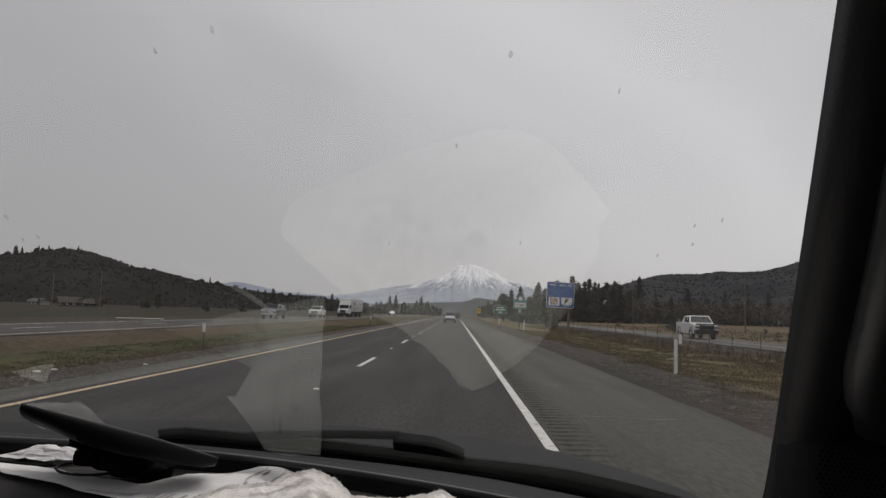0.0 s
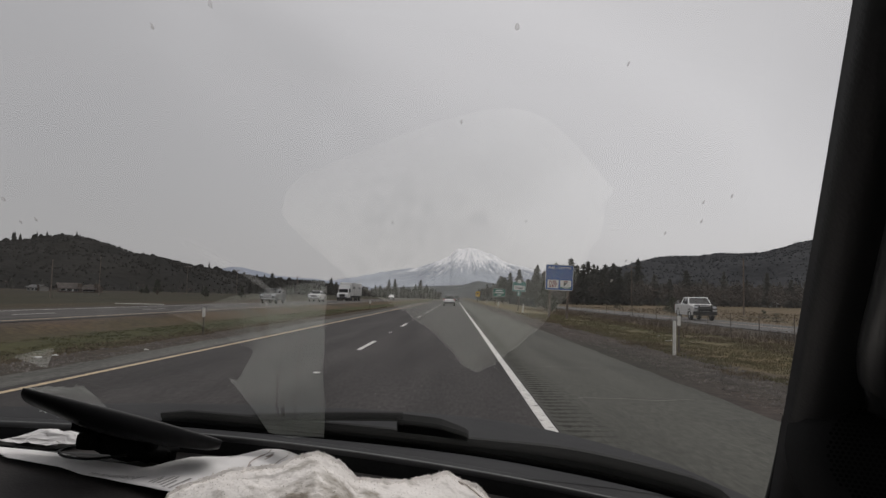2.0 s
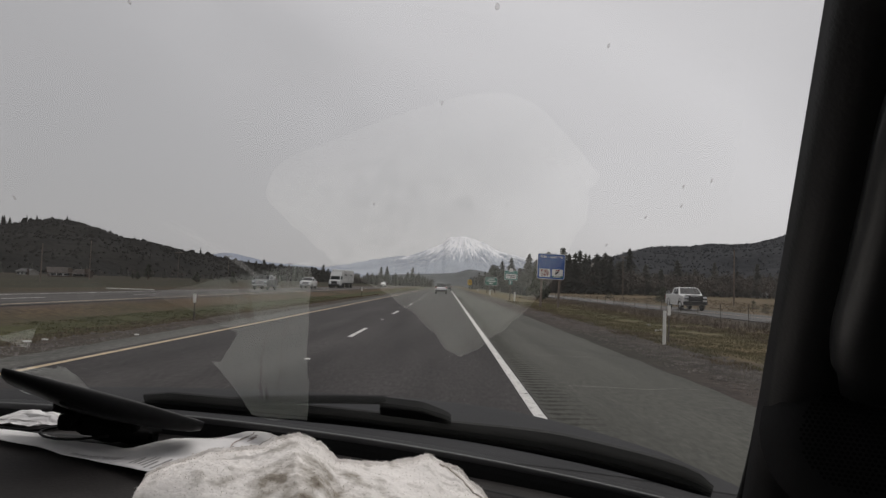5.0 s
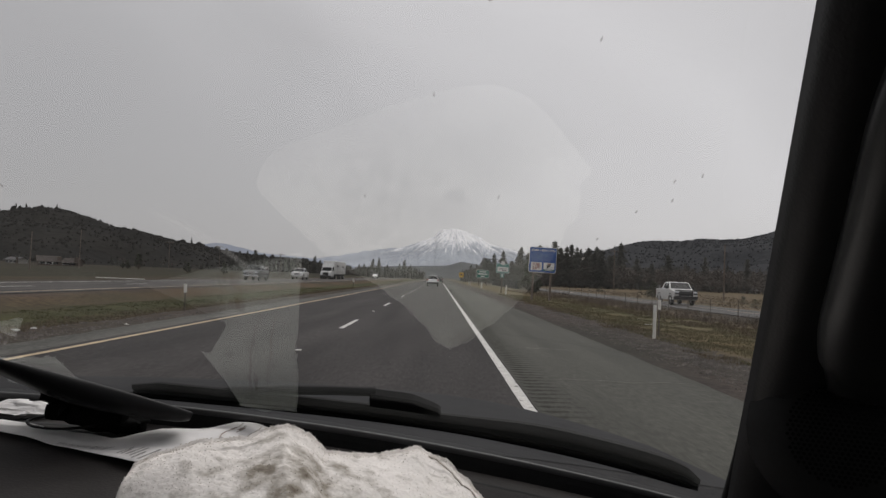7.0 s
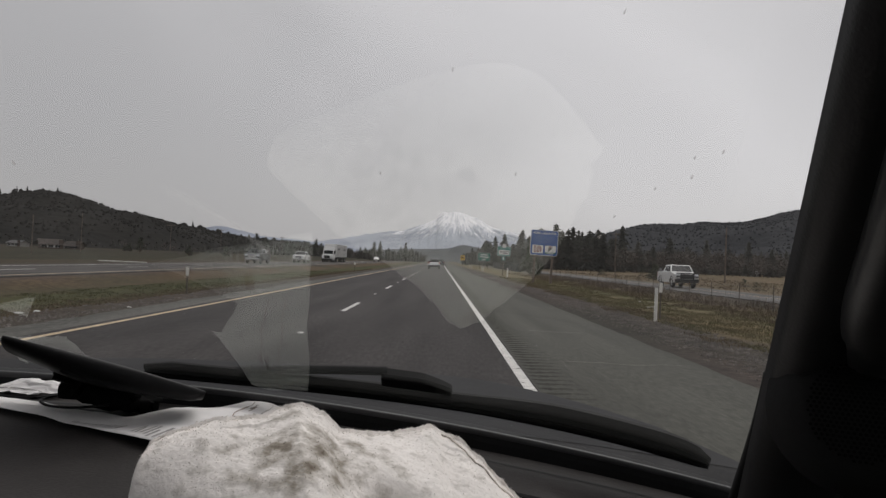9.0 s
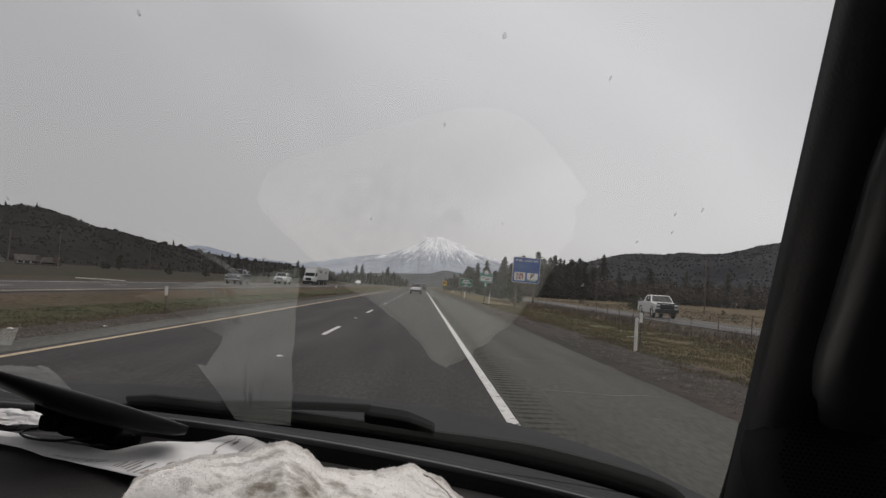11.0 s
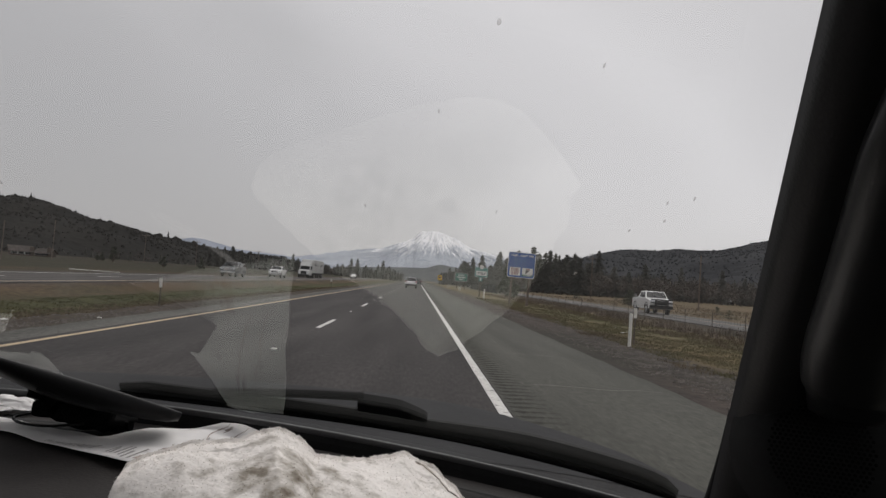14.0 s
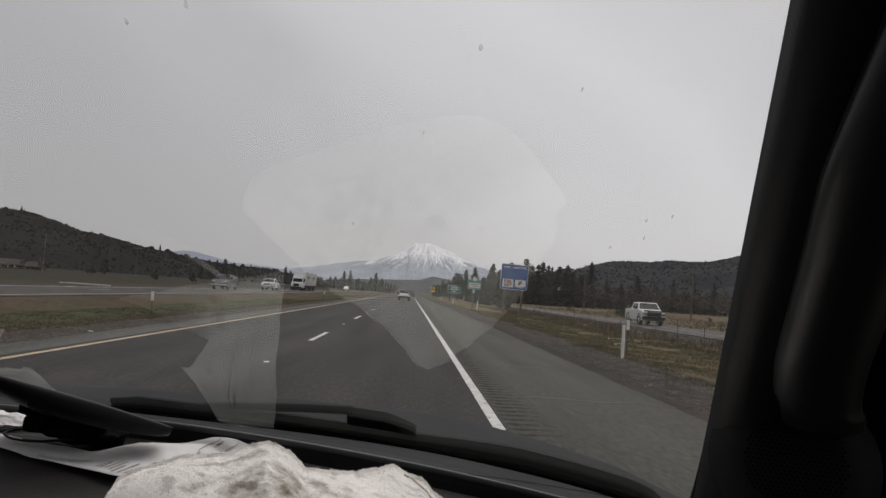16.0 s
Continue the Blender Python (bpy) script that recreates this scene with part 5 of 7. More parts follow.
def panel_bm(w, h, r, thick, x=0.0, z=0.0, y=0.0):
    """A rounded sheet facing -y, centred at x, z."""
    bm = bmesh.new()
    ring = []
    for cx, cz, a0 in ((w / 2 - r, h / 2 - r, 0), (-w / 2 + r, h / 2 - r, 90), (-w / 2 + r, -h / 2 + r, 180), (w / 2 - r, -h / 2 + r, 270)):
        for k in range(6):
            a = radians(a0 + 18 * k)
            ring.append(bm.verts.new((x + cx + r * math.cos(a), y, z + cz + r * math.sin(a))))
    f = bm.faces.new(ring)
    ext = bmesh.ops.extrude_face_region(bm, geom=[f])
    for v in [g for g in ext["geom"] if isinstance(g, bmesh.types.BMVert)]:
        v.co.y += thick
    bmesh.ops.recalc_face_normals(bm, faces=bm.faces)
    return bm


# blue fuel sign on two timber posts
s = thing("fuel_sign", pose(8.55, 58.0, 0, 0, 1.5, 4), "blue fuel exit sign on two timber posts", "road sign")
SZ = 3.3
for x in (-0.72, 0.78):
    bm = bmesh.new()
    box(bm, x - 0.08, x + 0.08, 0.02, 0.20, -0.4, SZ + 0.9, 0.012)
    part("post", bm, M["pole_wood"], s, "square brown timber post")
part("border", panel_bm(2.34, 2.14, 0.16, 0.012, 0, SZ, 0.006), M["sign_white"], s, "white rim")
part("panel", panel_bm(2.26, 2.06, 0.13, 0.012, 0, SZ, -0.008), M["sign_blue"], s, "blue sheet scuffed with pale marks")
text_part("letter", "FUEL - EXIT 770", 0.24, M["sign_white"], s, 0, SZ + 0.79, -0.012, 1.9, bold=0.004)
part("logo_plate", panel_bm(0.92, 0.68, 0.05, 0.01, -0.52, SZ - 0.55, -0.02), M["sign_white"], s, "white fuel plate")
text_part("letter", "FUEL", 0.34, M["sign_red"], s, -0.52, SZ - 0.41, -0.024, 0.68, bold=0.012)
text_part("letter", "24/7", 0.34, M["sign_red"], s, -0.52, SZ - 0.71, -0.024, 0.68, bold=0.012)
part("logo_plate", panel_bm(0.92, 0.56, 0.05, 0.01, 0.55, SZ - 0.49, -0.02), M["sign_white"], s, "white station plate")
part("logo_strip", B(0.09, 1.01, -0.02, -0.012, SZ - 0.90, SZ - 0.775), M["sign_green"], s, "green strip")
text_part("letter", "DIESEL", 0.14, M["sign_white"], s, 0.55, SZ - 0.84, -0.024, 0.6, bold=0.004)
part("logo_bar", B(0.40, 0.72, -0.024, -0.021, SZ - 0.36, SZ - 0.27), M["sign_red"], s)
bm = bmesh.new()
q = [bm.verts.new(c) for c in ((0.38, -0.023, SZ - 0.40), (0.72, -0.023, SZ - 0.40), (0.38, -0.023, SZ - 0.72))]
bm.faces.new(q)
bmesh.ops.solidify(bm, geom=bm.faces[:], thickness=0.002)
part("logo_wedge", bm, M["sign_dark"], s)
rng = random.Random(12)
for i in range(5):
    bm = bmesh.new()
    cx, cz = rng.uniform(-0.6, 0.3), SZ + rng.uniform(-0.05, 0.55)
    bm.faces.new([bm.verts.new((cx + rng.uniform(0.03, 0.10) * math.cos(a * 0.9), -0.0085, cz + rng.uniform(0.02, 0.07) * math.sin(a * 0.9))) for a in range(7)])
    part("scuff", bm, M["sign_teal"], s)

# teal information sign on one post
s = thing("information_sign", pose(7.6, 84.0, 0, 0, 1.5, 3), "faded teal information sign on a timber post", "road sign")
SZ = 2.55
part("post", B(-0.07, 0.07, 0.02, 0.15, -0.4, SZ, 0.01), M["pole_wood"], s, "brown timber post")
part("border", panel_bm(1.62, 1.18, 0.07, 0.010, 0, SZ + 0.35, 0.006), M["sign_white"], s, "pale rim")
part("panel", panel_bm(1.56, 1.12, 0.06, 0.010, 0, SZ + 0.35, -0.006), M["sign_teal"], s)
part("notice_plate", panel_bm(1.30, 0.56, 0.03, 0.006, 0.02, SZ + 0.22, -0.014), M["sign_white"], s, "white notice plate")
text_part("letter", "FOR INFORMATION", 0.13, M["sign_dark"], s, 0.02, SZ + 0.30, -0.017, 1.0, bold=0.004)
text_part("letter", "CALL", 0.12, M["sign_dark"], s, -0.31, SZ + 0.13, -0.017, 0.28)
part("number_bar", B(-0.10, 0.46, -0.017, -0.014, SZ + 0.09, SZ + 0.17), M["sign_dark"], s)
bm = panel_bm(0.44, 0.44, 0.1, 0.012, 0, SZ + 0.98, -0.026)
part("crest", bm, M["sign_white"], s, "pale shield-shaped crest")
part("tab", panel_bm(0.44, 0.50, 0.03, 0.01, 0.0, SZ - 0.52, -0.004), M["sign_teal"], s, "small teal plate under the sign")
part("tab_mark", B(-0.08, 0.06, -0.009, -0.005, SZ - 0.70, SZ - 0.34, 0.01), M["sign_white"], s)

# green exit sign far ahead
s = thing("exit_sign", pose(10.5, 167.0, 0, 0, 0, 2), "green exit destination sign on two posts", "road sign")
for x in (-0.95, 0.95):
    part("post", B(x - 0.07, x + 0.07, 0.02, 0.16, -0.4, 3.3), M["pole_wood"], s, "timber post")
part("border", panel_bm(3.0, 1.95, 0.15, 0.02, 0, 2.75, 0.006), M["sign_white"], s, "white rim")
part("panel", panel_bm(2.86, 1.82, 0.12, 0.02, 0, 2.75, -0.01), M["sign_green"], s)
for zz, w in ((3.25, 1.7), (2.75, 2.2), (2.2, 0.9)):
    part("lettering_bar", B(-w / 2, w / 2, -0.016, -0.010, zz - 0.11, zz + 0.11), M["sign_white"], s)
s = thing("warning_sign", pose(6.6, 205.0, 0), "small yellow ramp speed sign on a post", "road sign")
part("post", B(-0.05, 0.05, 0.02, 0.10, -0.3, 2.2), M["pole_wood"], s)
part("panel", panel_bm(1.2, 1.5, 0.1, 0.01, 0, 2.5, 0.0), M["sign_yellow"], s)
part("panel_bar", B(-0.35, 0.35, -0.006, -0.001, 2.4, 2.75), M["sign_dark"], s)

# dark screened barrier beside the bridge
s = thing("barrier_screen", pose(0, 0, 0), "long dark screened barrier beside the frontage road", "barrier")
n = 8
bx = lambda y: 14.9 + 1.5 * smooth01(125, 270, y)
for i in range(n):
    y0, y1 = 128 + 9.5 * i, 128 + 9.5 * (i + 1) - 0.08
    bm = bmesh.new()
    vs_ = [bm.verts.new(c) for c in ((bx(y0), y0, -0.1), (bx(y1), y1, -0.1), (bx(y1), y1, 1.55), (bx(y0), y0, 1.55))]
    bm.faces.new(vs_)
    bmesh.ops.solidify(bm, geom=bm.faces[:], thickness=0.12)
    part("panel", bm, M["screen_green"], s)
    part("post", B(bx(y0) - 0.12, bx(y0) + 0.05, y0 - 0.06, y0 + 0.06, -0.1, 1.62, 0.01), M["galv"] if i == 0 else M["post_brown"], s)


# ---- utility poles ----
def utility_pole(x, y, h, arm, label, lean=0.0, r=0.13):
    t = thing("utility_pole", pose(x, y, ground_z(x, y) - 0.05, 0, lean, 0), label, "utility pole", "utility poles")
    bm = bmesh.new()
    tube(bm, [(0, 0, -0.5), (0, 0, h * 0.5), (0.02, 0, h)], r, 8, 0.65)
    part("pole", bm, M["pole_wood"], t, "weathered round timber")
    if arm:
        part("crossarm", B(-1.1, 1.1, -0.05, 0.05, h - 0.65, h - 0.52, 0.01), M["pole_wood"], t)
        for q in (-1.0, -0.4, 0.4, 1.0):
            part("insulator", B(q - 0.05, q + 0.05, -0.05, 0.05, h - 0.52, h - 0.36, 0.02), M["galv"], t)
    return t


PR = [(40.6, 98.5, 8.0, 0), (46.5, 184, 11.2, 1), (66, 394, 11.5, 0), (84, 238, 9.5, 0)]
for x, y, h, a in PR:
    utility_pole(x, y, h, a, "weathered timber utility pole in the field", lean=random.Random(int(y)).uniform(-1.5, 1.5))
for az, d, h in [(-27.4, 130, 6.5), (-21.3, 210, 8), (-17.6, 260, 9), (-30.5, 95, 4.6), (-12.9, 330, 9)]:
    x, y = d * math.sin(radians(az)), d * math.cos(radians(az))
    utility_pole(x, y, h, h > 7, "thin timber pole across the far carriageway", r=0.075)


# ---- farm buildings ----
def building(x, y, w, l, h, roof_h, wall, roof, label, rot=0.0, name="farmhouse", porch=False):
    t = thing(name, pose(x, y, ground_z(x, y) - 0.1, 0, 0, rot), label, "building", "farm buildings")
    bm = bmesh.new()
    prism(bm, [(-l / 2, 0), (l / 2, 0), (l / 2, h), (0, h + roof_h), (-l / 2, h)], w / 2)
    part("wall", bm, wall, t)
    for sgn in (-1, 1):
        bm = bmesh.new()
        e = 0.5
        a = [(-w / 2 - e, sgn * (l / 2 + e), h - e * roof_h / (l / 2) + 0.06), (w / 2 + e, sgn * (l / 2 + e), h - e * roof_h / (l / 2) + 0.06), (w / 2 + e, 0, h + roof_h + 0.06), (-w / 2 - e, 0, h + roof_h + 0.06)]
        bm.faces.new([bm.verts.new(c) for c in a])
        bmesh.ops.solidify(bm, geom=bm.faces[:], thickness=-0.15)
        part("roof", bm, roof, t)
    for i in range(3):
        xx = -w / 3 + i * w / 3
        win = part("window", B(xx - 0.6, xx + 0.6, -l / 2 - 0.04, -l / 2 + 0.05, h * 0.35, h * 0.75), M["sign_white"], t, "pale framed window")
        part("pane", B(xx - 0.5, xx + 0.5, -l / 2 - 0.06, -l / 2 - 0.045, h * 0.38, h * 0.72), M["car_glass"], win)
    part("door", B(w * 0.40, w * 0.40 + 0.9, -l / 2 - 0.05, -l / 2 + 0.05, 0, 2.0), M["barn_wood"], t)
    return t


for i, (az, d, w, l, h, rh, wall, roof, lab, nm) in enumerate([
        (-31.3, 250, 9, 7, 2.6, 1.2, "house_white", "roof_metal", "low white farmhouse with a pale metal roof", "farmhouse"),
        (-29.4, 168, 8, 6, 2.3, 1.5, "barn_wood", "roof_dark", "dark weathered barn with a low gable roof", "barn"),
        (-27.8, 172, 6, 5, 2.0, 1.3, "barn_wood", "roof_dark", "small brown barn with a dark roof", "barn"),
        (-14.5, 350, 14, 8, 3.2, 1.4, "house_white", "roof_metal", "white farm building among trees", "farmhouse"),
        (-8.6, 380, 8, 6, 2.8, 1.2, "house_white", "roof_metal", "small white house at the trees' edge", "farmhouse"),
        (24.2, 262, 9, 7, 2.8, 1.4, "house_white", "roof_metal", "pale house half hidden at the wood's edge", "farmhouse"),
        (17.4, 250, 8, 6, 2.6, 1.2, "house_white", "roof_metal", "pale shed at the wood's edge", "shed")]):
    x, y = d * math.sin(radians(az)), d * math.cos(radians(az))
    building(x, y, w * 0.46, l * 0.6, h * 0.50, rh * 0.62, M[wall], M[roof], lab, rot=-az + (i * 53) % 90 - 45, name=nm)
# pale irrigation pipe lying in the far field
pipe = thing("irrigation_pipe", pose(-29.4, 64, 0.0, 0, 0, 12), "pale pipe lying in the grass beyond the road", "pipe")
bm = bmesh.new()
tube(bm, [(-2.0, 0, 0.06), (0, 0.05, 0.06), (2.2, 0, 0.06)], 0.04, 8)
part("pipe_body", bm, M["delineator"], pipe)


# ---- vehicles ----
def wheel(parent, x, y, r, w=0.24):
    bm = bmesh.new()
    n = 20
    sec = [(-w / 2, 0.62), (-w / 2, 0.93), (-w / 2 + 0.04, 1.0), (w / 2 - 0.04, 1.0), (w / 2, 0.93), (w / 2, 0.62)]
    rings = []
    for i in range(n):
        a = 6.283 * i / n
        rings.append([bm.verts.new((x + u, y + r * k * math.cos(a), r + r * k * math.sin(a))) for u, k in sec])
    for i in range(n):
        a, b = rings[i], rings[(i + 1) % n]
        for j in range(len(sec)):
            bm.faces.new((a[j], a[(j + 1) % len(sec)], b[(j + 1) % len(sec)], b[j]))
    bmesh.ops.recalc_face_normals(bm, faces=bm.faces)
    o = part("wheel", bm, M["tyre"], parent, "black tyre on a pale rim")
    bm = bmesh.new()
    bmesh.ops.create_cone(bm, cap_ends=True, segments=16, radius1=r * 0.62, radius2=r * 0.62, depth=w * 0.8, matrix=Matrix.Translation((x, y, r)) @ Euler((0, radians(90), 0)).to_matrix().to_4x4())
    part("rim", bm, M["rim"], o)


def car_shell(t, prof, half, belt, paint, pinch):
    bm = bmesh.new()
    prism(bm, prof, half, pull=lambda z: 1.0 - pinch * max(0, z - belt))
    bmesh.ops.bevel(bm, geom=[e for e in bm.edges if abs((e.verts[0].co - e.verts[1].co).x) < 1e-3 or True], offset=0.04, segments=2, affect="EDGES", profile=0.6)
    return part("body", bm, paint, t)


def pickup(m, paint, label, grille="chrome", name="pickup_truck", bull=False):
    """A crew-cab pickup, front toward -y."""
    t = thing(name, m, label, "pickup truck")
    L = 5.8
    prof = [(-2.85, 0.50), (-2.35, 0.42), (2.3, 0.42), (2.85, 0.52), (2.88, 1.32), (0.95, 1.36), (0.55, 1.92), (-0.85, 1.95), (-1.55, 1.33), (-2.75, 1.2), (-2.9, 0.9)]
    car_shell(t, prof, 0.98, 1.3, paint, 0.28)
    part("bed_liner", B(-0.82, 0.82, 1.15, 2.75, 1.30, 1.375), M["black_plastic"], t)
    for sx in (-1, 1):
        for y0, y1 in ((-1.30, -0.42), (-0.34, 0.48)):
            bm = bmesh.new()
            zt, zb = 1.84, 1.40
            xs_ = lambda z: sx * (0.98 * (1 - 0.28 * (z - 1.3)) + 0.006)
            vs_ = [bm.verts.new((xs_(zb), y0, zb)), bm.verts.new((xs_(zb), y1, zb)), bm.verts.new((xs_(zt), y1 - (0.1 if y1 > 0 else 0), zt)), bm.verts.new((xs_(zt), y0 + (0.42 if y0 < -1 else 0), zt))]
            bm.faces.new(vs_)
            bmesh.ops.solidify(bm, geom=bm.faces[:], thickness=0.01)
            part("side_window", bm, M["car_glass"], t)
        part("mirror", B(sx * 1.0 - 0.02 if sx > 0 else -1.2, 1.2 if sx > 0 else -0.98, -1.2, -1.08, 1.36, 1.58, 0.03), M["black_plastic"], t)
        part("headlight", B(sx * 0.60 - 0.02 if sx > 0 else -0.94, 0.94 if sx > 0 else -0.58, -2.93, -2.84, 0.98, 1.16, 0.02), M["head_light"], t)
        part("tail_light", B(sx * 0.93 - 0.06, sx * 0.93 + 0.06, 2.82, 2.92, 0.85, 1.28, 0.02), M["tail_light"], t)
        wheel(t, sx * 0.86, -1.85, 0.42)
        wheel(t, sx * 0.86, 1.75, 0.42)
        for yw in (-1.85, 1.75):
            bm = bmesh.new()
            tube(bm, [(sx * 0.97, yw + 0.50 * math.cos(radians(a)), 0.46 + 0.50 * math.sin(radians(a))) for a in range(0, 181, 20)], 0.05, 6)
            part("wheel_arch", bm, M["black_plastic"], t)
    for (ya, za), (yb, zb), nm in (((-1.50, 1.37), (-0.90, 1.90), "windscreen"), ((0.93, 1.40), (0.60, 1.86), "rear_window")):
        bm = bmesh.new()
        o = -0.012 if nm == "windscreen" else 0.012
        vs_ = [bm.verts.new(c) for c in ((-0.88, ya + o, za + 0.02), (0.88, ya + o, za + 0.02), (0.74, yb + o, zb), (-0.74, yb + o, zb))]
        bm.faces.new(vs_)
        bmesh.ops.solidify(bm, geom=bm.faces[:], thickness=0.012)
        part(nm, bm, M["car_glass"], t)
    part("grille", B(-0.56, 0.56, -2.95, -2.85, 0.80, 1.17, 0.03), M["black_plastic"] if grille == "black" else M["chrome"], t)
    for i in range(3):
        part("grille_bar", B(-0.54, 0.54, -2.965, -2.945, 0.86 + 0.1 * i, 0.89 + 0.1 * i), M["black_plastic"], t)
    part("bumper", B(-0.98, 0.98, -3.0, -2.8, 0.50, 0.74, 0.05), M["black_plastic"] if bull else M["chrome"], t)
    part("rear_bumper", B(-0.95, 0.95, 2.84, 3.02, 0.55, 0.74, 0.04), M["chrome"], t)
    if bull:
        for x in (-0.5, 0.5):
            part("guard_upright", B(x - 0.05, x + 0.05, -3.12, -3.0, 0.5, 1.28, 0.02), M["black_plastic"], t)
        for z in (0.72, 0.98, 1.24):
            part("guard_bar", B(-0.92, 0.92, -3.13, -3.03, z - 0.05, z + 0.05, 0.02), M["black_plastic"], t)
    return t


def suv(m, paint, label, name="suv", scale_z=1.0):
    """A tall estate, rear toward -y."""
    t = thing(name, m, label, "car")
    prof = [(-2.25, 0.42), (2.2, 0.42), (2.28, 0.8), (2.15, 0.98), (1.2, 1.08), (0.45, 1.62), (-1.75, 1.70), (-2.12, 1.12), (-2.3, 1.0), (-2.32, 0.6)]
    car_shell(t, prof, 0.91, 1.02, paint, 0.34)
    bm = bmesh.new()
    vs_ = [bm.verts.new(c) for c in ((-0.80, -2.165, 1.10), (0.80, -2.165, 1.10), (0.68, -1.815, 1.65), (-0.68, -1.815, 1.65))]
    bm.faces.new(vs_)
    bmesh.ops.solidify(bm, geom=bm.faces[:], thickness=0.02)
    part("rear_window", bm, M["car_glass"], t, "dark rear window")
    for sx in (-1, 1):
        bm = bmesh.new()
        xs_ = lambda z: sx * (0.91 * (1 - 0.34 * (z - 1.02)) + 0.006)
        vs_ = [bm.verts.new(c) for c in ((xs_(1.1), -1.95, 1.1), (xs_(1.1), 1.0, 1.1), (xs_(1.55), 0.4, 1.55), (xs_(1.58), -1.65, 1.58))]
        bm.faces.new(vs_)
        bmesh.ops.solidify(bm, geom=bm.faces[:], thickness=0.01)
        part("side_window", bm, M["car_glass"], t)
        part("tail_light", B(sx * 0.80 - 0.09, sx * 0.80 + 0.09, -2.33, -2.15, 0.86, 1.18, 0.03), M["tail_light"], t)
        part("mirror", B(sx * 1.0 - 0.1, sx * 1.0 + 0.1, 0.75, 0.85, 1.05, 1.22, 0.03), M["black_plastic"], t)
        wheel(t, sx * 0.80, -1.4, 0.34)
        wheel(t, sx * 0.80, 1.4, 0.34)
        part("roof_rail", B(sx * 0.62 - 0.02, sx * 0.62 + 0.02, -1.5, 0.3, 1.69, 1.74, 0.01), M["black_plastic"], t)
    part("bumper", B(-0.88, 0.88, -2.40, -2.2, 0.38, 0.68, 0.05), M["black_plastic"], t, "dark rear bumper")
    part("plate", B(-0.2, 0.2, -2.34, -2.30, 0.78, 0.92), M["sign_white"], t)
    return t


def box_truck(m, label):
    """A white cab-over-hood truck pulling two box trailers, front toward -y."""
    t = thing("freight_truck", m, label, "truck")
    bm = bmesh.new()
    prism(bm, [(-2.6, 0.6), (1.6, 0.6), (1.6, 3.3), (-0.5, 3.4), (-0.9, 2.6), (-1.2, 1.75), (-2.5, 1.5), (-2.65, 1.0)], 1.15, pull=lambda z: 1 - 0.05 * max(0, z - 1.7))
    bmesh.ops.bevel(bm, geom=bm.edges[:], offset=0.06, segments=2, affect="EDGES")
    part("cab", bm, M["white_car"], t, "white hooded cab")
    bm = bmesh.new()
    bm.faces.new([bm.verts.new(c) for c in ((-1.0, -1.24, 1.82), (1.0, -1.24, 1.82), (0.95, -0.95, 2.55), (-0.95, -0.95, 2.55))])
    bmesh.ops.solidify(bm, geom=bm.faces[:], thickness=0.02)
    part("windscreen", bm, M["car_glass"], t)
    for sx in (-1, 1):
        part("side_window", B(sx * 1.15 - 0.02, sx * 1.15 + 0.02, -0.7, 0.5, 1.8, 2.5), M["car_glass"], t)
        part("headlight", B(sx * 0.9 - 0.18, sx * 0.9 + 0.18, -2.68, -2.58, 0.95, 1.2, 0.02), M["head_light"], t)
        part("mirror", B(sx * 1.4 - 0.1, sx * 1.4 + 0.1, -0.95, -0.85, 1.9, 2.6, 0.02), M["black_plastic"], t)
        for yw in (-1.7, 1.2, 4.2, 8.8, 11.8, 15.8, 17.0):
            wheel(t, sx * 1.0, yw, 0.5, 0.3)
    part("grille", B(-0.6, 0.6, -2.70, -2.60, 0.85, 1.45, 0.02), M["black_plastic"], t)
    part("bumper", B(-1.15, 1.15, -2.8, -2.55, 0.45, 0.8, 0.05), M["black_plastic"], t)
    for y0 in (1.9, 10.6):
        tr = part("trailer", B(-1.28, 1.28, y0, y0 + 8.2, 1.15, 4.0, 0.05), M["white_car"], t, "white box trailer")
        for k in range(8):
            part("rib", B(-1.30, 1.30, y0 + 0.4 + k * 1.02, y0 + 0.46 + k * 1.02, 1.2, 3.96), M["house_white"], tr)
        part("marking", B(-1.305, -1.295, y0 + 2.2, y0 + 5.0, 2.7, 3.1), M["sign_dark"], tr)
        part("marking", B(1.295, 1.305, y0 + 2.2, y0 + 5.0, 2.7, 3.1), M["sign_dark"], tr)
        part("chassis", B(-0.5, 0.5, y0, y0 + 8.0, 0.75, 1.15), M["black_plastic"], t)
    return t


suv(pose(-0.95, 112, 0.0), M["silver_car"], "silver estate car driving ahead in the lane", name="silver_car")
suv(pose(0.15, 182, 0.0), M["dark_car"], "dark car further ahead in the lane", name="dark_suv")
suv(pose(20.2, 205, 0.02, 0, 0, -1), M["dark_car"], "dark car on the frontage road", name="dark_suv")
pickup(pose(20.9, 61.0, 0.02, 0, 0, -3), M["white_car"], "white crew-cab pickup with a black front guard on the frontage road", "black", bull=True)
pickup(pose(-24.2, 121, 0.0), M["white_car"], "white crew-cab pickup on the opposite carriageway")
pickup(pose(-24.2, 92, 0.0), M["dark_car"], "charcoal pickup on the opposite carriageway", name="dark_pickup_truck")
box_truck(pose(-24.1, 150, 0.0), "white freight truck with two box trailers, oncoming")
suv(pose(-24.1, 262, 0.0, 0, 0, 180), M["white_car"], "white car far off on the opposite carriageway", name="white_car_far")



# ---- the camera's own car ----
def glass_y(x, z):
    return 0.79 - 0.2 * (x + 0.45) ** 2 - 1.2 * (z - 1.30)


def lip_z(x):
    """Height of the dashboard's front lip, where it meets the glass."""
    u = max(x, -0.54)
    return 1.272 - 0.13 * u - 0.12 * u * u


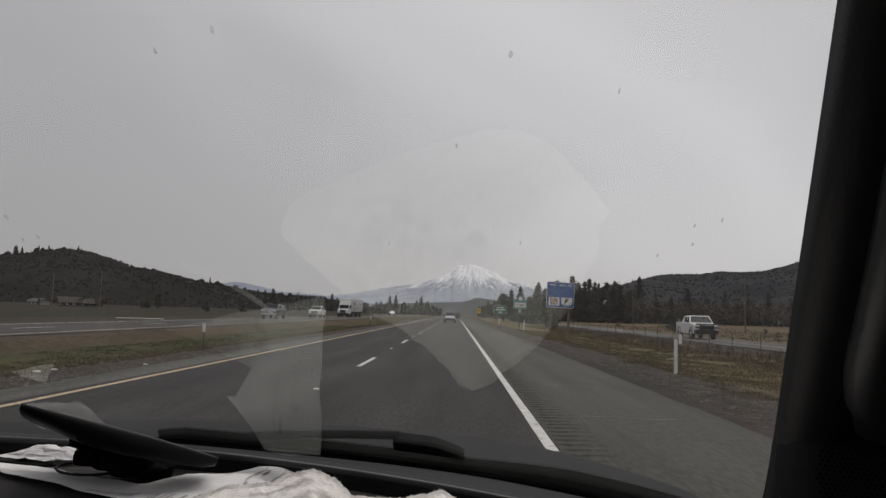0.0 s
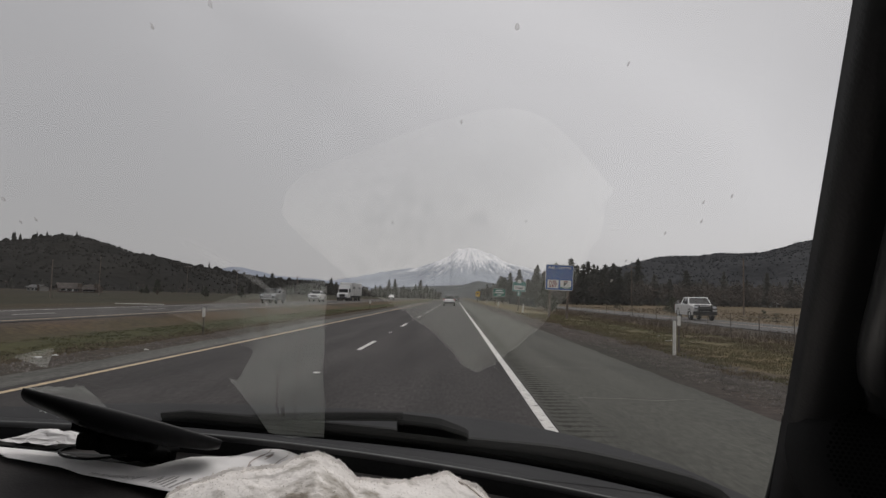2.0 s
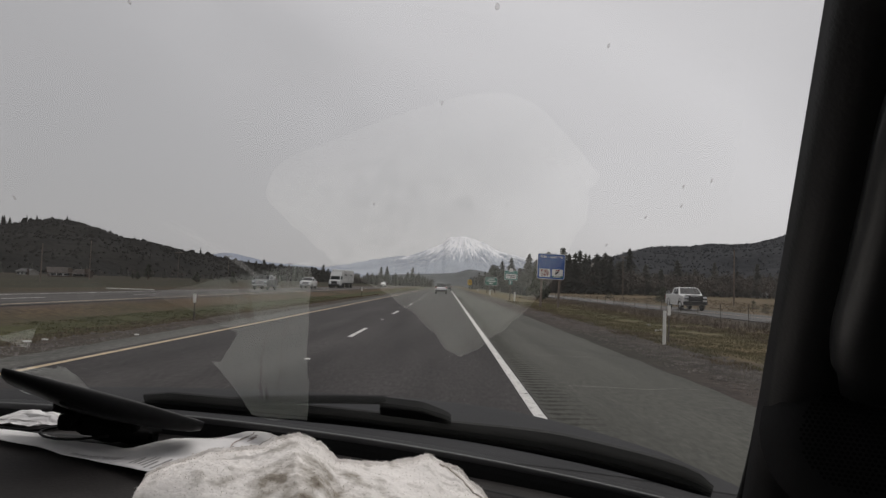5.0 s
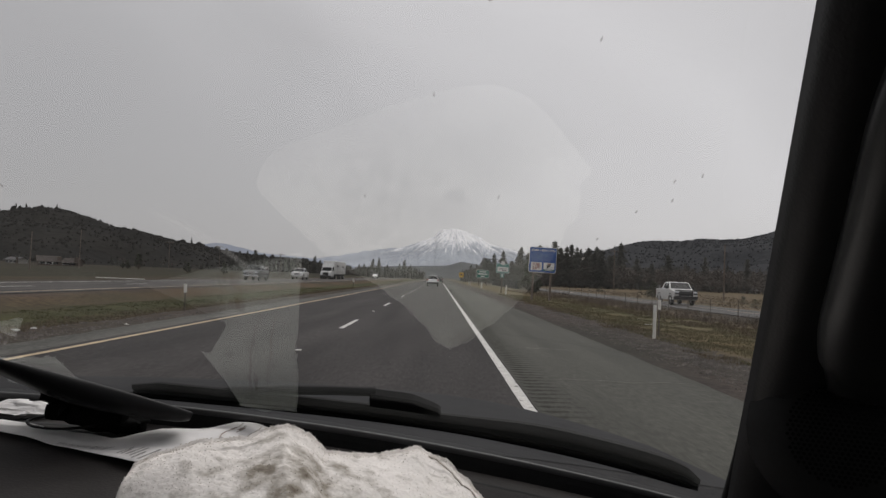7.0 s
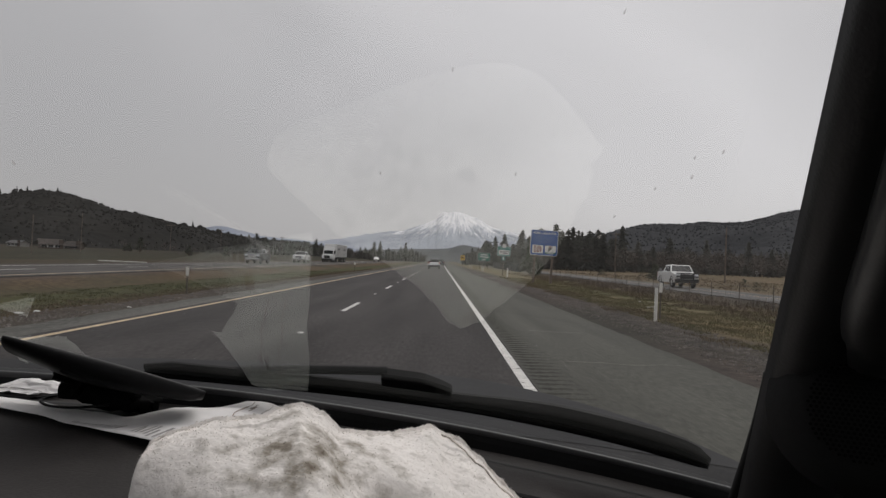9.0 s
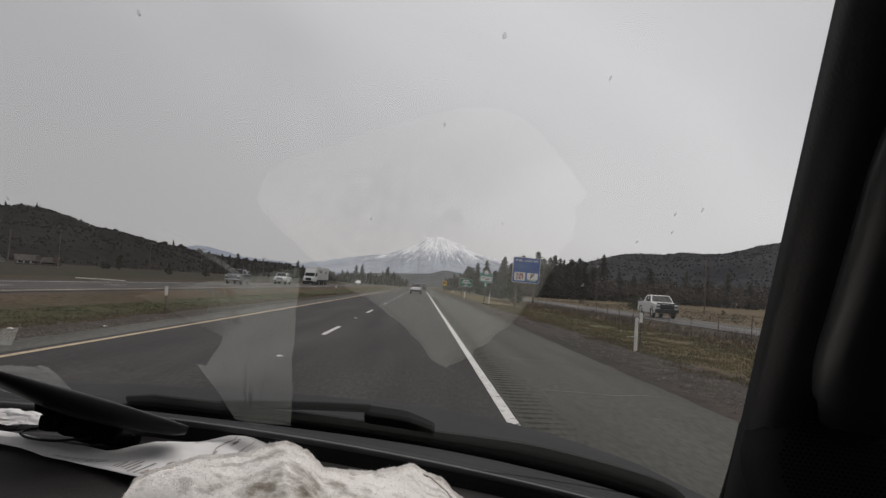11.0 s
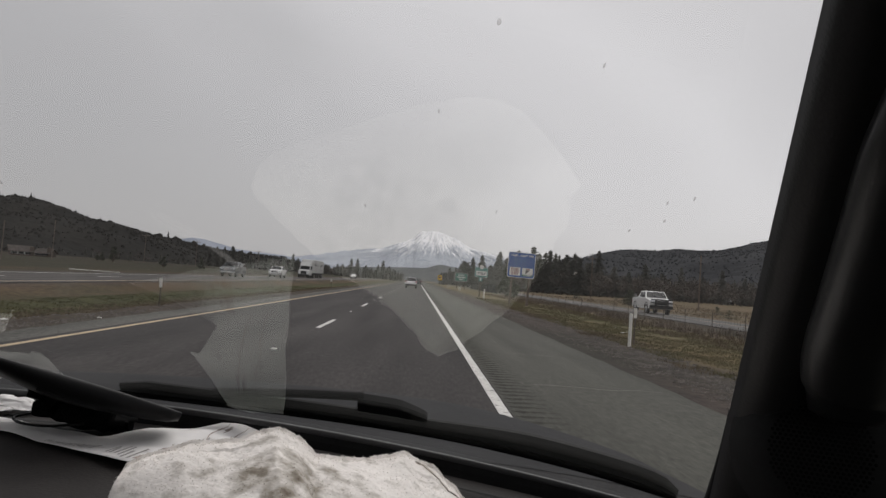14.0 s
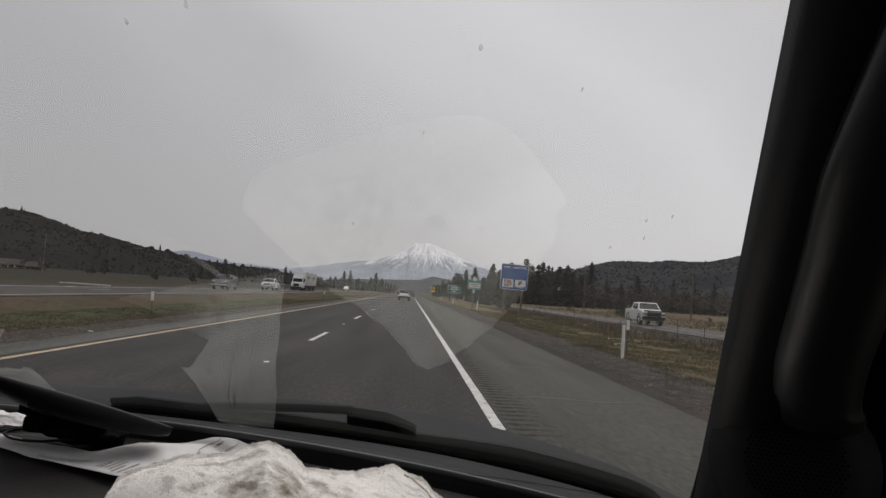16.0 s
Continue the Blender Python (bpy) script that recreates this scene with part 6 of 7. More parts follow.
OUT = Vector((0, 0.64, 0.768))     # outward normal of the glass, near enough
UP = Vector((0, -0.768, 0.64))     # up along the glass
car = thing("own_car", pose(0, 0, 0), "dark interior of a moving car seen from the passenger seat", "car interior")

vs, fs = grid_mesh(lambda u, v: (-1.3 + 1.72 * u, glass_y(-1.3 + 1.72 * u, 1.14 + 0.80 * v), 1.14 + 0.80 * v), 36, 24)
pane = mesh_part("windshield", vs, fs, M["windshield"], car, "dusty laminated windshield with insect marks", smooth=True)
pane.visible_shadow = False

# dried insect marks on the glass: (x, z, radius)
SPLATS = [(-0.346, 1.524, 0.004), (-0.343, 1.509, 0.0022), (-0.329, 1.511, 0.003), (-0.184, 1.614, 0.003), (-0.145, 1.622, 0.0032), (0.0, 1.568, 0.0018), (0.029, 1.608, 0.003), (0.092, 1.591, 0.0015),
          (0.140, 1.506, 0.002), (0.120, 1.488, 0.0022), (0.114, 1.474, 0.0026), (0.157, 1.524, 0.002), (0.172, 1.527, 0.0022), (0.16, 1.513, 0.002), (-0.048, 1.512, 0.0016), (0.047, 1.513, 0.0018), (-0.035, 1.372, 0.0016)]
for i, (x, z, r) in enumerate(SPLATS):
    rg = random.Random(500 + i)
    bm = bmesh.new()
    c = bm.verts.new((x, glass_y(x, z) + 0.004, z))
    ring = []
    for k in range(11):
        a = 6.283 * k / 11
        q = 0.6 * r * rg.uniform(0.45, 1.25)
        p = Vector((x, glass_y(x, z), z)) + Vector((1, 0, 0)) * q * math.cos(a) * 0.8 + UP * q * math.sin(a) * 1.4 + OUT * 0.002
        ring.append(bm.verts.new(p))
    for k in range(11):
        bm.faces.new((c, ring[k], ring[(k + 1) % 11]))
    part("insect_mark", bm, M["splat"], pane)

# curved smears left by the wipers
for path, w in (([(-0.215, 1.498), (-0.190, 1.486), (-0.165, 1.470), (-0.145, 1.452)], 0.004),):
    bm = bmesh.new()
    row = []
    for p in smooth_line([(x, 0, z) for x, z in path], 24):
        row.append([bm.verts.new((p.x, glass_y(p.x, p.z + q) + 0.003, p.z + q)) for q in (-w, 0.0, w * 0.6)])
    for a, b in zip(row, row[1:]):
        for k in range(2):
            bm.faces.new((a[k], a[k + 1], b[k + 1], b[k]))
    o = part("wiper_smear", bm, M["film"], pane, "faint milky streak")
    o.visible_shadow = False

# hood and cowl outside the glass
vs, fs = grid_mesh(lambda u, v: (-1.36 + 1.80 * u, 0.938 + (0.92 - 0.55 * (2 * u - 1) ** 4 * 0.5 - 0.10 * (2 * u - 1) ** 2 + 0.0) * v,
                                 1.214 + 0.018 * math.sin(math.pi * u) - 0.055 * v - 0.10 * max(0, v - 0.82) ** 2 * 20 - 0.09 * max(0, abs(2 * u - 1) - 0.62) ** 1.3), 40, 24)
tagged(mesh_part("hood", vs, fs, M["hood"], car, "dusty grey hood", smooth=True))
vs, fs = grid_mesh(lambda u, v: (-1.36 + 1.80 * u, glass_y(-1.36 + 1.80 * u, lip_z(-1.36 + 1.8 * u) - 0.04) + 0.01 + (0.94 - 0.01 - glass_y(-1.36 + 1.80 * u, lip_z(-1.36 + 1.8 * u) - 0.04)) * v,
                                 (lip_z(-1.36 + 1.8 * u) - 0.045) * (1 - v) + v * (1.2135 + 0.018 * math.sin(math.pi * u) - 0.09 * max(0, abs(2 * u - 1) - 0.62) ** 1.3)), 40, 8)
mesh_part("cowl", vs, fs, M["cowl"], car, "grey plastic cowl under the wipers", smooth=True)

# dashboard: lip, defroster slot and pad swept along the glass
bm = bmesh.new()
frs = []
for k in range(61):
    x = -1.28 + 1.66 * k / 60
    z = lip_z(x)
    frs.append(((x, glass_y(x, z), z), (0, 1, 0), (0, 0, 1), 1.0))
ring_sweep(bm, frs, [(0.010, -0.006), (0.004, 0.0005), (0.000, 0.0025), (-0.003, 0.0028), (-0.005, 0.0015), (-0.0055, -0.006)])
part("dash_lip", bm, M["dash_lip"], car, "edge of the dashboard at the glass, highlight put into its colour", smooth=True)
bm = bmesh.new()
ring_sweep(bm, frs, [(0.010, -0.034), (0.009, -0.005), (-0.0052, -0.003), (-0.0075, -0.010), (-0.0095, -0.020), (-0.010, -0.034)])
part("lip_face", bm, M["lip_face"], car, "drop below the dashboard's edge, shade put into its colour", smooth=False)


def pad_z(x, back):
    """Height of the dash pad at a distance back from the lip."""
    z = lip_z(x) - 0.016 - 0.085 * back
    z += 0.006 * smooth01(0.035, 0.07, back) - 0.010 * smooth01(0.09, 0.10, back) * smooth01(0.13, 0.12, back) * smooth01(0.10, 0.16, x)
    z -= 0.03 * smooth01(0.34, 0.46, back) + 0.25 * smooth01(0.42, 0.56, back)
    return z


def pad_fn(u, v):
    x = -1.28 + 1.66 * u
    back = 0.013 + 0.53 * v
    return (x, glass_y(x, lip_z(x)) - back, pad_z(x, back))


vs, fs = grid_mesh(pad_fn, 80, 60)
mesh_part("dash_pad", vs, fs, M["dash"], car, "dark grained dashboard top", smooth=True)
def slot_fn(u, v):
    x = -1.28 + 1.66 * u
    back = 0.044 + 0.012 * v + 0.003 * math.sin(9 * x)
    return (x, glass_y(x, lip_z(x)) - back, pad_z(x, back) + 0.0015 * math.sin(3.1416 * v) + 0.0003)


vs, fs = grid_mesh(slot_fn, 90, 4)
mesh_part("defroster_slot", vs, fs, M["gap"], car, "black defroster channel")
part("dash_front", B(-1.28, 0.38, 0.18, 0.26, 0.45, 1.02, 0.02), M["dash"], car)
# raised seam across the pad on the passenger side
bm = bmesh.new()
tube(bm, [(x, glass_y(x, lip_z(x)) - 0.13 - 0.02 * math.sin(3 * x), pad_z(x, 0.13) + 0.001) for x in [0.02 + 0.02 * i for i in range(18)]], 0.003, 6)
part("airbag_seam", bm, M["gap"], car)


# wipers
def wiper(name, shift, label, x0, x1, with_arm):
    w = new(name)
    w.parent = car
    w.empty_display_size = 0.1
    w["label"] = label
    low = [(-0.32, 1.312), (-0.28, 1.309), (-0.13, 1.302), (-0.03, 1.298), (0.066, 1.287), (0.15, 1.277), (0.23, 1.258), (0.283, 1.246)]
    bow = np.polyfit([a for a, b in low], [b for a, b in low], 3)
    zb = lambda x: float(np.polyval(bow, x - shift))
    bm = bmesh.new()
    fr = []
    n = 40
    for k in range(n + 1):
        x = x0 + (x1 - x0) * k / n
        h = 0.80 + 0.34 * smooth01(0.0, 0.14, x - shift)
        z = zb(x)
        end = 1 - 0.22 * smooth01(0.93, 0.985, k / n) - 0.55 * smooth01(0.97, 1.0, k / n) - 0.5 * smooth01(0.05, 0.0, k / n)
        fr.append((Vector((x, glass_y(x, z), z)) + OUT * 0.003 + UP * 0.000, UP, OUT, h * (0.35 + 0.65 * end)))
    ring_sweep(bm, fr, [(0.0, -0.004), (0.003, -0.0035), (0.0045, 0.001), (0.0075, -0.002), (0.010, -0.0015), (0.0115, 0.003), (0.015, 0.001), (0.022, 0.0035), (0.026, 0.006), (0.024, 0.0095), (0.012, 0.012), (0.003, 0.011), (-0.001, 0.004)])
    blade = part("blade", bm, M["wiper"], w, "flexible black wiper blade", smooth=False)
    bm = bmesh.new()
    tube(bm, [Vector((x, glass_y(x, zb(x)), zb(x))) + OUT * 0.004 + UP * -0.003 for x in [x0 + 0.012 + (x1 - x0 - 0.024) * k / 30 for k in range(31)]], 0.0028, 6)
    part("rubber_edge", bm, M["seal"], blade)
    if with_arm:
        bm = bmesh.new()
        pts = smooth_line([Vector((x + shift, glass_y(x + shift, z), z)) + OUT * o for x, z, o in ((-0.36, 1.294, 0.012), (-0.30, 1.306, 0.010), (-0.21, 1.317, 0.009), (-0.124, 1.326, 0.008), (-0.052, 1.330, 0.008))], 24)
        ring_sweep(bm, [(p, UP, OUT, 1.0) for p in pts], [(-0.0045, -0.003), (0.0035, -0.004), (0.005, 0.0), (0.003, 0.004), (-0.004, 0.003)])
        part("arm", bm, M["wiper"], w, "thin black wiper arm", smooth=True)
        bm = bmesh.new()
        fr = []
        for x, z, s in ((-0.058, 1.318, 0.9), (-0.056, 1.318, 1.0), (-0.02, 1.3155, 1.0), (-0.012, 1.3145, 0.98), (0.004, 1.311, 0.80), (0.013, 1.3085, 0.68), (0.016, 1.307, 0.58)):
            fr.append((Vector((x + shift, glass_y(x + shift, z), z)) + OUT * 0.005 + UP * 0.006, UP, OUT, s * 0.58))
        ring_sweep(bm, fr, [(-0.006, -0.010), (0.018, -0.010), (0.0255, -0.003), (0.024, 0.010), (0.010, 0.014), (-0.006, 0.010)])
        part("connector", bm, M["wiper"], w, "chunky black blade connector")
    return w


wiper("wiper", 0.0, "black wiper parked along the glass foot", -0.32, 0.292, True)
wiper("wiper", -0.76, "driver's black wiper parked along the glass foot", -1.16, -0.60, False)


# right-hand pillar, seal, sail panel, tweeter and grab handle
def pillar_at(z):
    return Vector((0.2425 - 0.288 * (z - 1.26), 0.569 - 0.938 * (z - 1.26), z))


bm = bmesh.new()
fr = []
for k in range(31):
    z = 1.12 + 0.80 * k / 30
    fr.append((pillar_at(z), (1, 0, 0), Vector((0, 0.729, 0.684)), 1.0))
ring_sweep(bm, fr, [(0.0, 0.0), (0.004, -0.010), (0.014, -0.020), (0.034, -0.022), (0.055, -0.020), (0.075, -0.008), (0.085, 0.02), (0.085, 0.08), (0.06, 0.06), (0.020, 0.012)])
part("pillar_trim", bm, M["pillar"], car, "charcoal moulded windscreen pillar", smooth=True)
bm = bmesh.new()
fr = []
for k in range(25):
    z = 1.12 + 0.26 * k / 24
    off = 0.014 * smooth01(1.37, 1.15, z) - 0.004
    fr.append((pillar_at(z) + Vector((-off, 0.004, 0.0)), (1, 0, 0), Vector((0, 0.729, 0.684)), 1.0))
ring_sweep(bm, fr, [(0.0, 0.0), (0.03, -0.006), (0.05, 0.02), (0.03, 0.03), (0.003, 0.012)])
part("pillar_seal", bm, M["seal"], car, "black rubber seal beside the glass", smooth=True)
# added filler plate that keeps the side beyond the pillar black
bm = bmesh.new()
ring_sweep(bm, [(pillar_at(1.12 + 0.80 * k / 20), (1, 0, 0), Vector((0, 0.729, 0.684)), 1.0) for k in range(21)], [(0.075, 0.0), (0.36, -0.012), (0.36, 0.03), (0.08, 0.03)])
part("door_frame_trim", bm, M["dark_trim"], car, "near-black filler plate added beside the pillar", smooth=True)
vs, fs = grid_mesh(lambda u, v: (0.31 + 0.25 * u + 0.01 * v, 0.575 - 0.16 * u + 0.035 * math.sin(3.14 * u) * 0.5 - 0.05 * v, 1.02 + 0.42 * v), 20, 20)
mesh_part("sail_panel", vs, fs, M["dark_trim"], car, "dark panel below the side window", smooth=True)
TW = Vector((0.239, 0.400, 1.378))
tn = Vector((-0.42, -0.88, 0.16)).normalized()
tu = tn.cross(Vector((0, 0, 1))).normalized()
tv = tn.cross(tu)
bm = bmesh.new()
rings = []
for r, h in ((0.050, -0.022), (0.042, -0.007), (0.036, -0.0015), (0.031, 0.0012), (0.026, 0.0022), (0.016, 0.0034), (0.0, 0.004)):
    rings.append([bm.verts.new(TW + tu * (r * math.cos(6.283 * k / 28)) + tv * (r * math.sin(6.283 * k / 28)) + tn * h) for k in range(28)])
for a, b in zip(rings, rings[1:]):
    for k in range(28):
        bm.faces.new((a[k], a[(k + 1) % 28], b[(k + 1) % 28], b[k]))
tweeter = part("speaker_grille", bm, M["tweeter"], car, "round perforated tweeter grille", smooth=True)
bm = bmesh.new()
for i in range(-11, 12):
    for j in range(-12, 13):
        x, y = (i + 0.5 * (j % 2)) * 0.0029, j * 0.0025
        if x * x + y * y < 0.028 ** 2:
            c = TW + tu * x + tv * y + tn * 0.0047
            bm.faces.new([bm.verts.new(c + tu * 0.0010 * math.cos(k * 1.047) + tv * 0.0010 * math.sin(k * 1.047)) for k in range(6)])
part("hole_pattern", bm, M["mount"], tweeter, "small round holes", kind="stuff")
bm = bmesh.new()
pts = smooth_line([(0.274, 0.452, 1.401), (0.256, 0.404, 1.403), (0.244, 0.382, 1.413), (0.236, 0.374, 1.421), (0.226, 0.356, 1.44), (0.218, 0.331, 1.467), (0.209, 0.303, 1.497), (0.2, 0.276, 1.526), (0.197, 0.26, 1.543), (0.194, 0.235, 1.57), (0.19, 0.205, 1.602), (0.186, 0.17, 1.639)], 60)
ring_sweep(bm, [(p, (1, 0, 0), (0, 1, 0.3), 1.0 if i > 2 else 0.75 + 0.08 * i) for i, p in enumerate(pts)], [(0.024 * math.cos(6.283 * k / 14), 0.018 * math.sin(6.283 * k / 14)) for k in range(14)])
part("grab_handle", bm, M["handle"], car, "rounded charcoal grab handle", smooth=True)

# unseen shell added to close and shade cabin: roof, doors, bulkhead, floor, seat line
part("roof_lining", B(-1.38, 0.56, -2.3, 0.06, 1.90, 1.96, 0.02), M["headliner"], car, "unseen grey cloth roof lining, added to shade the cabin")
part("door_panel", B(0.50, 0.56, -2.3, 0.46, 0.45, 1.16, 0.02), M["pillar"], car)
part("door_panel", B(-1.44, -1.38, -2.3, 0.46, 0.45, 1.16, 0.02), M["pillar"], car)
part("door_frame", B(0.50, 0.56, -0.75, -0.55, 1.16, 1.92, 0.02), M["pillar"], car)
part("door_frame", B(-1.44, -1.38, -0.75, -0.55, 1.16, 1.92, 0.02), M["pillar"], car)
part("rear_bulkhead", B(-1.44, 0.56, -2.36, -2.3, 0.45, 1.95), M["headliner"], car)
part("cabin_floor", B(-1.44, 0.56, -2.3, 0.9, 0.40, 0.45), M["dash"], car)
bm = bmesh.new()
fr = []
for k in range(21):
    z = 1.12 + 0.80 * k / 20
    p = pillar_at(z)
    fr.append((Vector((-0.9 - p.x, p.y, z)), (-1, 0, 0), Vector((0, 0.729, 0.684)), 1.0))
ring_sweep(bm, fr, [(0.0, 0.0), (0.034, -0.028), (0.085, -0.045), (0.16, -0.10), (0.20, 0.10), (0.03, 0.06)])
bmesh.ops.translate(bm, verts=bm.verts, vec=(-0.15, 0, 0))
part("pillar_trim", bm, M["pillar"], car, "charcoal moulded pillar on the driver's side", smooth=True)


# outer body below the windows, so that the car stands on its wheels
for sx, x in ((1, 0.565), (-1, -1.445)):
    bm = bmesh.new()
    prism(bm, [(-2.4, 0.42), (-1.95, 0.42), (-1.85, 0.72), (-1.5, 0.86), (-1.15, 0.72), (-1.05, 0.30), (0.72, 0.30), (0.82, 0.72), (1.15, 0.86), (1.48, 0.72), (1.58, 0.40), (1.78, 0.45), (1.80, 0.92), (1.0, 1.10), (-2.4, 1.14)], 0.03)
    bmesh.ops.translate(bm, verts=bm.verts, vec=(x + 0.025 * sx, 0, 0))
    part("side_panel", bm, M["hood"], car, "grey painted side panel")
    for y in (-1.5, 1.15):
        wheel(car, x - 0.13 * sx, y, 0.36)
part("front_fascia", B(-1.42, 0.54, 1.70, 1.86, 0.35, 1.0, 0.06), M["hood"], car)
part("tail_panel", B(-1.42, 0.54, -2.50, -2.37, 0.35, 1.2, 0.05), M["hood"], car)


# ---- loose things on the dashboard ----
def dash_z(x, y):
    return pad_z(x, max(0.05, glass_y(x, lip_z(x)) - y))


# towel: a heap of soiled white terry
RIDGE = [(-0.217, 0.52, 1.304), (-0.202, 0.536, 1.312), (-0.175, 0.553, 1.32), (-0.145, 0.573, 1.32), (-0.126, 0.584, 1.324), (-0.112, 0.59, 1.327), (-0.097, 0.598, 1.319),
         (-0.081, 0.607, 1.303), (-0.054, 0.622, 1.298), (-0.024, 0.640, 1.2963), (-0.005, 0.657, 1.298), (0.008, 0.662, 1.291), (0.022, 0.653, 1.2885), (0.039, 0.632, 1.279), (0.057, 0.608, 1.266), (0.078, 0.570, 1.255), (0.1, 0.49, 1.256)]


def ridge_at(x):
    return lerp_table([(a, b) for a, b, c in RIDGE], x), lerp_table([(a, c) for a, b, c in RIDGE], x)


rng = random.Random(3)


def towel_fn(u, v):
    x = -0.222 + 0.321 * u
    yr, zr = ridge_at(x)
    edge = smooth01(0.0, 0.035, u) * smooth01(1.0, 0.95, u)
    if v < 0.22:
        k = v / 0.22
        y = yr + 0.010 * (1 - k)
        z = dash_z(x, y) + 0.002 + (zr - dash_z(x, y)) * (1 - (1 - k) ** 2) * (0.15 + 0.85 * edge)
    else:
        k = (v - 0.22) / 0.78 * (yr - 0.384 - 3.4 * (x + 0.040) ** 2) / 0.28
        y = yr - 0.28 * k
        sag = 0.030 * k + 0.03 * k * k + 0.22 * smooth01(0.40, 0.56, glass_y(x, lip_z(x)) - y)
        z = zr - sag * (1 + 0.22 * math.sin(x * 21)) + 0.010 * math.sin(k * 7 + x * 14) * k
        d = dash_z(x, y) + 0.003
        z = d + (max(z, d + 0.004) - d) * (0.10 + 0.90 * edge) * (1 - 0.96 * ((v - 0.22) / 0.78) ** 2.8)
    p = Vector((x, y, z))
    crease = 0.006 * fbm((x * 13, y * 13, 1.3), 2)
    pile = 0.0013 * fbm((x * 90, y * 90, z * 90), 3) + 0.0006 * noise.noise(Vector((x * 420, y * 420, 0)))
    side = 0.010 * fbm((y * 25, x * 4, 7.7), 3)
    amp = 0.35 if abs(v - 0.22) < 0.08 else 1.0
    if v > 0.22:
        x += 0.15 * max(0.0, k - 0.08) * (1 - u) ** 1.5
        z -= 0.030 * math.exp(-((x + 0.026) / 0.026) ** 2 - ((y - 0.512) / 0.018) ** 2)
    return (x + side * (1 - edge), y + pile, z + crease * amp * edge + pile)


vs, fs = grid_mesh(towel_fn, 300, 260)
towel = tagged(mesh_part("towel", vs, fs, M["towel"], smooth=True), "crumpled off-white terry towel on the dashboard, grey stains, hollow's shade painted in", "towel")
fv, ff = [], []
for i in range(9000):
    u, v = rng.random(), 0.16 + (0.09 * rng.random() if i < 3000 else 0.80 * rng.random())
    p = Vector(towel_fn(u, v))
    tuft = 0.5 + 1.2 * abs(noise.noise(p * 160))
    d = Vector((rng.uniform(-1, 1), rng.uniform(-1, 0.6), rng.uniform(0.2, 1.3))).normalized() * rng.uniform(0.0008, 0.0022) * tuft
    w = Vector((rng.uniform(-1, 1), rng.uniform(-0.4, 0.4), rng.uniform(-0.3, 0.3))).normalized() * rng.uniform(0.0003, 0.0006)
    n = len(fv)
    fv += [tuple(p - w - d * 0.2), tuple(p + w - d * 0.2), tuple(p + d)]
    ff.append((n, n + 1, n + 2))
bm = bmesh.new()
hem = []
for k in range(41):
    u = 0.71 + 0.27 * k / 40
    p = Vector(towel_fn(u, 0.235 + 0.05 * smooth01(0.0, 0.35, k / 40)))
    hem.append((p.x, p.y, p.z + 0.0008))
tube(bm, hem, 0.0008, 5)
part("hem_stitch", bm, M["hem"], towel, "grey-tan stitched hem")
mesh_part("terry_fuzz", fv, ff, M["terry_loop"], towel, "loose looped threads", kind="stuff")


# printed papers under the towel and the device
def paper(name, corners, lift, label, seed, nu=50, nv=30, taper=None):
    a, b, c, d = [Vector(p) for p in corners]

    def fn(u, v):
        if taper:
            v *= taper(u)
        p = (a * (1 - u) + b * u) * (1 - v) + (d * (1 - u) + c * u) * v
        z = dash_z(p.x, p.y) + 0.004 + lift(u, v) + 0.003 * fbm((u * 3, v * 3, seed), 3)
        q = 0.004 * fbm((u * 6, seed, v * 5), 3)
        return (p.x + q, p.y + q * 0.7, max(z, dash_z(p.x, p.y) + 0.002))

    vs, fs = grid_mesh(fn, nu, nv)
    t = tagged(mesh_part(name, vs, fs, M["paper"], smooth=True), label, "paper")
    md = t.modifiers.new("thickness", "SOLIDIFY")
    md.thickness = 0.0004
    return t, fn


def print_bars(t, fn, bars, mat=None):
    for u0, u1, v0, v1 in bars:
        n = 6
        vs, fs = [], []
        for k in range(n + 1):
            for v in (v0, v1):
                p = Vector(fn(u0 + (u1 - u0) * k / n, v))
                vs.append((p.x, p.y, p.z + 0.0008))
        for k in range(n):
            fs.append((2 * k, 2 * k + 2, 2 * k + 3, 2 * k + 1))
        mesh_part("print_line", vs, fs, mat or M["ink"], t)


sheet, fn = paper("paper_sheet", [(-0.497, 0.709, 0), (-0.168, 0.598, 0), (-0.146, 0.785, 0), (-0.33, 0.760, 0)], lambda u, v: 0.002 + 0.005 * math.sin(3.1 * u) * v + 0.004 * math.exp(-((u - 0.75) / 0.1) ** 2),
                  "creased white printed sheet lying on the dashboard", 1.0, taper=lambda u: 0.25 + 0.75 * smooth01(0.52, 0.665, u))
rng = random.Random(15)
bars = []
for i in range(14):
    u = 0.475 + 0.0095 * i
    bars.append((u, u + (0.003, 0.0052, 0.0038)[i % 3], 0.05 + 0.03 * rng.random(), 0.20 + 0.02 * rng.random()))
for i in range(6):
    u = 0.655 + 0.017 * i
    bars.append((u, u + 0.0065, 0.02 + 0.03 * rng.random(), 0.11 + 0.07 * rng.random()))
for i in range(5):
    u = 0.64 + 0.06 * i
    v = rng.uniform(0.45, 0.9)
    bars.append((u, u + rng.uniform(0.010, 0.022), v, v + 0.035))
print_bars(sheet, fn, bars)
print_bars(sheet, fn, [(0.755, 0.768, 0.04, 0.80), (0.773, 0.790, 0.04, 0.84), (0.795, 0.801, 0.05, 0.80)], M["fold_brown"])
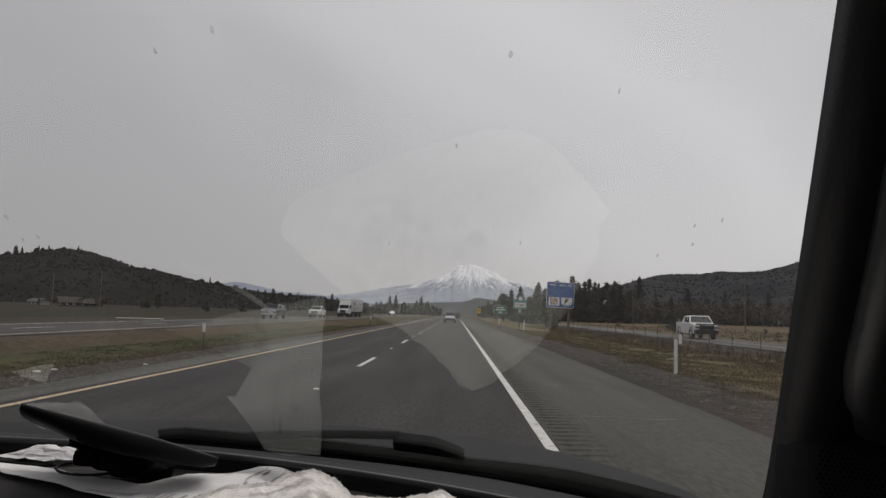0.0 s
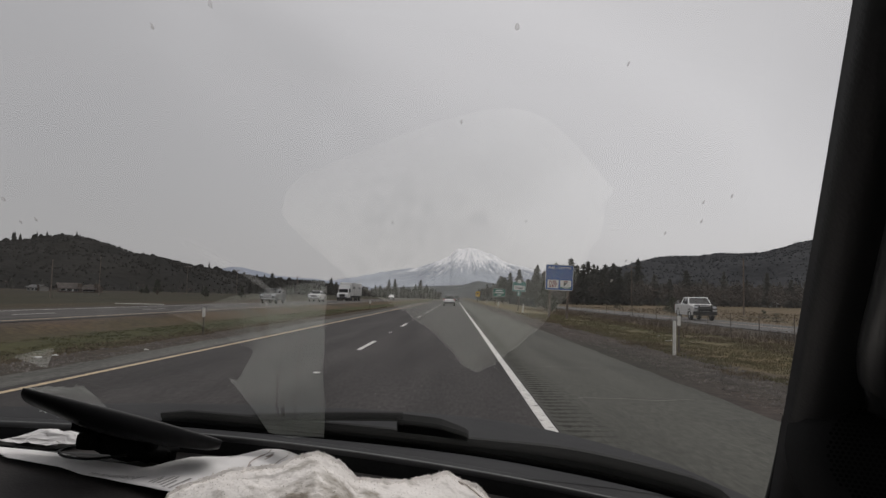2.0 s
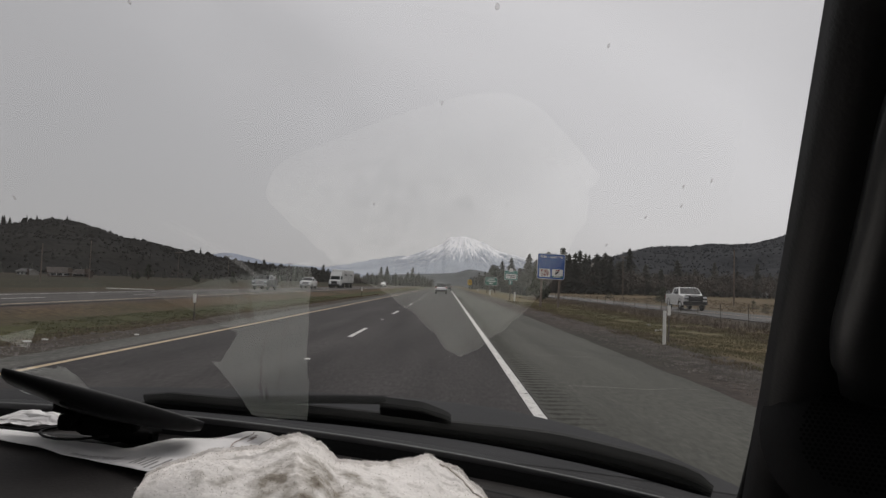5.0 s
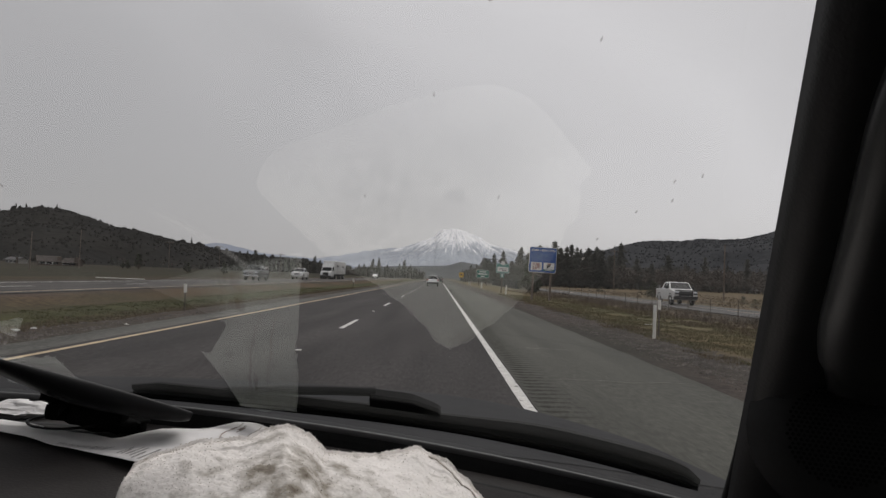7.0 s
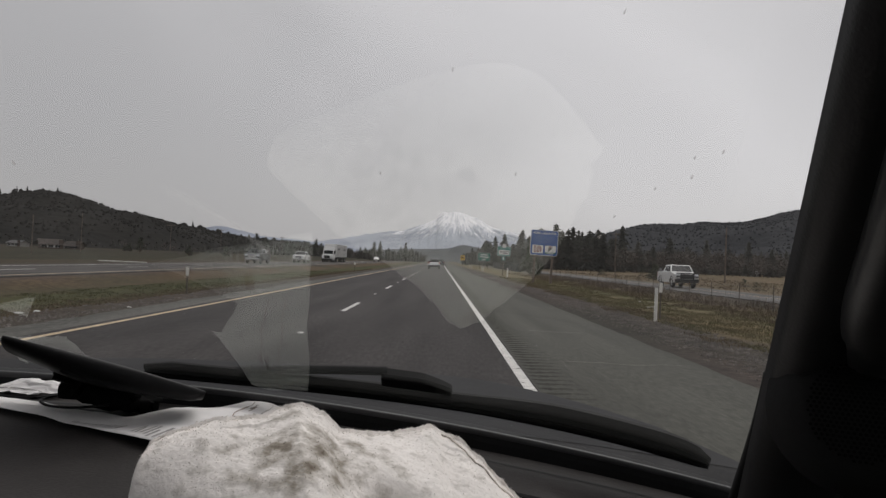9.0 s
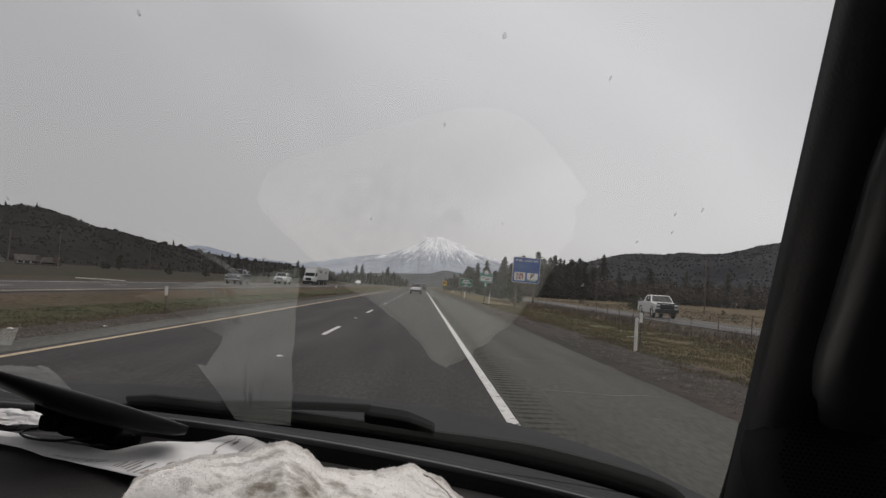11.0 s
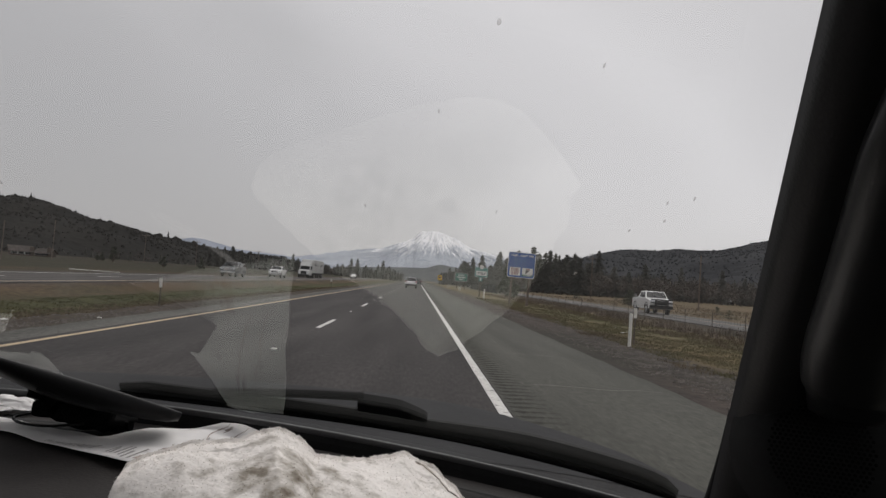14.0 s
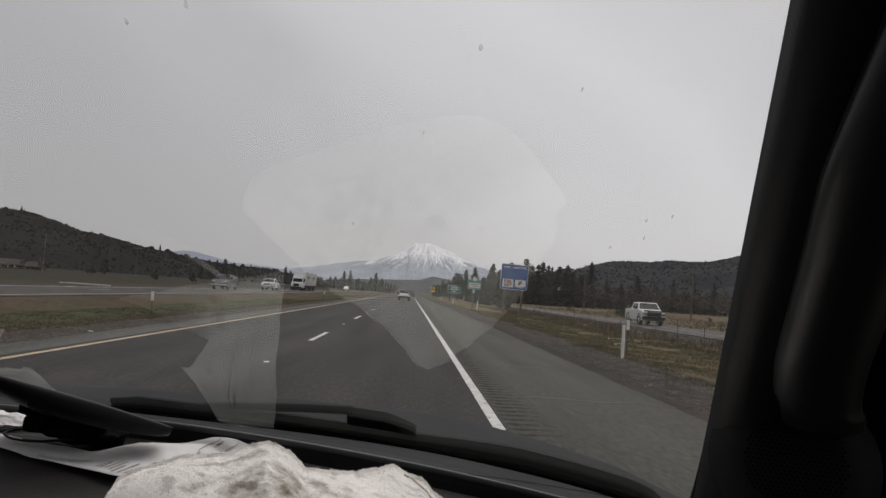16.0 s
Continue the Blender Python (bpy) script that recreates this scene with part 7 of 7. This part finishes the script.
# brown strips from the fold towards the glass, placed to fit its reflected streaks
for u0, u1, drift in ((0.928, 0.739, 0.006), (0.983, 0.835, 0.005)):
    vs, fs = [], []
    for k in range(13):
        v = 0.30 + 0.65 * k / 12
        u = u0 + (u1 - u0) * v / 0.9
        for w in (-0.5, 0.5):
            p = Vector(fn(u + w * drift * (0.5 + 0.5 * math.sin(3.1 * k / 12)), v))
            vs.append((p.x, p.y, p.z + 0.0008))
    fs = [(2 * k, 2 * k + 2, 2 * k + 3, 2 * k + 1) for k in range(12)]
    mesh_part("crease", vs, fs, M["fold_brown"], sheet, "thin brown strip fitted to the reflection in the glass")
sheet2, fn = paper("paper_sheet", [(-0.49, 0.745, 0), (-0.418, 0.741, 0), (-0.392, 0.766, 0), (-0.468, 0.772, 0)], lambda u, v: 0.011 * math.sin(3.14 * min(1, max(0, u))) * smooth01(0.15, 0.8, v) + 0.002,
                   "crumpled white paper folded up against the glass", 5.0)
print_bars(sheet2, fn, [(0.1, 0.9, 0.30, 0.34)])

# small device on a weighted holder, seen almost edge on
dev = thing("dash_device", pose(0, 0, 0), "black tablet-like device in a holder on the dashboard", "navigation device")
A0, A1 = Vector((-0.377, 0.613, 1.370)), Vector((-0.224, 0.679, 1.316))
ax = (A1 - A0).normalized()
mid = (A0 + A1) / 2
view = (mid - Vector((0, 0, EYE))).normalized()
bx_ = (view - ax * view.dot(ax)).normalized()
nz = ax.cross(bx_).normalized()
if nz.z < 0:
    nz = -nz
tilt = radians(-5)
b2 = (bx_ * math.cos(tilt) + nz * math.sin(tilt)).normalized()
n2 = ax.cross(b2).normalized()
if n2.z < 0:
    n2 = -n2


def slab(name, x0, x1, y0, y1, z0, z1, r, mat, parent, label=""):
    m = Matrix.Identity(4)
    for i, v in enumerate((ax, b2, n2)):
        m[0][i], m[1][i], m[2][i] = v
    m.translation = A0
    return part(name, B(x0, x1, y0, y1, z0, z1, r, m=m), mat, parent, label)


LEN = (A1 - A0).length
bm = bmesh.new()
fr = []
for k in range(25):
    u = k / 24
    bulge = 0.22 + 0.38 * math.sin(math.pi * min(1, max(0, 0.02 + 0.90 * u))) ** 1.2
    tip = min(1.0, 0.85 + 8 * u, 0.80 + 7 * (1 - u))
    fr.append((A0 + ax * (LEN * (-0.01 + 1.02 * u)), b2 * (0.56 + 0.64 * smooth01(0.70, 0.36, u) - 0.12 * smooth01(0.84, 1.0, u)), n2 * (bulge * tip), 1.0))
ring_sweep(bm, fr, [(0.0, 0.002), (0.004, 0.006), (0.090, 0.006), (0.093, 0.0), (0.090, -0.018), (0.06, -0.027), (0.02, -0.029), (0.004, -0.022), (0.0, -0.010)])
body = part("shell", bm, M["tablet"], dev, "matt black rounded shell", smooth=True)
slab("bezel", 0.022, LEN - 0.040, 0.006, 0.038, 0.0, 0.0026, 0.0005, M["screen"], body, "grey screen face, sky reflection put into its colour")
slab("back_rib", 0.05, LEN - 0.08, 0.014, 0.040, -0.016, -0.008, 0.003, M["tablet"], body)
bm = bmesh.new()
tube(bm, [(-0.380, 0.700, 1.338), (-0.375, 0.703, 1.324), (-0.356, 0.704, 1.309)], 0.008, 10, 1.4)
part("ball_joint", bm, M["mount"], dev)
bm = bmesh.new()
bmesh.ops.create_icosphere(bm, subdivisions=3, radius=1.0)
for v in bm.verts:
    n = 0.75 * fbm(v.co * 2.3, 4)
    v.co = Vector((-0.322 + v.co.x * (0.036 + n * 0.026), 0.712 + v.co.y * 0.024, 1.300 - 0.007 * v.co.x + max(-0.62, min(0.7, v.co.z)) * (0.015 + 0.015 * n)))
part("weighted_base", bm, M["mount"], dev, "lumpy black weighted base", smooth=True)
part("clamp", B(-0.322, -0.296, 0.694, 0.714, 1.298, 1.313, 0.006), M["mount"], dev)
part("knob", B(-0.306, -0.282, 0.706, 0.724, 1.286, 1.299, 0.005), M["mount"], dev)
part("joint_collar", B(-0.376, -0.352, 0.696, 0.716, 1.298, 1.316, 0.007), M["mount"], dev)
bm = bmesh.new()
tube(bm, smooth_line([(-0.62, 0.70, 1.306), (-0.50, 0.697, 1.304), (-0.416, 0.695, 1.300), (-0.397, 0.696, 1.299), (-0.385, 0.712, 1.300), (-0.372, 0.728, 1.300), (-0.34, 0.730, 1.302)], 40), 0.0014, 6)
tube(bm, smooth_line([(-0.345, 0.722, 1.302), (-0.372, 0.716, 1.301), (-0.388, 0.697, 1.299), (-0.380, 0.682, 1.298), (-0.365, 0.675, 1.297), (-0.343, 0.674, 1.297), (-0.318, 0.688, 1.298)], 30), 0.0014, 6)
part("cable", bm, M["tablet"], dev, "thin black looped cable", smooth=True)
